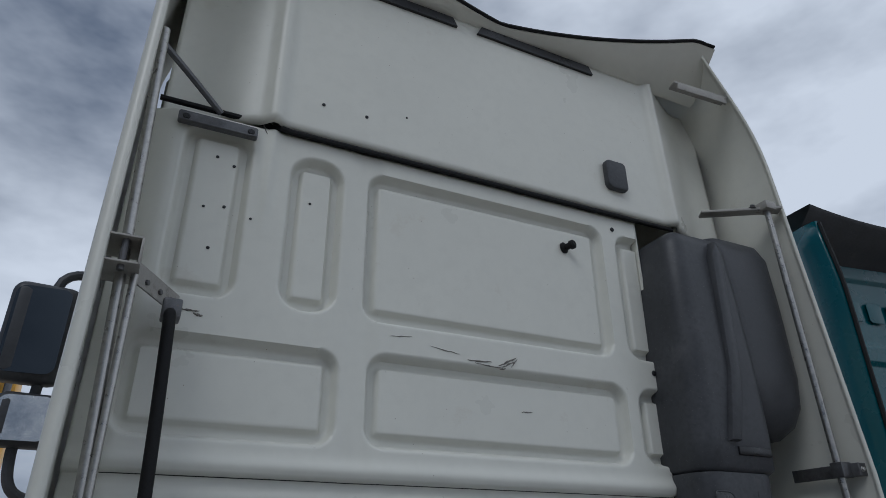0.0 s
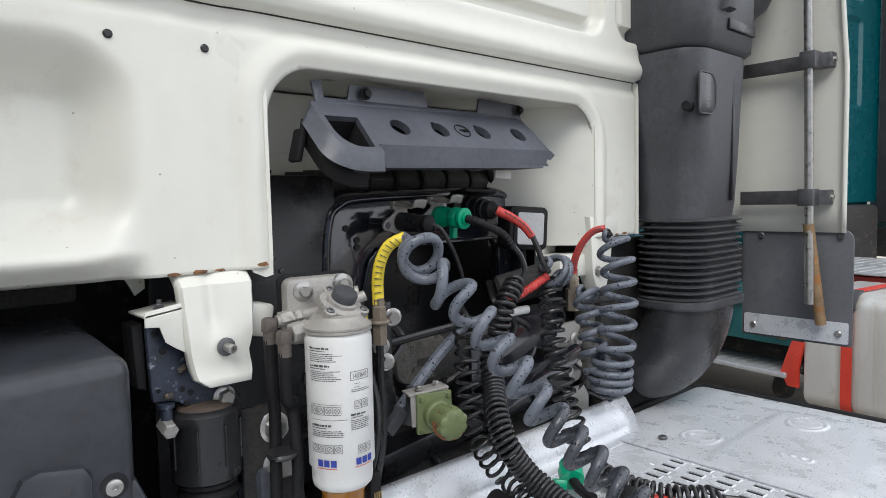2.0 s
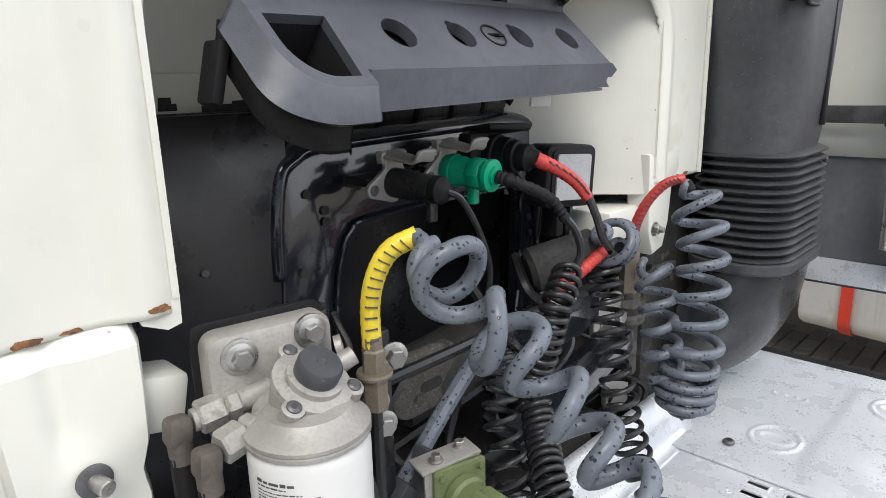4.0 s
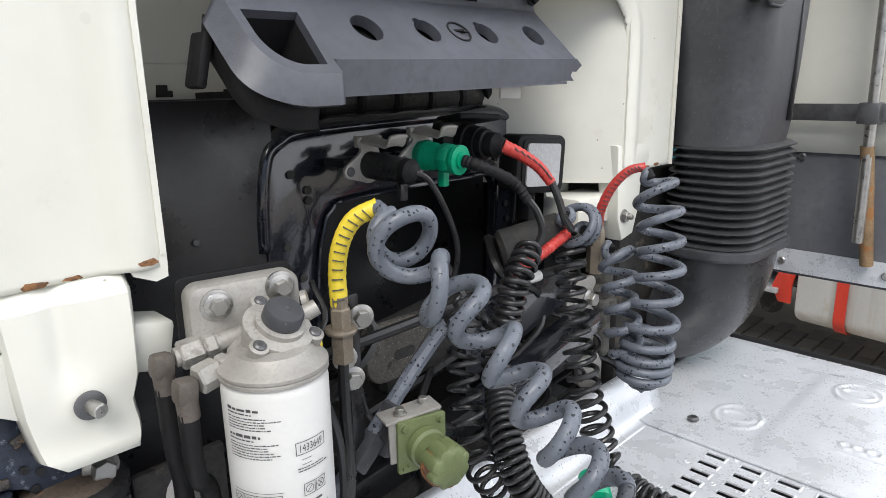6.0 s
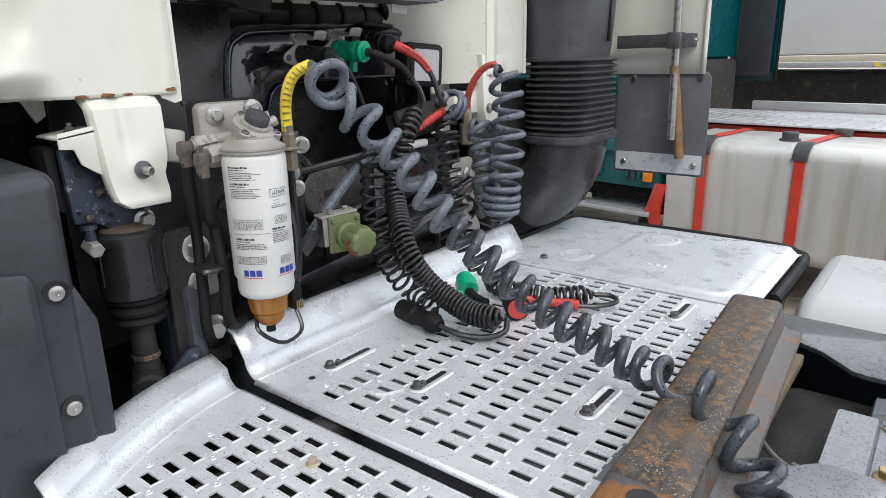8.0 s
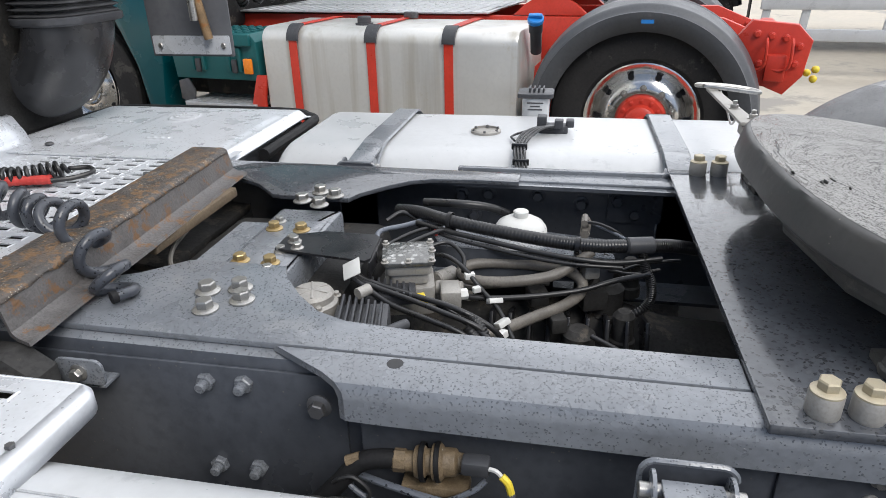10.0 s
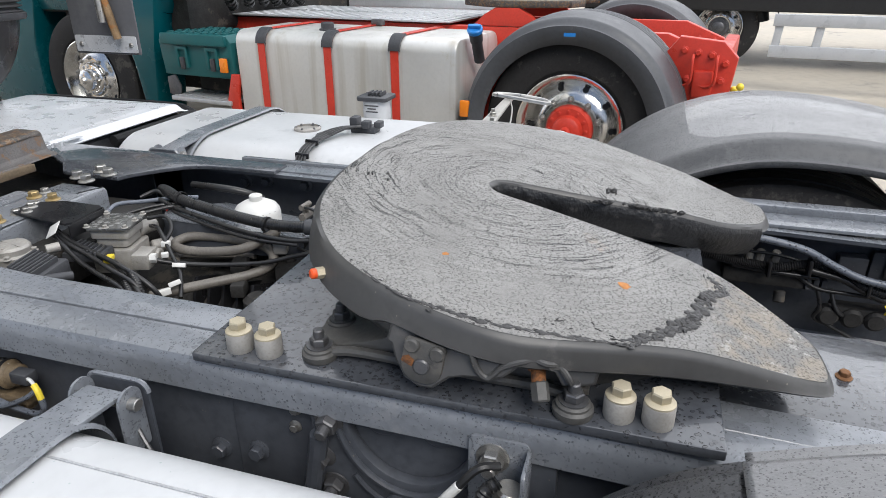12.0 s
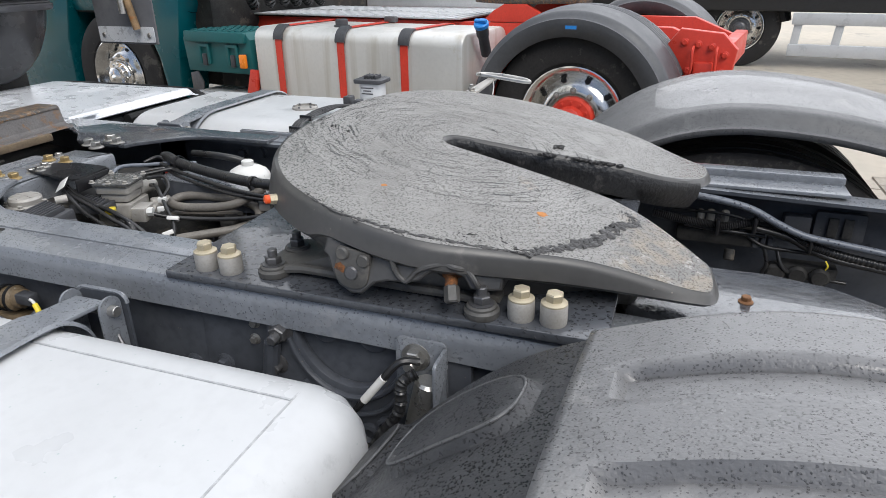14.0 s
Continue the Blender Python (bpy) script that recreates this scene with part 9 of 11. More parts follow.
rail_ob = beside("white_side_guard", "white steel side guard of a low trailer", "side guard", (4.5, -2.2, GZ))
for z, w in ((0.88, 0.12), (0.56, 0.12)):
    part("beam", box((4.5, -2.56, z), (0.08, 3.2, w), 0.006), TANKWHITE, rail_ob)
for y in (-1.01, -1.40, -2.2, -3.0):
    part("post", prism([(y - 0.04, 0.56), (y + 0.04, 0.56), (y + 0.02, 0.88), (y - 0.06, 0.88)], 0.05, shift((4.48, 0, 0), YZ), None, 0.004), TANKWHITE, rail_ob)
for y in (-2.6, -3.9):
    part("leg", box((4.55, y, 0.33), (0.05, 0.05, 0.45), 0.004), TANKWHITE, rail_ob)


# ---- the bay under the cab ----
bay = thing("engine_bay", "black engine and gearbox housing under the cab, oily and dirty", "engine", (0, 2.4, 0.8))
part("bay_wall", box((0.0, 2.62, 1.05), (2.36, 0.05, 1.3), 0.01), SOOT, bay, "black wall of the engine bay")
part("bay_roof", box((-0.1, 2.46, 1.655), (2.0, 0.36, 0.012), 0.003), BLACK, bay)
part("gearbox", box((0.02, 2.35, 0.86), (0.62, 0.5, 0.44), 0.06, seg=4), SOOT, bay, "black gearbox casing")
part("gearbox_top", lathe([(0.18, 0), (0.18, 0.03), (0.15, 0.06), (0.05, 0.07)], (-0.10, 2.30, 1.06), (-0.10, 2.24, 1.4), 40), SOOT, bay, "ribbed black cover")
for k in range(9):
    a = k * 0.35 + 2.9
    part("cover_rib", box((-0.10 + 0.13 * math.cos(a), 2.29 + 0.13 * math.sin(a), 1.105), (0.05, 0.012, 0.02), 0.004, (0, 0, math.degrees(a))), SOOT, bay)
# added dark box: the shadow on the bay's floor as a solid
part("floor_shadow", box((0.0, 2.3, 0.42), (2.3, 0.7, 0.2), 0.02), SOOT, bay, "dark box for the underbody and its shade")
part("side_block", box((-0.86, 2.38, 1.0), (0.4, 0.3, 0.8), 0.05), SOOT, bay, "dark housing")
part("right_block", box((0.72, 2.42, 1.05), (0.55, 0.3, 0.8), 0.05), SOOT, bay, "dark housing")
# black mounting frame for the sockets: an arch with a rolled edge
arch = [(-0.255, 1.20), (-0.243, 1.45), (-0.240, 1.52), (-0.228, 1.580), (-0.207, 1.598), (-0.172, 1.609), (-0.015, 1.615), (0.174, 1.619), (0.257, 1.616), (0.295, 1.603), (0.314, 1.572), (0.309, 1.489), (0.295, 1.39), (0.285, 1.20),
        (0.222, 1.20), (0.236, 1.32), (0.243, 1.487), (0.225, 1.512), (-0.084, 1.509), (-0.135, 1.495), (-0.152, 1.465), (-0.165, 1.40), (-0.18, 1.20)]
BOARDPAINT = material("glossy_black_board", (0.017, 0.018, 0.026), 0.16, vary=0.3, scale=8, bump=0.03, bump_scale=40, coat=0.5, rough_vary=0.08, wear=(0.025, 0.026, 0.034), wear_scale=7, wear_at=0.58)
board = part("socket_board", prism(arch, 0.020, shift((0, 2.242, 0), XZ), None, 0.003), BOARDPAINT, bay, "glossy black socket board", bevel=0.003)
rim_line = smooth_path([(x, 2.242, z) for x, z in arch[1:13]], 5)
own = bmesh.new()
rings = []
for i, p in enumerate(rim_line):
    d = (rim_line[min(i + 1, len(rim_line) - 1)] - rim_line[max(i - 1, 0)]).normalized()
    out = Vector((-d.z, 0, d.x))
    rings.append([own.verts.new(p + out * o + Vector((0, y, 0))) for o, y in ((-0.006, 0.0005), (-0.001, -0.004), (0.004, -0.004), (0.010, 0.001), (0.016, 0.010), (0.020, 0.024), (0.021, 0.050))])
for a, b in zip(rings, rings[1:]):
    for k in range(6):
        own.faces.new((a[k], a[k + 1], b[k + 1], b[k]))
bmesh.ops.recalc_face_normals(own, faces=own.faces)
part("board_edge", own, BOARDPAINT, board, "rolled black edge", smooth=50, solid=0.003)
part("board_edge", tube(smooth_path([(x, 2.238, z) for x, z in arch[15:]], 5), 0.0035, 8), BOARDPAINT, board, "rolled inner edge")
for x, z in ((-0.173, 1.530), (-0.173, 1.515), (-0.213, 1.453), (-0.190, 1.402), (-0.20, 1.555), (0.27, 1.45), (0.275, 1.42), (0.27, 1.36), (0.24, 1.54), (-0.21, 1.36)):
    part("board_hole", rod((x, 2.2385, z), (x, 2.2415, z), 0.0062, 14), SOOT, board, "round hole")
bolt(bay, (-0.342, 2.245, 1.482), (0, -1, 0), 0.0052, "screw", DARKSTEEL)
part("side_sheet", box((-0.40, 2.252, 1.36), (0.36, 0.012, 0.60), 0.003), BLACK, bay, "black sheet")
part("back_sheet", box((0.05, 2.40, 1.35), (0.66, 0.012, 0.60), 0.003), BLACK, bay, "black sheet behind the board")
# ribbed black duct behind the cover
part("duct", rod((-0.30, 2.31, 1.650), (0.32, 2.30, 1.655), 0.026, 20), SOOT, bay, "black air duct")
for x in np.linspace(-0.16, 0.22, 6):
    part("duct_rib", lathe([(0.027, 0), (0.032, 0.004), (0.032, 0.012), (0.027, 0.016)], (float(x) + 0.04, 2.303, 1.653), (1, 2.30, 1.655), 20), RUBBER, bay)
# cross pipes and brackets
part("pipe", tube(smooth_path([(-0.30, 2.12, 1.33), (-0.1, 2.08, 1.355), (0.12, 2.07, 1.365), (0.34, 2.06, 1.36), (0.46, 2.05, 1.355)]), 0.008, 8), CABLE, bay, "black pipe")
part("pipe_label", tube(smooth_path([(0.085, 2.0698, 1.3640), (0.12, 2.069, 1.3650), (0.150, 2.068, 1.3650)]), 0.0092, 12), LABEL, bay, "white sleeve on the pipe")
part("pipe", tube(smooth_path([(-0.36, 2.05, 1.12), (-0.25, 2.06, 1.20), (-0.12, 2.07, 1.30), (-0.02, 2.08, 1.36)]), 0.011, 8), HOSE, bay, "grey pipe")
part("pipe_clip", box((-0.235, 2.055, 1.215), (0.05, 0.03, 0.025), 0.004, (0, -40, 0)), PLASTIC, bay, "black clip")
part("pipe_clip", box((-0.20, 2.05, 1.235), (0.012, 0.03, 0.07), 0.004, (0, 20, 0)), PLASTIC, bay, "black clip")
WETBLACK = material("wet_black_panel", (0.016, 0.017, 0.023), 0.13, vary=0.3, scale=9, bump=0.25, bump_scale=22, coat=0.6, rough_vary=0.10, streak=((0.05, 0.052, 0.06), (30, 30, 5)))
panel = part("frame_panel", prism([(0.02, 1.20), (0.31, 1.275), (0.31, 1.345), (0.02, 1.352)], 0.008, shift((0, 2.112, 0), XZ), None, 0.002), WETBLACK, bay, "glossy wet black frame panel")
part("panel_hole", prism(rounded(0.122, 1.290, 0.130, 1.306, 0.0038), 0.001, shift((0, 2.1108, 0), XZ)), SOOT, panel, "oblong hole")
angle = bmesh.new()
box((0.165, 2.082, 1.2185), (0.33, 0.055, 0.005), 0.001, (0, -13.5, 0), bm=angle)
box((0.165, 2.056, 1.203), (0.33, 0.005, 0.032), 0.001, (0, -13.5, 0), bm=angle)
part("panel_angle", angle, WETBLACK, bay, "wet black angle under the panel")
DUSTY = material("dusty_engine_plate", (0.095, 0.088, 0.078), 0.7, vary=0.45, scale=30, bump=0.35, bump_scale=160, wear=(0.030, 0.028, 0.026), wear_scale=26, wear_at=0.53, spots=(0.26, 0.25, 0.23), spot_scale=170, spot_size=0.2)
plate_d = part("dusty_plate", prism(rounded(-0.150, 1.236, -0.012, 1.330, (0.036, 0.02, 0.036, 0.02), 6), 0.02, shift((0, 2.150, 0), XZ), None, 0.006), DUSTY, bay, "dusty speckled engine plate")
part("plate_mark", prism(rounded(-0.098, 1.268, -0.056, 1.284, 0.0078), 0.001, shift((0, 2.1490, 0), XZ)), SOOT, plate_d, "dark oval in the plate")
post = part("damper_post", lathe([(0.022, 0), (0.024, 0.004), (0.024, 0.10), (0.028, 0.104), (0.036, 0.112), (0.037, 0.122), (0.030, 0.128), (0.034, 0.136), (0.037, 0.146), (0.030, 0.156), (0.026, 0.160), (0.026, 0.235)], (0.452, 2.135, 1.115), (0.452, 2.135, 2), 26), material("dirty_olive_metal", (0.10, 0.098, 0.085), 0.6, 0.3, vary=0.4, scale=40, bump=0.2, wear=(0.045, 0.04, 0.035), wear_scale=30, wear_at=0.52), bay, "dirty ringed damper")
part("dark_side", box((0.70, 2.16, 1.16), (0.36, 0.06, 0.66), 0.02), SOOT, bay, "dark sheet beside the intake")
part("cable_bracket", prism([(0.352, 1.13), (0.425, 1.13), (0.445, 1.10), (0.445, 1.06), (0.40, 1.045), (0.36, 1.075)], 0.012, shift((0, 2.118, 0), XZ), None, 0.003), GREYCAST, bay, "grey bracket below the bolts")
part("cross_bar", box((0.05, 2.14, 1.13), (0.62, 0.06, 0.05), 0.006, (0, -6, 0)), BLACK, bay, "black cross bar")
part("starter", rod((-0.10, 2.22, 1.24), (0.10, 2.16, 1.30), 0.055, 24, bevel=0.01), SOOT, bay, "dirty cylinder")
part("cylinder", rod((0.12, 2.13, 1.40), (0.21, 2.06, 1.43), 0.036, 24, bevel=0.008), SOOT, bay, "dark cylinder")
bp = part("bolt_plate", prism(rounded(0.325, 1.14, 0.43, 1.295, 0.02), 0.012, shift((0, 2.13, 0), XZ), None, 0.003), GREYCAST, bay, "grey bracket plate")
for x, z in ((0.365, 1.240), (0.402, 1.249), (0.360, 1.176), (0.397, 1.186)):
    bolt(bp, (x, 2.13, z), (0, -1, 0), 0.019, "flange", STEEL)
for x, y, z in ((-0.24, 2.04, 1.405), (-0.25, 2.05, 1.325), (-0.26, 2.05, 1.355)):
    bolt(bay, (x, y, z), (-0.4, -1, 0), 0.015, "flange", STEEL)
part("bolt_rail", box((-0.24, 2.07, 1.32), (0.02, 0.03, 0.22), 0.004), BLACK, bay)
sb2 = part("side_plate", box((-0.455, 2.09, 1.16), (0.10, 0.012, 0.26), 0.003), SOOT, bay, "black side plate")
for x, z in ((-0.452, 1.251), (-0.432, 1.187), (-0.45, 1.187), (-0.437, 1.10)):
    bolt(sb2, (x, 2.084, z), (-0.2, -1, 0), 0.024, "flange", STEEL)
part("frame_horn", box((-0.47, 2.25, 1.06), (0.03, 0.36, 0.26), 0.01), CHASSIS_SIDE, bay, "dark frame end")
random.seed(3)
for k in range(16):
    x0, z0 = random.uniform(-0.35, 0.45), random.uniform(1.08, 1.45)
    pts = [(x0, 2.16, z0), (x0 + random.uniform(-0.1, 0.1), 2.11, z0 - 0.05), (x0 + random.uniform(-0.15, 0.15), 2.12, z0 - 0.12), (x0 + random.uniform(-0.2, 0.2), 2.2, z0 - 0.22)]
    part("loose_cable", tube(smooth_path(pts, 6), random.choice((0.004, 0.006, 0.008)), 6), CABLE, bay, "black cable")
part("long_cable", tube(smooth_path([(-0.42, 2.06, 1.10), (-0.3, 2.05, 1.055), (-0.15, 2.06, 1.075), (0.0, 2.08, 1.09), (0.1, 2.1, 1.07)]), 0.006, 6), CABLE, bay, "black cable")

# ---- left cab mounting ----
mount = thing("cab_mount", "cream sheet-steel cab mounting with a bolt, above an air spring", "cab mount", (-0.54, 2.06, 1.3))
bm = bmesh.new()
rows = []
for k in range(27):
    z = 1.347 + 0.29 * k / 26
    lo = float(np.interp(z, (1.345, 1.359, 1.404, 1.453, 1.52, 1.64), (-0.568, -0.587, -0.595, -0.598, -0.602, -0.606)))
    hi = float(np.interp(z, (1.345, 1.352, 1.366, 1.390, 1.412, 1.459, 1.50, 1.64), (-0.502, -0.498, -0.494, -0.498, -0.490, -0.486, -0.484, -0.480)))
    row = []
    for j in range(35):
        u = j / 34
        x = lo + (hi - lo) * u
        y = 2.050 + 0.12 * max(0, z - 1.42) + 1.0 * max(0, z - 1.492) - 0.35 * max(0, 1.372 - z)
        y += 0.007 * math.exp(-(((u - 0.42) / 0.10) ** 2)) * ease((z - 1.40) / 0.05)
        y += 0.014 * max(0, (abs(u - 0.5) - 0.455) / 0.045)
        y -= 0.006 * math.exp(-((x + 0.54) / 0.022) ** 2 - ((z - 1.398) / 0.022) ** 2)
        row.append(bm.verts.new((x, y, z)))
    rows.append(row)
for a, b in zip(rows, rows[1:]):
    for j in range(34):
        bm.faces.new((a[j], a[j + 1], b[j + 1], b[j]))
bmesh.ops.recalc_face_normals(bm, faces=bm.faces)
pl = part("bracket", bm, CREAM, mount, smooth=22, solid=0.004)
part("washer", lathe([(0.0135, 0), (0.0135, 0.002), (0.011, 0.003)], (-0.541, 2.043, 1.402), (-0.541, 1, 1.402), 24), DARKSTEEL, pl, "dark washer")
part("stud", rod((-0.541, 2.043, 1.402), (-0.537, 2.026, 1.400), 0.0068, 12, bevel=0.001), STEEL, pl, "zinc bolt end")
bm = prism([(-0.645, 1.463), (-0.594, 1.471), (-0.590, 1.398), (-0.606, 1.408), (-0.619, 1.418), (-0.626, 1.440), (-0.645, 1.442)], 0.004, shift((0, 2.060, 0), XZ), None, 0.001)
part("wing", bm, CREAM, mount)
part("wing_top", box((-0.615, 2.095, 1.4605), (0.062, 0.070, 0.004), 0.001, (0, -8, 0)), CREAM, mount)
bolt(mount, (-0.617, 2.085, 1.463), (0, 0, 1), 0.008, "stud", DARKSTEEL)
part("wing", box((-0.472, 2.095, 1.428), (0.042, 0.05, 0.052), 0.006, (0, 12, 0)), CREAM, mount)
part("inner_bracket", prism([(-0.66, 1.56), (-0.60, 1.56), (-0.60, 1.48), (-0.615, 1.47)], 0.006, shift((0, 2.20, 0), XZ)), CREAM, mount, "cream inner bracket")
lowb = [(-0.637, 1.438), (-0.620, 1.440), (-0.612, 1.415), (-0.585, 1.395), (-0.560, 1.36), (-0.511, 1.345), (-0.511, 1.327), (-0.519, 1.309), (-0.541, 1.300), (-0.560, 1.306), (-0.585, 1.312), (-0.595, 1.322), (-0.607, 1.327), (-0.632, 1.330), (-0.634, 1.350)]
GREYBLUE2 = material("chipped_blue_bracket", (0.026, 0.034, 0.055), 0.5, vary=0.4, scale=30, bump=0.2, bump_scale=150, wear=(0.20, 0.23, 0.27), wear_scale=48, wear_at=0.585)
bl = part("lower_bracket", prism(lowb, 0.012, shift((0, 2.085, 0), XZ), None, 0.003), GREYBLUE2, mount, "weathered blue-grey bracket")
part("bracket_side", prism([(-0.652, 1.44), (-0.636, 1.442), (-0.634, 1.345), (-0.648, 1.35)], 0.05, shift((0, 2.10, 0), XZ), None, 0.004), RUBBER, bl, "black side plate")
bolt(bl, (-0.531, 2.083, 1.318), (0, -1, 0), 0.0165, "flange", STEEL)
for x, z, r in ((-0.592, 1.342, 0.0042), (-0.580, 1.335, 0.0042), (-0.586, 1.320, 0.0042), (-0.616, 1.402, 0.005), (-0.626, 1.428, 0.005), (-0.625, 1.346, 0.003)):
    part("drilling", rod((x, 2.0828, z), (x, 2.088, z), r, 12), BLACK, bl)
part("clip_nut", box((-0.592, 2.083, 1.372), (0.012, 0.004, 0.009), 0.001, (0, -25, 0)), BROWNRUST, bl, "rusty square nut")
part("clip_nut", box((-0.611, 2.083, 1.336), (0.013, 0.004, 0.009), 0.001), BROWNRUST, bl, "rusty square nut")
part("stem", lathe([(0.012, 0.0), (0.012, 0.006), (0.008, 0.008), (0.0085, 0.035)], (-0.616, 2.083, 1.326), (-0.616, 2.081, 1.27), 14), GREYBLUE2, bl)
part("stud_nut", rod((-0.617, 2.092, 1.296), (-0.618, 2.062, 1.290), 0.012, 6, bevel=0.002), GREYCAST, bl, "pale nut")

spring = thing("air_spring", "black air spring with ribbed boot and rusty top", "air spring", (-0.555, 2.09, 1.0))
AX, AY = -0.556, 2.097
part("canister", lathe([(0.044, 0.0), (0.050, 0.004), (0.0505, 0.090), (0.0525, 0.093), (0.0525, 0.104), (0.046, 0.110), (0.034, 0.112)], (AX, AY, 1.198), (AX, AY, 2), 40), CABLE, spring)
part("canister_lid", lathe([(0.047, 0), (0.040, 0.008), (0.026, 0.012), (0.010, 0.013)], (AX, AY, 1.304), (AX, AY, 2), 28), material("dusty_rust_lid", (0.075, 0.055, 0.042), 0.75, vary=0.45, scale=30, bump=0.2, wear=(0.16, 0.085, 0.05), wear_scale=30, wear_at=0.56), spring, "rust-brown lid")
for k in range(8):
    a = k * 0.785 + 0.2
    part("canister_rib", box((AX + 0.0508 * math.cos(a), AY + 0.0508 * math.sin(a), 1.255), (0.004, 0.003, 0.062), 0.001, (0, 0, math.degrees(a))), CABLE, spring)
part("boot", lathe([(0.030, 0), (0.038, 0.002), (0.042, 0.008), (0.040, 0.014), (0.036, 0.017), (0.043, 0.022), (0.045, 0.028), (0.041, 0.033), (0.037, 0.036), (0.044, 0.042), (0.045, 0.047), (0.040, 0.052)], (AX, AY, 1.150), (AX, AY, 2), 32), RUBBER, spring, "ribbed rubber boot")
part("damper_rod", lathe([(0.019, 0), (0.021, 0.012), (0.0195, 0.02), (0.0195, 0.10)], (AX, AY, 1.062), (AX, AY, 2), 20), SOOT, spring, "black damper tube")
part("damper_ring", lathe([(0.020, 0), (0.0225, 0.002), (0.0225, 0.008), (0.020, 0.010)], (AX, AY, 1.085), (AX, AY, 2), 20), BROWNRUST, spring, "rusty ring")
part("damper_eye", rod((AX - 0.02, 2.06, 1.042), (AX + 0.02, 2.14, 1.042), 0.027, 20, bevel=0.006), SOOT, spring)
part("eye_bracket", prism([(-0.545, 1.00), (-0.49, 1.02), (-0.478, 1.085), (-0.50, 1.085), (-0.535, 1.055)], 0.010, shift((0, 2.062, 0), XZ), None, 0.003), GREYBLUE, spring, "blue-grey bracket")
bolt(spring, (-0.532, 2.055, 1.040), (0.1, -1, 0), 0.0135, "flange", GOLD)
part("grey_shield", prism(rounded(-0.50, 0.95, -0.455, 1.16, 0.012), 0.08, shift((0, 2.12, 0), XZ), None, 0.01), GREYBLUE, spring, "blue-grey shield")

# ---- black battery or storage box beside it ----
store = thing("storage_box", "dark grey plastic cover box with recessed screws", "storage box", (-0.98, 2.05, 0.6))
bm = box((-0.952, 2.10, 1.02), (0.52, 0.29, 0.82), 0.022, seg=4)
for v in bm.verts:
    if v.co.z > 1.3:
        v.co.z += 0.06 * (v.co.y - 1.955) - 0.02 * ease((-0.72 - v.co.x) / 0.2)
    if v.co.x > -0.8:
        v.co.x -= 0.035 * (1.43 - v.co.z) * 0.3
SHELL = material("dusty_wet_plastic", (0.030, 0.033, 0.040), 0.34, vary=0.25, scale=7, bump=0.08, bump_scale=600, wear=(0.030, 0.032, 0.038), wear_scale=8, wear_at=0.60, streak=((0.028, 0.030, 0.036), (9, 9, 2)))
part("shell", bm, SHELL, store)
part("side_lobe", prism([(-0.712, 0.95), (-0.676, 0.99), (-0.672, 1.13), (-0.672, 1.224), (-0.693, 1.277), (-0.712, 1.28)], 0.10, shift((0, 1.962, 0), XZ), None, 0.008), SHELL, store, "paler grey side lobe")
bm = prism([(-0.842, 0.70), (-0.748, 0.70), (-0.744, 1.30), (-0.752, 1.314), (-0.796, 1.322), (-0.813, 1.316), (-0.822, 1.30)], 0.02, shift((0, 1.946, 0), XZ), None, 0.007)
part("raised_panel", bm, SHELL, store, "raised panel")
for x, z in ((-0.721, 1.280), (-0.727, 1.121)):
    ring2 = part("screw_recess", lathe([(0.0155, 0), (0.0155, 0.0015), (0.012, 0.002)], (x, 1.955, z), (x, 0, z), 24), BLACK, store, "round screw recess")
    part("screw", lathe([(0.0098, 0), (0.0098, 0.003), (0.008, 0.0042), (0.003, 0.0043), (0.002, 0.003)], (x - 0.001, 1.953, z - 0.001), (x, 0, z), 20), STEEL, ring2, "grey screw")
part("shelf_behind", box((-0.93, 2.30, 1.475), (0.5, 0.1, 0.03), 0.008, (0, 0, 6)), SOOT, store, "dark ledge")
part("box_tab", box((-0.85, 1.944, 1.262), (0.03, 0.012, 0.026), 0.003), GREYCAST, store, "grey tab")

# ---- fuel filter ----
flt = thing("fuel_filter", "white fuel filter with printed label, grey cast head and amber bowl", "fuel filter", (-0.405, 1.935, 1.1))
FX, FY, FZ = -0.4055, 1.957, 1.186
can = part("canister", lathe([(0.034, -0.001), (0.040, 0.0), (0.0440, 0.004), (0.0455, 0.012), (0.0455, 0.030), (0.0490, 0.036), (0.0495, 0.222), (0.048, 0.229), (0.046, 0.232)], (FX, FY, FZ), (FX, FY, 2), 48), LABEL, flt, "white canister with dark print")
part("collar", lathe([(0.0485, 0), (0.0505, 0.001), (0.0505, 0.004), (0.049, 0.005), (0.0505, 0.006), (0.0505, 0.009), (0.046, 0.012), (0.041, 0.014), (0.034, 0.022), (0.024, 0.024)], (FX, FY, FZ + 0.232), (FX, FY, 2), 40), GREYCAST, flt, "grey cast filter head")
part("bowl", lathe([(0.012, -0.058), (0.018, -0.054), (0.024, -0.046), (0.026, -0.034), (0.031, -0.030), (0.033, -0.010), (0.036, -0.004), (0.036, 0.0)], (FX, FY, FZ), (FX, FY, 2), 32), AMBER, flt, "amber water bowl")
part("drain", rod((FX, FY, FZ - 0.07), (FX, FY, FZ - 0.055), 0.008, 10), RUBBER, flt)
part("sensor_plug", box((FX + 0.050, FY - 0.005, FZ - 0.020), (0.022, 0.020, 0.046), 0.004), RUBBER, flt, "black sensor plug")
for q in range(4):
    part("plug_rib", box((FX + 0.046 + 0.004 * q, FY - 0.016, FZ - 0.036), (0.0018, 0.002, 0.016), 0), GOLD, flt, "brass contact rib")
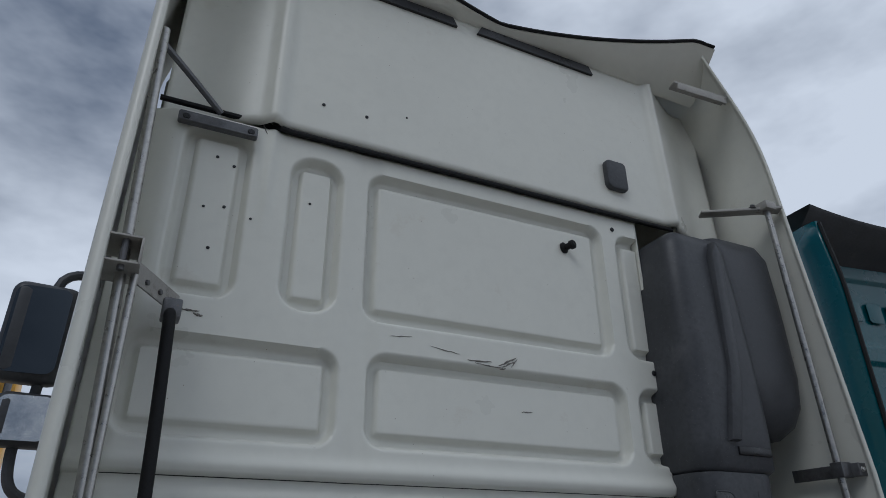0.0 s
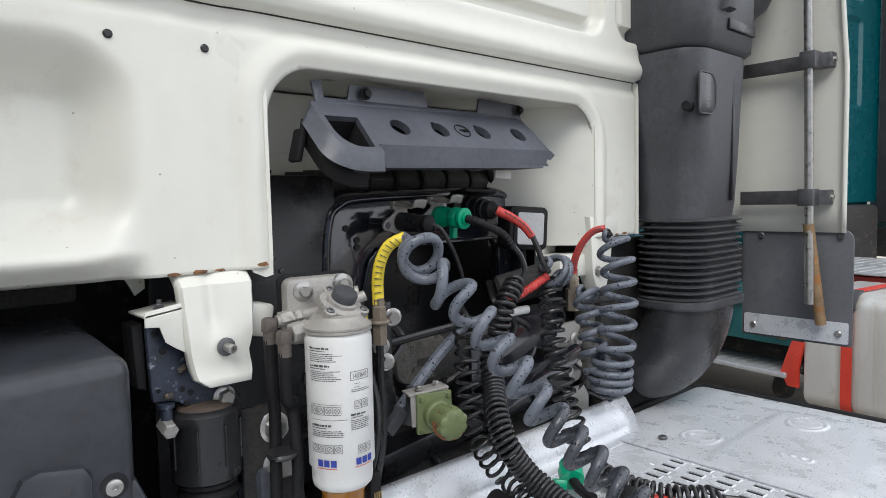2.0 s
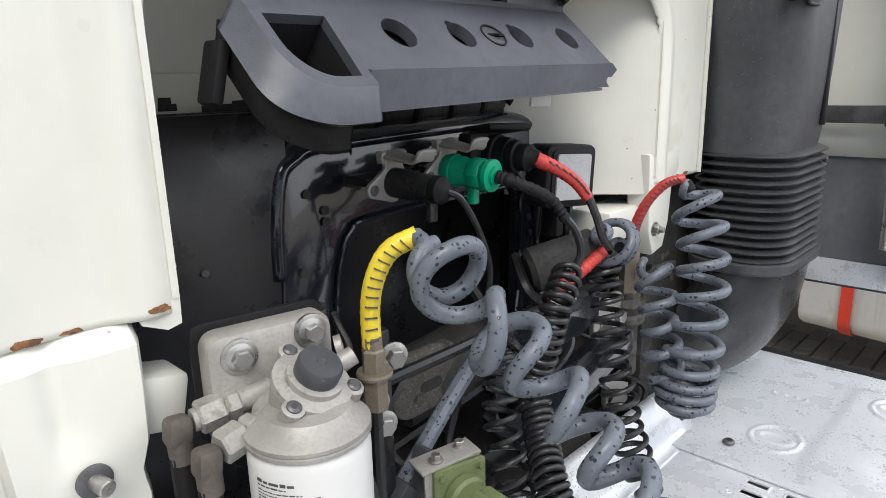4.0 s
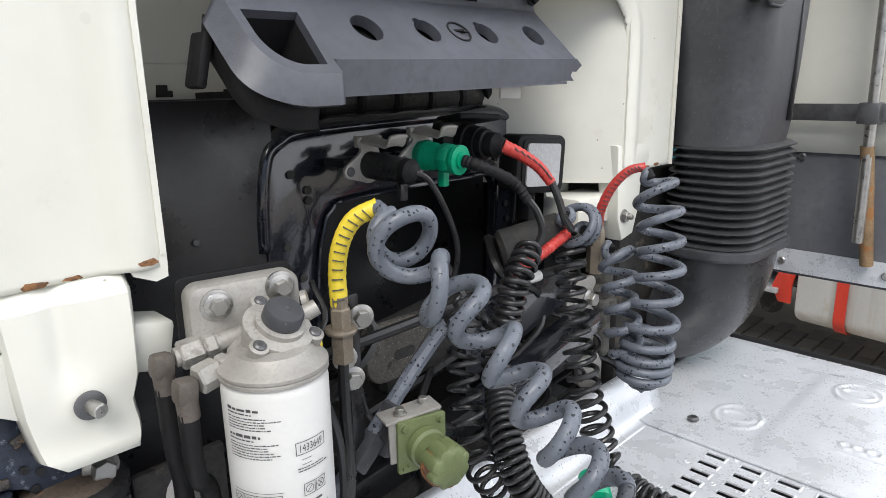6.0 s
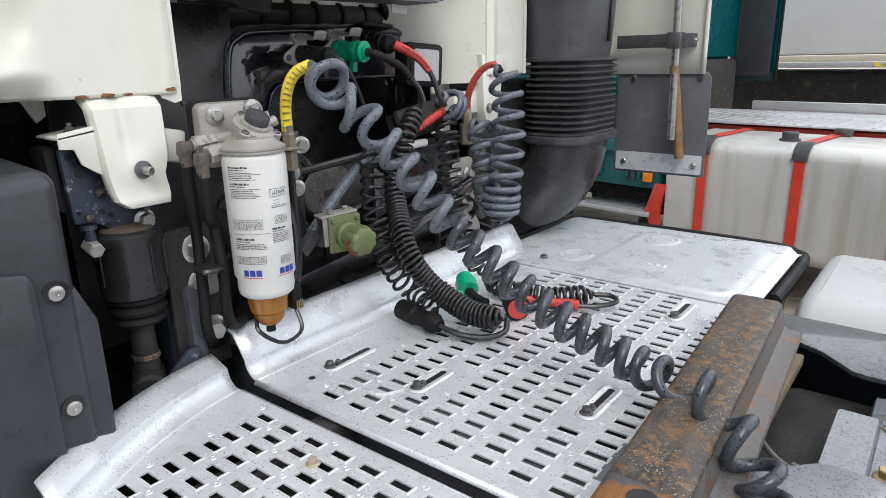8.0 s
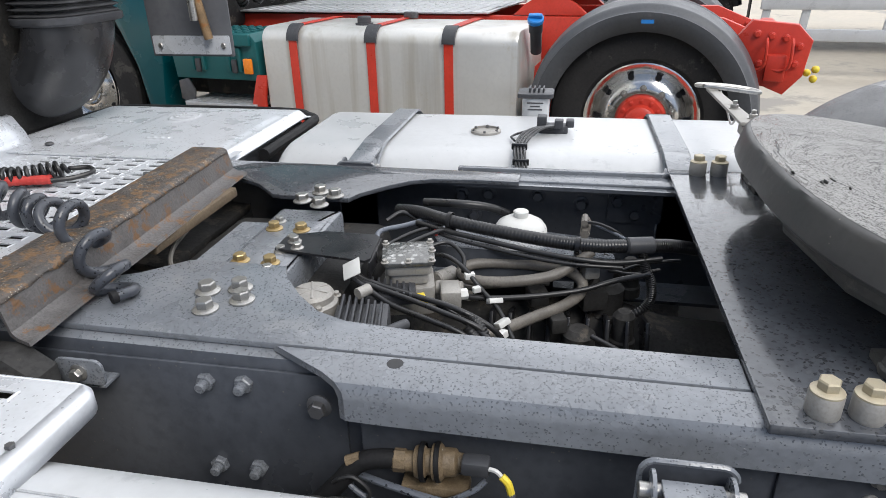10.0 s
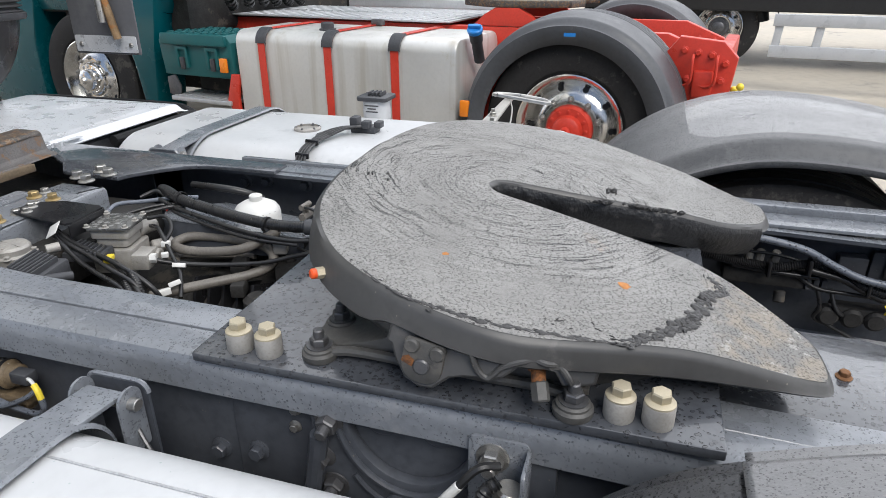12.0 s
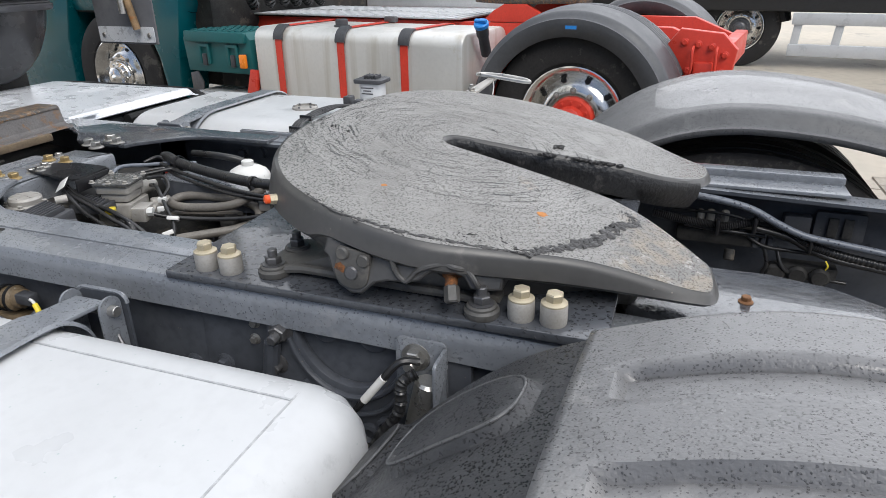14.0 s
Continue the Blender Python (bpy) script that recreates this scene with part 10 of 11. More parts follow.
part("sensor_cable", tube(smooth_path([(FX + 0.055, FY + 0.01, FZ - 0.02), (FX + 0.075, FY + 0.01, FZ + 0.05), (FX + 0.085, FY + 0.03, FZ + 0.12), (FX + 0.075, FY + 0.06, FZ + 0.19)]), 0.005, 7), CABLE, flt, "black cable")
part("drain_cable", tube(smooth_path([(FX + 0.050, FY - 0.005, FZ - 0.04), (FX + 0.04, FY - 0.03, FZ - 0.075), (FX + 0.0, FY - 0.03, FZ - 0.085), (FX - 0.03, FY - 0.01, FZ - 0.06), (FX - 0.02, FY + 0.01, FZ - 0.04)]), 0.0035, 6), CABLE, flt)
TURNF = pose(-0.395, 2.030, 1.447, 0, 0, -10)
part("back_plate", prism(rounded(-0.060, -0.060, 0.060, 0.050, 0.012), 0.006, TURNF @ shift((0, 0.012, 0), XZ), None, 0.002), RUBBER, flt, "black gasket plate")
bracket = part("head_block", prism(rounded(-0.056, -0.056, 0.056, 0.046, 0.014), -0.030, TURNF @ shift((0, 0.011, 0), XZ), None, 0.007), GREYCAST, flt, "grey cast mounting block")
for x, z in ((-0.030, 0.026), (0.034, 0.033)):
    q = TURNF @ Vector((x, -0.019, z))
    part("washer", lathe([(0.0155, -0.001), (0.0155, 0.002), (0.012, 0.003)], q, q + TURNF.to_3x3() @ Vector((0, -1, 0)), 20), STEEL, bracket, "flat washer")
    bolt(bracket, q + TURNF.to_3x3() @ Vector((0, -0.002, 0)), TURNF.to_3x3() @ Vector((0, -1, 0)), 0.0118, "flange", STEEL)
up = Vector((0.10, -0.50, 0.86)).normalized()
c0 = Vector((-0.396, 1.972, 1.440))
t1 = up.orthogonal().normalized()
t2 = up.cross(t1)
part("pump_body", lathe([(0.026, -0.02), (0.030, 0.0), (0.031, 0.012), (0.0335, 0.013), (0.0335, 0.019), (0.024, 0.021), (0.0235, 0.026), (0.020, 0.027)], c0, c0 + up, 36), GREYCAST, flt, "grey pump flange")
part("pump_button", lathe([(0.0185, 0), (0.0190, 0.003), (0.0190, 0.013), (0.017, 0.016), (0.004, 0.0163), (0.003, 0.0155)], c0 + up * 0.025, c0 + up, 32), PLASTIC, flt, "black priming button")
for k in range(3):
    a = k * 2.094 + 0.75
    q = c0 + up * 0.013 + 0.035 * (math.cos(a) * t1 + math.sin(a) * t2)
    part("flange_ear", lathe([(0.0095, -0.006), (0.0095, 0.005), (0.008, 0.006)], q, q + up, 16), GREYCAST, flt)
    bolt(flt, q + up * 0.006, up, 0.0062, "screw", DARKSTEEL)
part("shoulder", tube(smooth_path([(-0.405, 2.005, 1.415), (-0.402, 1.985, 1.42), (-0.398, 1.97, 1.435)], 6), 0.027, 18), GREYCAST, flt)
part("vent_stub", rod((-0.372, 1.975, 1.452), (-0.348, 1.968, 1.462), 0.0085, 12), GREYCAST, flt)
part("vent_ear", lathe([(0.010, -0.003), (0.010, 0.003)], (-0.350, 1.985, 1.466), (-0.30, 1.95, 1.48), 16), GREYCAST, flt)
part("valve_tag", box((-0.350, 1.968, 1.428), (0.010, 0.008, 0.022), 0.003), YELLOW, flt, "small yellow tag")
ELBOW = material("dirty_brown_elbow", (0.115, 0.098, 0.085), 0.6, 0.2, vary=0.25, scale=30, bump=0.1, bump_scale=200)
for a, b, low in (((-0.425, 2.014, 1.4365), (-0.483, 2.022, 1.430), (-0.478, 2.03, 1.18)), ((-0.425, 1.990, 1.424), (-0.479, 1.985, 1.416), (-0.462, 1.990, 1.22))):
    a, b, low = Vector(a), Vector(b), Vector(low)
    d = (b - a).normalized()
    part("union_sleeve", rod(a - d * 0.02, b - d * 0.012, 0.0095, 18), GREYCAST, flt)
    part("union_nut", rod(a + d * 0.008, a + d * 0.020, 0.0128, 6, bevel=0.002), GREYCAST, flt, "hexagon union nut")
    part("union_nut", rod(a + d * 0.021, a + d * 0.043, 0.0142, 6, bevel=0.002), GREYCAST, flt, "hexagon union nut")
    el = part("hose_elbow", box(tuple(b + Vector((0.0, 0, -0.003))), (0.021, 0.020, 0.024), 0.006, (0, 6, 0)), ELBOW, flt, "dirty brown hose elbow")
    part("elbow_neck", rod(b + Vector((0, 0, -0.006)), b + Vector((0.001, 0, -0.030)), 0.0098, 16), ELBOW, el)
    part("fuel_hose", tube(smooth_path([tuple(b + Vector((0, 0, -0.024))), tuple(b + Vector((0.002, 0.002, -0.09))), tuple((b + low) / 2 + Vector((0.008, 0.01, -0.02))), tuple(low), tuple(low + Vector((0.004, 0.01, -0.05))), tuple(low + Vector((0.03, 0.04, -0.10))), tuple(low + Vector((0.08, 0.08, -0.12)))]), 0.0092, 12), RUBBER, flt, "black fuel hose")
part("hose_tie", lathe([(0.022, 0), (0.024, 0.004), (0.022, 0.008)], (-0.482, 1.998, 1.235), (-0.482, 1.998, 2), 16), CABLE, flt)


def on_can(u, v, lift=0.0004):
    """u: metres round the canister from its face towards the yard's side; v: metres up."""
    a = radians(-122) + u / 0.0495
    return Vector((FX + (0.0495 + lift) * math.cos(a), FY + (0.0495 + lift) * math.sin(a), FZ + v))


def print_patch(u0, v0, u1, v1, mat, label, name="print_bar"):
    own = bmesh.new()
    n = max(2, int(abs(u1 - u0) / 0.004) + 1)
    rows = [[own.verts.new(on_can(u0 + (u1 - u0) * k / n, v)) for v in (v0, v1)] for k in range(n + 1)]
    for a, b in zip(rows, rows[1:]):
        own.faces.new((a[0], b[0], b[1], a[1]))
    part(name, own, mat, can, label, smooth=0)


def print_line(u0, u1, v, h, spread=0.0042):
    """One line of unreadable print: a row of short word-long bars, as one piece."""
    own = bmesh.new()
    u = u0
    while u < u1:
        w = random.uniform(0.35, 1.6) * spread
        hi = v + h * random.choice((0.75, 1.0, 1.0))
        e = min(u + w, u1)
        a, b, c, d = (own.verts.new(on_can(*q)) for q in ((u, v), (e, v), (e, hi), (u, hi)))
        own.faces.new((a, b, c, d))
        u += w + spread * 0.22
    part("print_line", own, INK, can, "line of unreadable print", smooth=0)


random.seed(9)
for u0, wide, top, blocks in ((-0.048, 0.054, 0.216, ((1, 5), (1, 6))), (0.016, 0.036, 0.1535, ((0, 2),)), (-0.048, 0.054, 0.104, ((1, 4),)), (0.014, 0.040, 0.118, ((1, 6),))):
    v = top
    for titles, lines in blocks:
        for k in range(titles):
            print_line(u0, u0 + wide * 0.62, v - 0.003, 0.0030, 0.006)
            print_line(u0, u0 + wide * 0.5, v - 0.0062, 0.0014, 0.004)
            v -= 0.0088
        for k in range(lines):
            print_line(u0, u0 + wide * random.uniform(0.7, 1.0), v - 0.0012, 0.0011, 0.0032)
            v -= 0.0027
        v -= 0.0030


def pictogram(u, v, w=0.0118, h=0.0125, kind=0):
    e = 0.0006
    for a, b, c, d in ((0, 0, w, e), (0, h - e, w, h), (0, 0, e, h), (w - e, 0, w, h)):
        print_patch(u + a, v + b, u + c, v + d, INK, "dark pictogram", "pictogram")
    own = bmesh.new()
    for k in range(14):
        a0, a1 = 0.4488 * k, 0.4488 * (k + 1)
        vs = [own.verts.new(on_can(u + w / 2 + r * math.cos(q), v + h / 2 + r * math.sin(q))) for r, q in ((0.0042, a0), (0.0042, a1), (0.0036, a1), (0.0036, a0))]
        own.faces.new(vs)
    for sgn in (1, -1) if kind else (1,):
        vs = [own.verts.new(on_can(u + w / 2 + sgn * p, v + h / 2 + q)) for p, q in ((-0.0032, -0.0028), (-0.0027, -0.0032), (0.0032, 0.0028), (0.0027, 0.0032))]
        own.faces.new(vs)
    part("pictogram", own, INK, can, "dark pictogram", smooth=0)


for k, u in enumerate((-0.049, -0.0365, -0.024, -0.0115)):
    pictogram(u, 0.118, kind=k > 1)
    pictogram(u, 0.062, kind=k % 2)
for k, u in enumerate((0.020, 0.0325)):
    pictogram(u, 0.124, kind=k)
    pictogram(u + 0.004, 0.058, kind=1 - k)
print_patch(-0.049, 0.1105, 0.010, 0.1110, INK, "thin printed rule", "print_rule")
print_patch(-0.049, 0.1330, 0.002, 0.1335, INK, "thin printed rule", "print_rule")
for u0, w in ((-0.038, 0.030), (0.020, 0.030)):
    for k in range(3):
        print_patch(u0 + k * 0.0105, 0.042, u0 + k * 0.0105 + 0.0085, 0.052, INKBLUE, "plain blue block of the maker's mark", "maker_mark")
    print_patch(u0 - 0.002, 0.0388, u0 + 0.030, 0.0398, RED, "thin red line", "maker_line")
# the part number, readable
for a, b, c, d in ((0.015, 0.1665, 0.047, 0.1672), (0.015, 0.1785, 0.047, 0.1792), (0.015, 0.1665, 0.0157, 0.1792), (0.0463, 0.1665, 0.047, 0.1792), (0.020, 0.1560, 0.030, 0.1566), (0.020, 0.1610, 0.030, 0.1616)):
    print_patch(a, b, c, d, INK, "printed frame", "print_frame")
curve = bpy.data.curves.new("part_number", "FONT")
curve.body, curve.size, curve.resolution_u = "1433649", 0.0105, 3
carrier = bpy.data.objects.new("tmp_text", curve)
scene.collection.objects.link(carrier)
bpy.context.view_layer.update()
me = bpy.data.meshes.new_from_object(carrier.evaluated_get(bpy.context.evaluated_depsgraph_get()))
bpy.data.objects.remove(carrier)
own = bmesh.new()
own.from_mesh(me)
for v in own.verts:
    q = on_can(0.0175 + v.co.x * 0.70, 0.1692 + v.co.y, 0.0006)
    v.co = q
part("part_number", own, INK, can, "printed number 1433649", smooth=0)

# ---- green valve ----
valve = thing("hand_valve", "olive green valve with a rusty scalloped knob", "valve", (-0.18, 1.99, 1.2))
VT = pose(-0.186, 2.0, 1.232, 0, 0, -16)
part("plate", prism(rounded(-0.034, -0.036, 0.034, 0.036, 0.004), -0.007, VT @ XZ, None, 0.0015), OLIVE, valve)
part("bracket", box((-0.190, 2.016, 1.270), (0.078, 0.034, 0.004), 0.001, (0, -4, -16)), GREYCAST, valve, "grey bracket")
part("bracket_upright", box((-0.190, 2.004, 1.24), (0.074, 0.004, 0.060), 0.001, (0, -2, -16)), GREYCAST, valve)
for x, z in ((-0.026, -0.027), (0.026, -0.027), (-0.026, 0.028), (0.026, 0.028)):
    bolt(valve, VT @ Vector((x, -0.007, z)), (-0.27, -0.96, 0), 0.0058, "flange", OLIVE)
for x in (-0.205, -0.165):
    bolt(valve, (x, 2.016, 1.272), (0, 0, 1), 0.0085, "flange", STEEL)
va = VT @ Vector((0.002, -0.007, -0.002))
vd = (VT.to_3x3() @ Vector((0.10, -0.99, -0.06))).normalized()
part("body", lathe([(0.026, 0), (0.026, 0.010), (0.023, 0.014), (0.023, 0.030)], va, va + vd, 24), OLIVE, valve)
own = bmesh.new()
seg = 48
rings = []
for r, h in ((0.022, 0), (0.0265, 0.003), (0.0275, 0.020), (0.0265, 0.030), (0.022, 0.034), (0.010, 0.035)):
    rings.append([own.verts.new((r * (0.92 + 0.14 * abs(math.sin(4 * 2 * math.pi * k / seg))) * math.cos(2 * math.pi * k / seg), r * (0.92 + 0.14 * abs(math.sin(4 * 2 * math.pi * k / seg))) * math.sin(2 * math.pi * k / seg), h)) for k in range(seg)])
for a, b in zip(rings, rings[1:]):
    for k in range(seg):
        own.faces.new((a[k], a[(k + 1) % seg], b[(k + 1) % seg], b[k]))
own.faces.new(rings[-1])
v0, v1 = va + vd * 0.030, va + vd * 0.066
bmesh.ops.transform(own, matrix=Matrix.Translation(v0) @ along(v0, v1), verts=own.verts)
part("knob", own, OLIVE, valve, "scalloped green knob with rust", smooth=40)
part("rust_patch", lathe([(0.0232, 0), (0.0285, 0.004), (0.0290, 0.016), (0.0232, 0.030)], v0 + Vector((0.001, 0, -0.0040)), v1 + Vector((0.001, 0, -0.0040)), 40), RUST, valve, "rust on the underside of the knob")

# ---- sockets, plugs and lamp ----
SW = Vector((0.10, -0.99, -0.06)).normalized()


def socket(at, mat, label, r=0.024, long=0.06, flange=True):
    sk = thing("trailer_socket", label, "socket", tuple(at), group="trailer sockets")
    a = Vector(at)
    if flange:
        m = Matrix.Translation(a) @ Matrix(((0.995, 0.10, 0, 0), (0.10, -0.99, -0.06, 0), (0, -0.06, 0.998, 0), (0, 0, 0, 1)))     # local x across, y towards the plug, z up
        rim = [(1.42 * r * math.cos(q), 1.42 * r * math.sin(q)) for q in np.linspace(-0.95, 0.75, 9)] + [(0.012, 0.036), (-0.018, 0.036)] + [(1.42 * r * math.cos(q), 1.42 * r * math.sin(q)) for q in (2.25, 2.5)]
        rim += [(-0.037 + 0.0105 * math.cos(q), -0.006 + 0.0105 * math.sin(q)) for q in np.linspace(2.1, 4.4, 7)] + [(1.42 * r * math.cos(q), 1.42 * r * math.sin(q)) for q in (4.2, 4.55, 4.9)]
        rim += [(0.034 + 0.009 * math.cos(q), -0.012 + 0.009 * math.sin(q)) for q in (5.0, 5.8, 6.4)]
        hub = sorted(rim, key=lambda p: math.atan2(p[1], p[0]))
        part("flange", prism(hub, 0.006, m @ Matrix(((1, 0, 0, 0), (0, 0, -1, 0), (0, 1, 0, 0), (0, 0, 0, 1))) @ pose(0, 0, -0.006), None, 0.0015), GREYCAST, sk, "grey die-cast flange")
        own = bmesh.new()
        grid = []
        for i in range(15):
            f = i / 14
            half_w = 0.021 - 0.004 * f
            curl = 0.016 * ease((f - 0.80) / 0.2)
            grid.append([own.verts.new(m @ Vector((0.004 * f + half_w * u, 0.004 + 0.056 * f - 0.25 * curl, 0.036 - 0.006 * f + curl + 0.006 * (1 - u * u) * (1 - f * 0.7)))) for u in np.linspace(-1, 1, 9)])
        for g, h in zip(grid, grid[1:]):
            for k in range(8):
                own.faces.new((g[k], g[k + 1], h[k + 1], h[k]))
        bmesh.ops.recalc_face_normals(own, faces=own.faces)
        part("lid", own, GREYCAST, sk, "grey hinged lid, raised", smooth=45, solid=0.0035)
        hinge = part("hinge", rod(m @ Vector((-0.024, 0.002, 0.036)), m @ Vector((0.024, 0.002, 0.036)), 0.0048, 12, bevel=0.001), GREYCAST, sk, "hinge of the lid")
        for q in (-0.017, 0.017):
            part("hinge_lug", box(tuple(m @ Vector((q, -0.001, 0.033))), (0.007, 0.012, 0.016), 0.002), GREYCAST, hinge)
        for q, w in ((-0.037, -0.006), (0.034, -0.012)):
            bolt(sk, m @ Vector((q, 0.006, w)), SW, 0.0068, "screw", DARKSTEEL)
    part("body", lathe([(r * 1.05, 0), (r * 1.05, long * 0.55), (r * 0.95, long * 0.6), (r * 0.95, long)], a, a + SW, 24), mat, sk)
    return sk


s1 = socket((-0.114, 2.175, 1.566), CABLE, "black trailer socket in a grey cast flange", 0.0185, 0.072)
b0 = Vector((-0.114, 2.175, 1.566))
part("cable_gland", lathe([(0.0165, 0), (0.0175, 0.006), (0.0175, 0.014), (0.012, 0.020), (0.006, 0.024)], b0 + SW * 0.070, b0 + SW, 22), RUBBER, s1)
part("tab", box((-0.106, 2.11, 1.534), (0.014, 0.010, 0.028), 0.003), CABLE, s1)
part("carrier", box((-0.02, 2.205, 1.568), (0.26, 0.05, 0.012), 0.003), BLACK, s1, "black carrier plate")
g0 = Vector((-0.025, 2.165, 1.574))
s2 = socket(tuple(g0), GREEN, "green plug in a grey trailer socket", 0.0195, 0.060)
part("plug_collar", lathe([(0.0215, 0), (0.0225, 0.002), (0.0225, 0.008), (0.0215, 0.010)], g0 + SW * 0.012, g0 + SW, 28), GREEN, s2)
part("plug_hexagon", lathe([(0.0205, 0), (0.0215, 0.002), (0.0215, 0.018), (0.020, 0.020)], g0 + SW * 0.048, g0 + SW, 8), GREEN, s2)
part("plug_ring", lathe([(0.0185, 0), (0.0215, 0.001), (0.0215, 0.007), (0.014, 0.008)], g0 + SW * 0.074, g0 + SW, 24), GREEN, s2)
part("plug_core", rod(g0 + SW * 0.060, g0 + SW * 0.086, 0.013, 16), GREEN, s2)
part("plug_tab", box(tuple(g0 + SW * 0.045 + Vector((0.004, 0, -0.030))), (0.013, 0.014, 0.026), 0.003), GREEN, s2)
relief = smooth_path([tuple(g0 + SW * 0.086), tuple(g0 + SW * 0.115 + Vector((0.010, 0.0, -0.008))), (0.040, 2.035, 1.536), (0.058, 2.022, 1.508)], 10)
part("strain_relief", tube(relief, 0.0078, 10, radius=lambda u: 1.15 - 0.2 * u + 0.09 * (1 if math.sin(u * 78) > 0 else -1)), RUBBER, s2, "ribbed strain relief")
part("plug_lead", tube(smooth_path([(0.056, 2.023, 1.512), (0.068, 2.012, 1.49), (0.072, 2.005, 1.46), (0.060, 2.01, 1.435)], 8), 0.0058, 8), CABLE, s2, "black lead")
k0 = Vector((0.062, 2.165, 1.588))
s3 = socket(tuple(k0), RUBBER, "large black socket with a red-sleeved plug", 0.027, 0.045, flange=False)
part("socket_lid", box(tuple(k0 + Vector((0.012, -0.012, 0.034))), (0.085, 0.060, 0.010), 0.004, (-8, 4, -6)), RUBBER, s3, "black socket lid")
part("socket_housing", box(tuple(k0 + Vector((-0.01, 0.0, 0.0))), (0.075, 0.030, 0.066), 0.010), RUBBER, s3, "black socket housing")
r0 = k0 + SW * 0.045
part("plug", lathe([(0.0225, 0), (0.0225, 0.012), (0.019, 0.014), (0.019, 0.030), (0.014, 0.036), (0.012, 0.044)], r0, r0 + SW, 22), RUBBER, s3)
sleeve = smooth_path([tuple(r0 + SW * 0.040), (0.092, 2.062, 1.569), (0.110, 2.042, 1.550), (0.121, 2.026, 1.526)], 12)
part("red_sleeve", tube(sleeve, 0.0095, 10, radius=lambda u: 1.15 - 0.3 * u + 0.06 * math.sin(u * 80)), RED, s3, "ribbed red sleeve")
for k in range(8, 34, 4):
    part("sleeve_slit", box(tuple(sleeve[k] + Vector((-0.0050, -0.0082, 0.003))), (0.010, 0.0030, 0.0016), 0, (0, 48, -36)), INK, s3, "dark slit")
part("plug_lead", tube(smooth_path([(0.121, 2.026, 1.528), (0.130, 2.018, 1.50), (0.138, 2.012, 1.47), (0.155, 2.01, 1.45)], 8), 0.0060, 8), CABLE, s3, "black lead")
part("thin_cable", tube(smooth_path([tuple(b0 + SW * 0.092), (-0.088, 2.075, 1.548), (-0.060, 2.07, 1.50), (-0.030, 2.08, 1.44), (-0.025, 2.10, 1.37)]), 0.0042, 8), CABLE, s1, "thin black cable")

lamp = thing("work_lamp", "black work lamp with a square clear lens", "lamp", (0.222, 2.14, 1.5))
LT = pose(0.222, 2.120, 1.538, 0, 4, -10)
part("housing", prism(rounded(-0.056, -0.050, 0.056, 0.050, 0.014), 0.050, LT @ XZ, None, 0.005), RUBBER, lamp)
part("rim", prism(rounded(-0.046, -0.044, 0.046, 0.042, 0.008), 0.004, LT @ shift((0, -0.003, 0), XZ), None, 0.001), RUBBER, lamp)
part("lens", prism(rounded(-0.038, -0.037, 0.038, 0.036, 0.006), 0.003, LT @ shift((0, -0.006, 0), XZ)), LENS, lamp, "ribbed clear lens")
part("lamp_foot", box((0.23, 2.16, 1.465), (0.02, 0.03, 0.06), 0.003), RUBBER, lamp)

# ---- right-hand cab mounting flange and clutter ----
mount_r = thing("cab_mount", "cream cab mounting flange with a bolt and torn edge", "cab mount", (0.37, 2.06, 1.3))
pr = part("bracket", prism([(0.385, 1.56), (0.505, 1.56), (0.505, 1.525), (0.480, 1.50), (0.472, 1.43), (0.455, 1.385), (0.415, 1.376), (0.395, 1.42)], 0.045, shift((0, 2.068, 0), XZ), None, 0.006), CREAM, mount_r)
bolt(pr, (0.415, 2.068, 1.425), (0, -1, 0), 0.012, "stud", STEEL)
part("box_bracket", box((0.36, 2.13, 1.442), (0.13, 0.08, 0.055), 0.006), CREAM, mount_r, "cream bracket")

# ---- coiled hoses and cables ----
def air_coil(label, pts, r, pitch, tube_r, mat, start=0.0, ends=0.03, wobble=0.25, seg=12, step=26):
    c = thing("coil_hose" if tube_r > 0.0065 else "coil_cable", label, "coiled hose" if tube_r > 0.0065 else "coiled cable", pts[0], group="coiled lines")
    part("coil", tube(coil_path(pts, r, pitch, step=step, start=start, ends=ends, wobble=wobble), tube_r, seg), mat, c)
    if tube_r > 0.0065:
        for a, b in ((Vector(pts[0]), Vector(pts[1])), (Vector(pts[-1]), Vector(pts[-2]))):
            part("end_cuff", rod(a, a + (b - a).normalized() * 0.016, tube_r * 1.2, 14, bevel=0.001), RUBBER, c, "black end cuff")
    return c


def turn_path(axis, radius, step=30):
    """A coil that makes one turn from each axis point to the next, with its crest over every one of them."""
    line = smooth_path(axis, step)
    out = []
    for k, c in enumerate(line):
        d = (line[min(k + 1, len(line) - 1)] - line[max(k - 1, 0)]).normalized()
        side = Vector((0, 0, 1)) - d * d.z
        side.normalize()
        q = k / step
        rad = radius(q) * (1 + 0.07 * noise.noise(Vector((q * 0.9, 4.2, 0.5))))
        a = 2 * math.pi * q
        out.append(c + rad * (math.cos(a) * side + math.sin(a) * d.cross(side)))
    return out


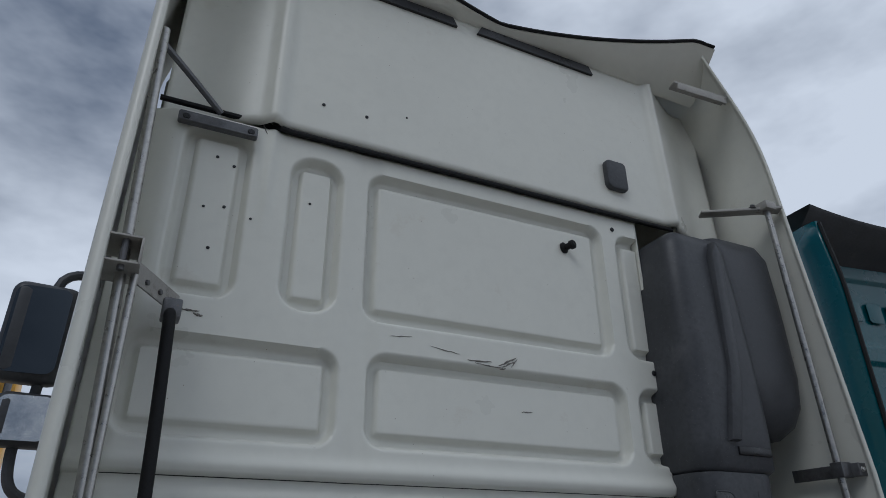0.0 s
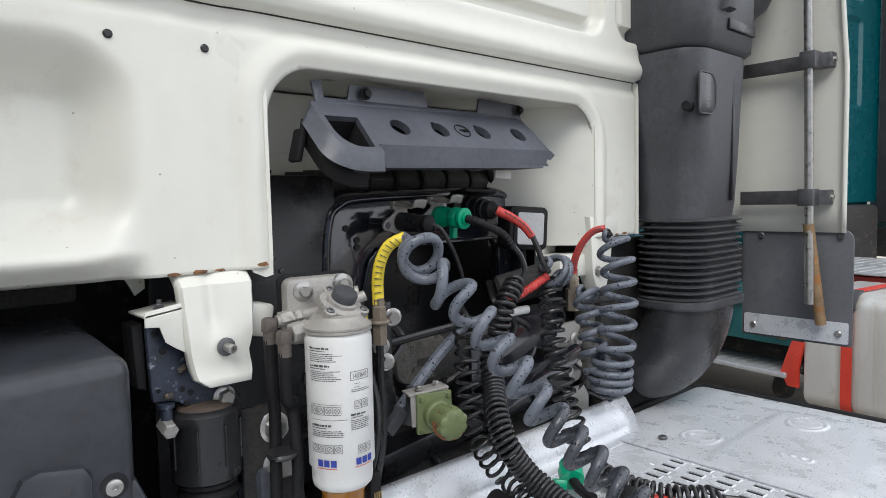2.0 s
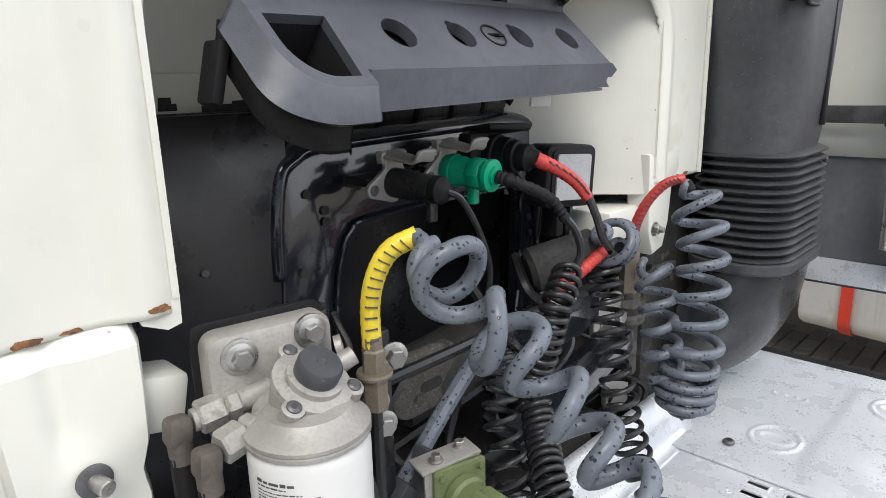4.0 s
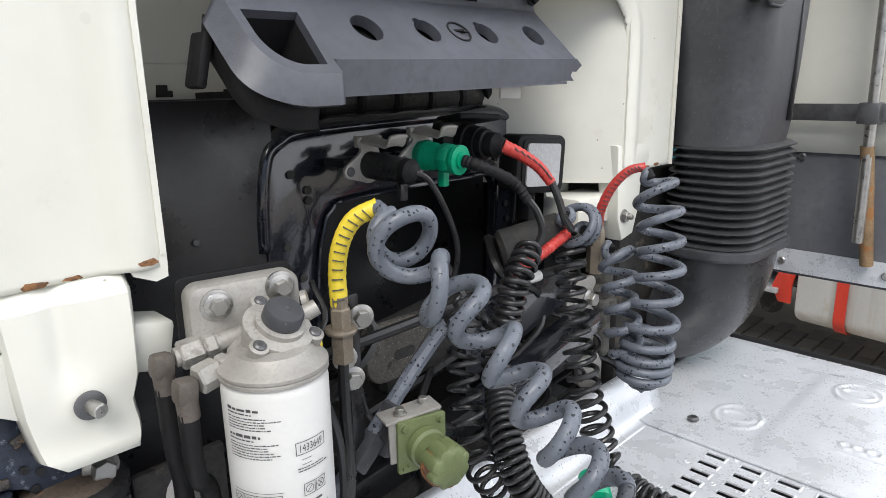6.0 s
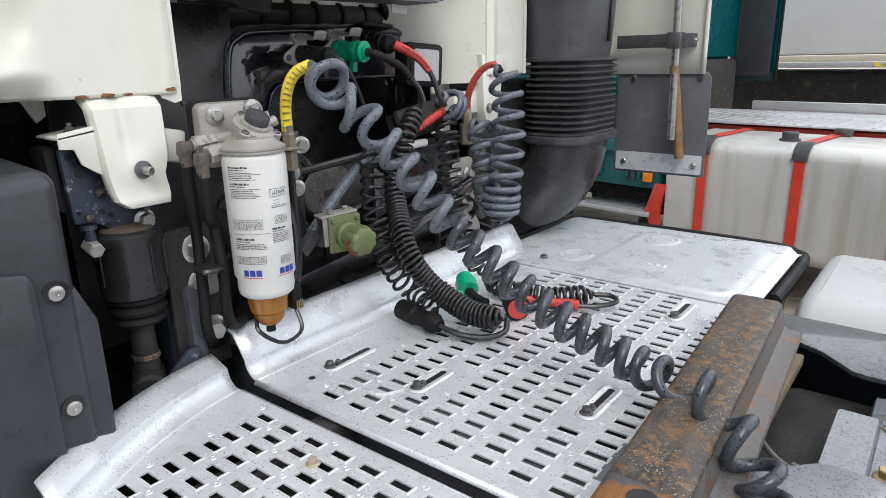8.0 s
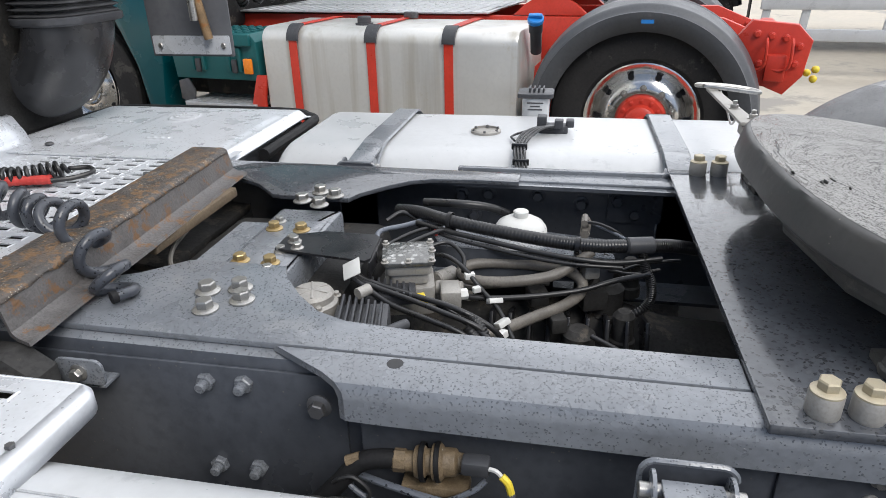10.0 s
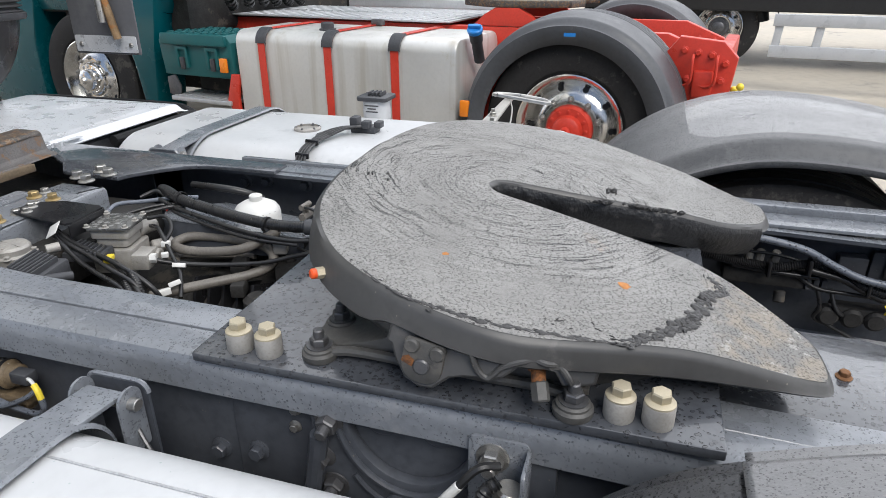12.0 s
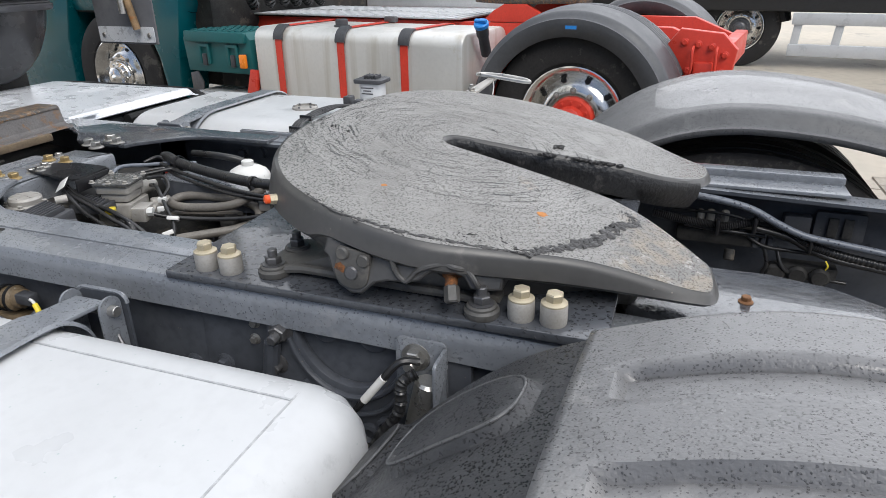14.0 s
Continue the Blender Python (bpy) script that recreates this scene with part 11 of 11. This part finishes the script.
CRESTS = [(-0.226, 1.868, 1.472), (-0.224, 1.826, 1.437), (-0.216, 1.795, 1.400), (-0.214, 1.762, 1.370), (-0.204, 1.738, 1.333), (-0.193, 1.713, 1.303), (-0.184, 1.685, 1.275), (-0.176, 1.656, 1.250), (-0.168, 1.626, 1.226),
          (-0.165, 1.594, 1.207), (-0.166, 1.561, 1.190), (-0.160, 1.529, 1.172), (-0.157, 1.497, 1.158), (-0.151, 1.465, 1.144), (-0.146, 1.434, 1.130), (-0.146, 1.402, 1.122), (-0.160, 1.362, 1.121)]
axis = [(-0.245, 1.968, 1.524), (-0.257, 1.936, 1.519), (-0.272, 1.902, 1.488)] + [(x, y + 0.0125, z - 0.021) for x, y, z in CRESTS] + [(-0.195, 1.305, 1.112), (-0.232, 1.252, 1.085), (-0.252, 1.215, 1.048), (-0.262, 1.205, 1.022)]
grey = thing("coil_hose", "grey coiled air hose with a yellow sleeve, stretched over the walkway", "coiled hose", (-0.25, 1.985, 1.53), group="coiled lines")
wound = turn_path(axis, lambda q: 0.018 + 0.014 * ease(q / 0.5) - 0.008 * ease((q - 1.6) / 3.0) + 0.002 * ease((q - 18.5) / 2.0))
# one hose in two colours: from here down it is painted as shaded
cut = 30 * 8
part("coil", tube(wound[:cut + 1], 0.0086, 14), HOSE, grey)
part("coil", tube(wound[cut:], 0.0084, 14), HOSESHADE, grey, "lower half of the coil, its shade put into the colour")
part("end_cuff", rod(wound[-1], wound[-1] + (wound[-1] - wound[-3]).normalized() * 0.010, 0.0094, 14, bevel=0.001), RUBBER, grey, "black end cuff")
part("lead", tube(smooth_path([(-0.252, 1.987, 1.547), tuple(wound[3]), tuple(wound[8])], 10), 0.0086, 14), HOSE, grey)
yl = smooth_path([(-0.2815, 2.024, 1.434), (-0.283, 2.022, 1.475), (-0.281, 2.014, 1.508), (-0.271, 2.002, 1.534), (-0.250, 1.985, 1.547)], 10)
part("yellow_sleeve", tube(yl, 0.0102, 12, radius=lambda u: 1 + 0.025 * math.sin(u * 90)), YELLOW, grey, "ribbed yellow sleeve")
for k in range(2, 36, 3):
    p, q = yl[min(k, len(yl) - 2)], yl[min(k + 1, len(yl) - 1)]
    d = (q - p).normalized()
    part("sleeve_slit", box(tuple(p + Vector((-0.0056, -0.0082, 0.0))), (0.0125, 0.0030, 0.0011), 0, (0, 5 * k / 3 - 12, -36)), INK, grey, "dark slit")
part("fitting", lathe([(0.0125, 0), (0.0125, 0.025), (0.010, 0.027), (0.010, 0.04)], (-0.282, 2.022, 1.405), (-0.282, 2.022, 2), 6), BRASSGREY, grey, "brass-grey hose fitting")
part("fitting_washer", lathe([(0.018, 0), (0.019, 0.003), (0.018, 0.006)], (-0.282, 2.022, 1.402), (-0.282, 2.022, 2), 20), BRASSGREY, grey)
part("fitting_body", lathe([(0.0125, 0), (0.0135, 0.004), (0.0135, 0.034), (0.010, 0.038)], (-0.282, 2.022, 1.366), (-0.282, 2.022, 2), 6), BRASSGREY, grey, "brass-grey coupling body")
part("fitting_tail", tube(smooth_path([(-0.282, 2.022, 1.37), (-0.281, 2.024, 1.30), (-0.275, 2.03, 1.2), (-0.28, 2.045, 1.12)]), 0.0065, 8), CABLE, grey, "black pipe")

black = air_coil("thick black coiled cable hanging from the green plug", [(0.055, 2.012, 1.44), (0.035, 2.005, 1.43), (0.005, 2.0, 1.40), (-0.008, 2.005, 1.35), (-0.02, 2.015, 1.30), (-0.045, 1.985, 1.25), (-0.08, 1.945, 1.215), (-0.088, 1.915, 1.17), (-0.068, 1.895, 1.125), (-0.052, 1.86, 1.09), (-0.045, 1.805, 1.066), (-0.04, 1.76, 1.063), (-0.035, 1.735, 1.063)],
                 lambda u: 0.0180 if u < 0.75 else 0.0205, lambda u: 0.0135 if u < 0.35 else 0.0098, 0.0044, CABLE, wobble=0.05, ends=0.012, step=22)
plug = thing("trailer_plug", "black trailer plug lying on the walkway", "plug", (-0.09, 1.90, 1.03))
part("plug_body", lathe([(0.012, 0), (0.021, 0.004), (0.022, 0.05), (0.018, 0.055), (0.018, 0.085), (0.021, 0.088), (0.021, 0.105), (0.012, 0.12)], (-0.083, 1.955, 1.052), (-0.098, 1.836, 1.046), 22), RUBBER, plug)
part("plug_cable", tube(smooth_path([(-0.098, 1.84, 1.046), (-0.09, 1.80, 1.035), (-0.065, 1.755, 1.03), (-0.04, 1.725, 1.04), (-0.02, 1.73, 1.06)]), 0.006, 8), CABLE, plug, "black cable")
air_coil("thin black coiled cable beside the green valve", [(-0.05, 2.06, 1.38), (-0.07, 2.03, 1.33), (-0.09, 2.015, 1.28), (-0.10, 1.99, 1.22), (-0.095, 1.975, 1.165), (-0.06, 1.975, 1.11), (-0.035, 1.96, 1.075), (-0.055, 1.905, 1.062), (-0.08, 1.865, 1.06)], 0.0215, 0.024, 0.0038, CABLE, seg=9)
air_coil("black coiled cable with a red sleeve hanging to the walkway", [(0.190, 2.05, 1.45), (0.192, 2.04, 1.41), (0.180, 2.025, 1.36), (0.168, 2.01, 1.30), (0.160, 1.99, 1.24), (0.158, 1.97, 1.17), (0.165, 1.945, 1.10), (0.162, 1.91, 1.065)], 0.023, 0.022, 0.0044, CABLE, seg=9, wobble=0.25)
deckc = air_coil("black coiled cable lying on the walkway with a red plug", [(0.165, 1.91, 1.06), (0.15, 1.86, 1.05), (0.15, 1.80, 1.048), (0.165, 1.745, 1.046), (0.20, 1.70, 1.046), (0.235, 1.665, 1.046)], 0.0185, 0.0145, 0.0046, CABLE, seg=9, wobble=0.12)
part("cable_end", tube(smooth_path([(0.235, 1.665, 1.046), (0.25, 1.635, 1.045), (0.235, 1.615, 1.04), (0.20, 1.64, 1.036), (0.175, 1.68, 1.036)]), 0.0055, 8), CABLE, deckc, "black cable")
part("red_sleeve", tube(smooth_path([(0.178, 1.675, 1.038), (0.155, 1.735, 1.04), (0.13, 1.79, 1.042)], 14), 0.0105, 10, radius=lambda u: 1 + 0.07 * math.sin(u * 60)), RED, deckc, "ribbed red sleeve")
pb = part("red_plug", lathe([(0.026, 0), (0.027, 0.004), (0.027, 0.045), (0.02, 0.05)], (0.06, 1.755, 1.05), (0.12, 1.81, 1.05), 24), RUBBER, deckc, "black plug with a red face")
part("red_face", lathe([(0.022, 0), (0.022, 0.002)], (0.0585, 1.7535, 1.05), (-0.1, 1.608, 1.05), 24), RED, pb, "red cap")
gp = thing("green_plug", "green trailer plug lying against the upturned edge", "plug", (0.10, 1.92, 1.03))
part("plug_body", lathe([(0.012, 0), (0.024, 0.003), (0.025, 0.03), (0.019, 0.036), (0.019, 0.05)], (0.085, 1.90, 1.05), (0.13, 1.95, 1.075), 22), GREEN, gp)
part("plug_flap", box((0.075, 1.925, 1.04), (0.035, 0.03, 0.02), 0.004, (0, 20, 40)), GREEN, gp)
part("plug_neck", tube(smooth_path([(0.088, 1.903, 1.052), (0.075, 1.875, 1.045), (0.07, 1.84, 1.04)]), 0.010, 8, radius=lambda u: 1 + 0.1 * math.sin(u * 50)), RUBBER, gp, "ribbed cable neck")
right = air_coil("grey coiled air hose with a red sleeve hanging by the intake", [(0.300, 1.966, 1.532), (0.300, 1.950, 1.508), (0.290, 1.930, 1.45), (0.280, 1.922, 1.39), (0.270, 1.920, 1.33), (0.260, 1.922, 1.27), (0.254, 1.926, 1.215), (0.252, 1.930, 1.170)], lambda u: 0.031 + 0.009 * u, lambda u: 0.044 - 0.028 * ease((u - 0.62) / 0.25), 0.0073, HOSE, start=2.0, wobble=0.15, seg=14)
rsl = smooth_path([(0.272, 2.035, 1.437), (0.268, 2.028, 1.465), (0.272, 2.012, 1.502), (0.284, 1.990, 1.530), (0.300, 1.968, 1.538)], 10)
part("red_sleeve", tube(rsl, 0.0080, 12, radius=lambda u: 1.08 - 0.16 * u + 0.03 * math.sin(u * 90)), RED, right, "ribbed red sleeve")
for k in range(2, 38, 2):
    part("sleeve_slit", box(tuple(rsl[k] + Vector((-0.0055, -0.0058, 0.0008))), (0.0095, 0.0030, 0.0012), 0, (0, 55 * k / 38 - 5, -45)), INK, right, "dark slit")
part("fitting", lathe([(0.013, 0), (0.013, 0.03), (0.010, 0.034), (0.010, 0.05)], (0.273, 2.036, 1.395), (0.273, 2.034, 2), 6), BRASSGREY, right, "brass-grey hose fitting")
part("fitting_body", lathe([(0.016, 0), (0.016, 0.05)], (0.273, 2.038, 1.350), (0.273, 2.038, 2), 6), BRASSGREY, right)
air_coil("grey coiled hose tucked behind the hanging one", [(0.272, 2.015, 1.405), (0.255, 1.985, 1.385), (0.246, 1.972, 1.335), (0.244, 1.962, 1.275), (0.250, 1.950, 1.20)], 0.026, 0.037, 0.0070, HOSE, wobble=0.3)
air_coil("tangle of grey hose loops above the bracket", [(0.170, 2.03, 1.475), (0.188, 2.03, 1.455), (0.212, 2.03, 1.44), (0.235, 2.03, 1.43)], 0.033, 0.024, 0.0068, HOSE, wobble=0.5)
rs = thing("red_cable_sleeve", "ribbed red sleeve on a cable in the bay", "cable sleeve", (0.13, 2.05, 1.42))
part("sleeve", tube(smooth_path([(0.062, 2.05, 1.393), (0.115, 2.04, 1.412), (0.172, 2.03, 1.438)], 18), 0.0086, 12, radius=lambda u: 1 + 0.10 * (1 if math.sin(u * 95) > 0 else -1)), RED, rs)

# ---- plastic socket cover hanging in the opening ----
cover = thing("socket_cover", "dark grey plastic cover with round holes and a broken end", "plastic cover", (-0.1, 2.08, 1.7))
COVER = material("dusty_grey_plastic", (0.078, 0.083, 0.100), 0.45, vary=0.2, scale=7, bump=0.10, bump_scale=500, wear=(0.075, 0.077, 0.085), wear_scale=9, wear_at=0.62)
CX0, CX1, STEP = -0.365, 0.225, -0.281


def on_cover(x, v, lift=0.0):
    """A place on the sloping face: x along it, v from its upper (0) to its lower edge (1)."""
    return Vector((x, 2.096 - 0.080 * v + 0.09 * (x + 0.2) - 0.68 * lift, 1.776 - 0.074 * v + 0.02 * (x + 0.2) + 0.73 * lift))


def cornered(outer, corners):
    """Draws the nearest points of an outline onto its corners."""
    out = list(outer)
    for c in corners:
        k = min(range(len(out)), key=lambda i: abs(out[i][0] - c[0]) + 0.1 * abs(out[i][1] - c[1]))
        out[k] = c
    return out


def ring_face(own, inner, outer, deep=0.014):
    """A face between an outer and an inner outline of equal count, with the hole's wall behind it and a raised rim."""
    a = [own.verts.new(on_cover(*p)) for p in outer]
    b = [own.verts.new(on_cover(*p)) for p in inner]
    c = [own.verts.new(on_cover(*p, -deep)) for p in inner]
    n = len(a)
    for p, q in ((a, b), (b, c)):
        for k in range(n):
            own.faces.new((p[k], q[k], q[(k + 1) % n], p[(k + 1) % n]))


own = bmesh.new()
holes = [(-0.200, 0.0215), (-0.096, 0.0205), (0.028, 0.0205), (0.148, 0.0215)]
cuts = [STEP, -0.148, -0.048, 0.090, CX1 - 0.010]
for (cx, r), lo, hi in zip(holes, cuts, cuts[1:]):
    inner, outer = [], []
    for k in range(36):
        a = 2 * math.pi * (k + 0.5) / 36
        c, q = math.cos(a), math.sin(a)
        notch = 1.22 if abs(a - 4.3) < 0.25 and 0.0 < r < 0.021 else 1.0
        inner.append((cx + r * c * notch, 0.52 + r * q * notch / 0.108))
        m = max(abs(c) / ((hi - cx) if c > 0 else (cx - lo)), abs(q) / (0.48 if q > 0 else 0.52))
        outer.append((cx + c / m, 0.52 + q / m))
    ring_face(own, inner, cornered(outer, ((lo, 0.0), (hi, 0.0), (hi, 1.0), (lo, 1.0))))
# the corner pocket, lower and rounded
def pocket_loop(x0, x1, slant, v0, v1, rx, rv, n=12):
    """An outline with a broadly rounded lower corner at its outer end: n points along each of its four sides."""
    side = lambda a, b: [(a[0] + (b[0] - a[0]) * k / n, a[1] + (b[1] - a[1]) * k / n) for k in range(n)]
    arc = [(x0 + rx - rx * math.sin(1.5708 * k / n), v1 - rv + rv * math.cos(1.5708 * k / n)) for k in range(n)]
    return side((x0, v0), (x1, v0)) + side((x1, v0), (x1 - slant, v1)) + side((x1 - slant, v1), (x0 + rx, v1)) + arc[:] + side((x0, v1 - rv), (x0, v0))


pocket_in = pocket_loop(-0.3555, -0.2865, 0.007, 0.34, 1.07, 0.038, 0.42)
pocket_out = pocket_loop(-0.366, STEP, 0.0, 0.0, 1.175, 0.048, 0.52)
ring_face(own, pocket_in, pocket_out, 0.010)
bmesh.ops.remove_doubles(own, verts=own.verts, dist=0.0004)
bmesh.ops.recalc_face_normals(own, faces=own.faces)
part("face", own, COVER, cover, "sloping face with round holes and a corner pocket", smooth=30)
own = bmesh.new()
vs = [own.verts.new(on_cover(x, v, -0.022)) for x, v in ((STEP + 0.004, 0.05), (CX1 - 0.03, 0.05), (CX1 - 0.03, 0.98), (STEP + 0.004, 0.98))]
own.faces.new(vs)
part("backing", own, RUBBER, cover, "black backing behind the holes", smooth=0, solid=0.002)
# pocket's outer wall, falling from the rim, and its inner lower bowl
own = bmesh.new()
edge = pocket_out[24:]
rows = []
for k, (x, v) in enumerate(edge):
    q = on_cover(x, v)
    left = ease((-0.318 - x) / 0.048) * 0.020
    rows.append([own.verts.new(q + Vector(d)) for d in ((0, 0, 0), (-0.03 * left, -0.001, -0.002), (-0.8 * left, -0.002, -0.027), (-left, -0.002, -0.032), (0.2 * left, 0.010, -0.034))])
for a, b in zip(rows, rows[1:]):
    for k in range(4):
        own.faces.new((a[k], b[k], b[k + 1], a[k + 1]))
bmesh.ops.recalc_face_normals(own, faces=own.faces)
part("pocket_wall", own, COVER, cover, "rounded wall of the pocket", smooth=50, solid=0.003)
# darker lower bowl set back under the wall, and the pocket's dark inside
own = bmesh.new()
rows = []
for k, (x, v) in enumerate(edge):
    q = on_cover(min(x, -0.300), v)
    left = ease((-0.318 - x) / 0.048) * 0.012
    rows.append([own.verts.new(q + Vector(d)) for d in ((0.002 - left, 0.016, -0.024), (0.002 - left, 0.024, -0.046), (0.005 - left, 0.028, -0.056), (0.012, 0.038, -0.060))])
for a, b in zip(rows, rows[1:]):
    for k in range(3):
        own.faces.new((a[k], b[k], b[k + 1], a[k + 1]))
bmesh.ops.recalc_face_normals(own, faces=own.faces)
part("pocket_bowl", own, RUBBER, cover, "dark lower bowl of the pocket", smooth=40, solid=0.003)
own = bmesh.new()
deeper = [own.verts.new(on_cover(x, v, -0.010)) for x, v in pocket_in]
floor = [own.verts.new(on_cover(-0.321 + 0.86 * (x + 0.321), 0.7 + 0.8 * (v - 0.7), -0.052)) for x, v in pocket_in]
n = len(deeper)
for k in range(n):
    own.faces.new((deeper[k], deeper[(k + 1) % n], floor[(k + 1) % n], floor[k]))
own.faces.new(floor)
bmesh.ops.recalc_face_normals(own, faces=own.faces)
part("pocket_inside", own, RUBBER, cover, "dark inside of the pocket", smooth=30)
part("side_tab", box((-0.388, 2.085, 1.70), (0.012, 0.03, 0.055), 0.004, (0, 14, 0)), RUBBER, cover, "black side tab")
# lip under the face, with the jagged broken end
lip_top = [(STEP, 0.0), (CX1 - 0.012, 0.0), (CX1 + 0.006, 0.010), (CX1 - 0.004, 0.016), (CX1 - 0.010, 0.020), (CX1 - 0.022, 0.019), (CX1 - 0.026, 0.025), (CX1 - 0.014, 0.034), (CX1 - 0.03, 0.033), (STEP, 0.036)]
own = bmesh.new()
vs = [own.verts.new(on_cover(x, 1.0) + Vector((0, 0.004 * d / 0.04, -d))) for x, d in lip_top]
own.faces.new(vs)
bmesh.ops.recalc_face_normals(own, faces=own.faces)
part("lip", own, COVER, cover, "lip with a jagged broken end", smooth=0, solid=0.004)
own = bmesh.new()
vs = [own.verts.new(on_cover(x, 1.0) + Vector((0, d, -0.034))) for x, d in ((STEP, 0.0), (CX1 - 0.035, 0.0), (CX1 - 0.03, 0.09), (STEP, 0.09))]
own.faces.new(vs)
part("lip_floor", own, COVER, cover, smooth=0, solid=0.004)
# upper flange with cut-outs
own = bmesh.new()
ups = [(CX0 + 0.012, 0), (CX0 + 0.012, 0.036), (CX0 + 0.030, 0.040), (CX0 + 0.034, 0.010), (CX0 + 0.085, 0.010), (CX0 + 0.092, 0.036), (-0.09, 0.040), (-0.082, 0.010), (0.068, 0.010), (0.078, 0.040), (CX1 - 0.006, 0.036), (CX1 - 0.002, 0.004), (CX1 - 0.010, 0)]
vs = [own.verts.new(on_cover(x, 0.0) + Vector((0, 0.008 + 0.10 * h, h))) for x, h in ups]
vs[0].co, vs[-1].co = on_cover(ups[0][0], 0.0), on_cover(ups[-1][0], 0.0)
own.faces.new(vs)
bmesh.ops.recalc_face_normals(own, faces=own.faces)
fl = part("upper_flange", own, COVER, cover, "upright flange with cut-outs", smooth=0, solid=0.005)
for x in (-0.245, 0.205):
    bolt(fl, on_cover(x, 0.0) + Vector((0, 0.002, 0.022)), (0, -1, 0), 0.011, "flange", RUBBER)
lg = bmesh.new()
c, d = on_cover(-0.034, 0.52, 0.0005), (on_cover(-0.034, 0.52, 1.0) - on_cover(-0.034, 0.52)).normalized()
lathe([(0.0190, 0), (0.0190, 0.0012), (0.0165, 0.0012), (0.0165, 0.0)], c, c + d, 28, lg, cap=False)
part("badge", lg, RUBBER, cover, "round moulded mark")
for q in (-0.004, 0.004):
    part("badge_bar", box(tuple(on_cover(-0.034 + q, 0.52 + q * 3, 0.001)), (0.020, 0.003, 0.002), 0, (42, 0, -38)), RUBBER, cover)
part("white_tag", box((0.135, 2.12, 1.660), (0.055, 0.004, 0.018), 0.001, (0, 2, 4)), LABEL, cover, "white sticker below the lip")
part("cable_behind", tube(smooth_path([(0.20, 2.24, 1.70), (0.25, 2.27, 1.67), (0.27, 2.28, 1.62)]), 0.010, 8), RUBBER, cover, "black hose")
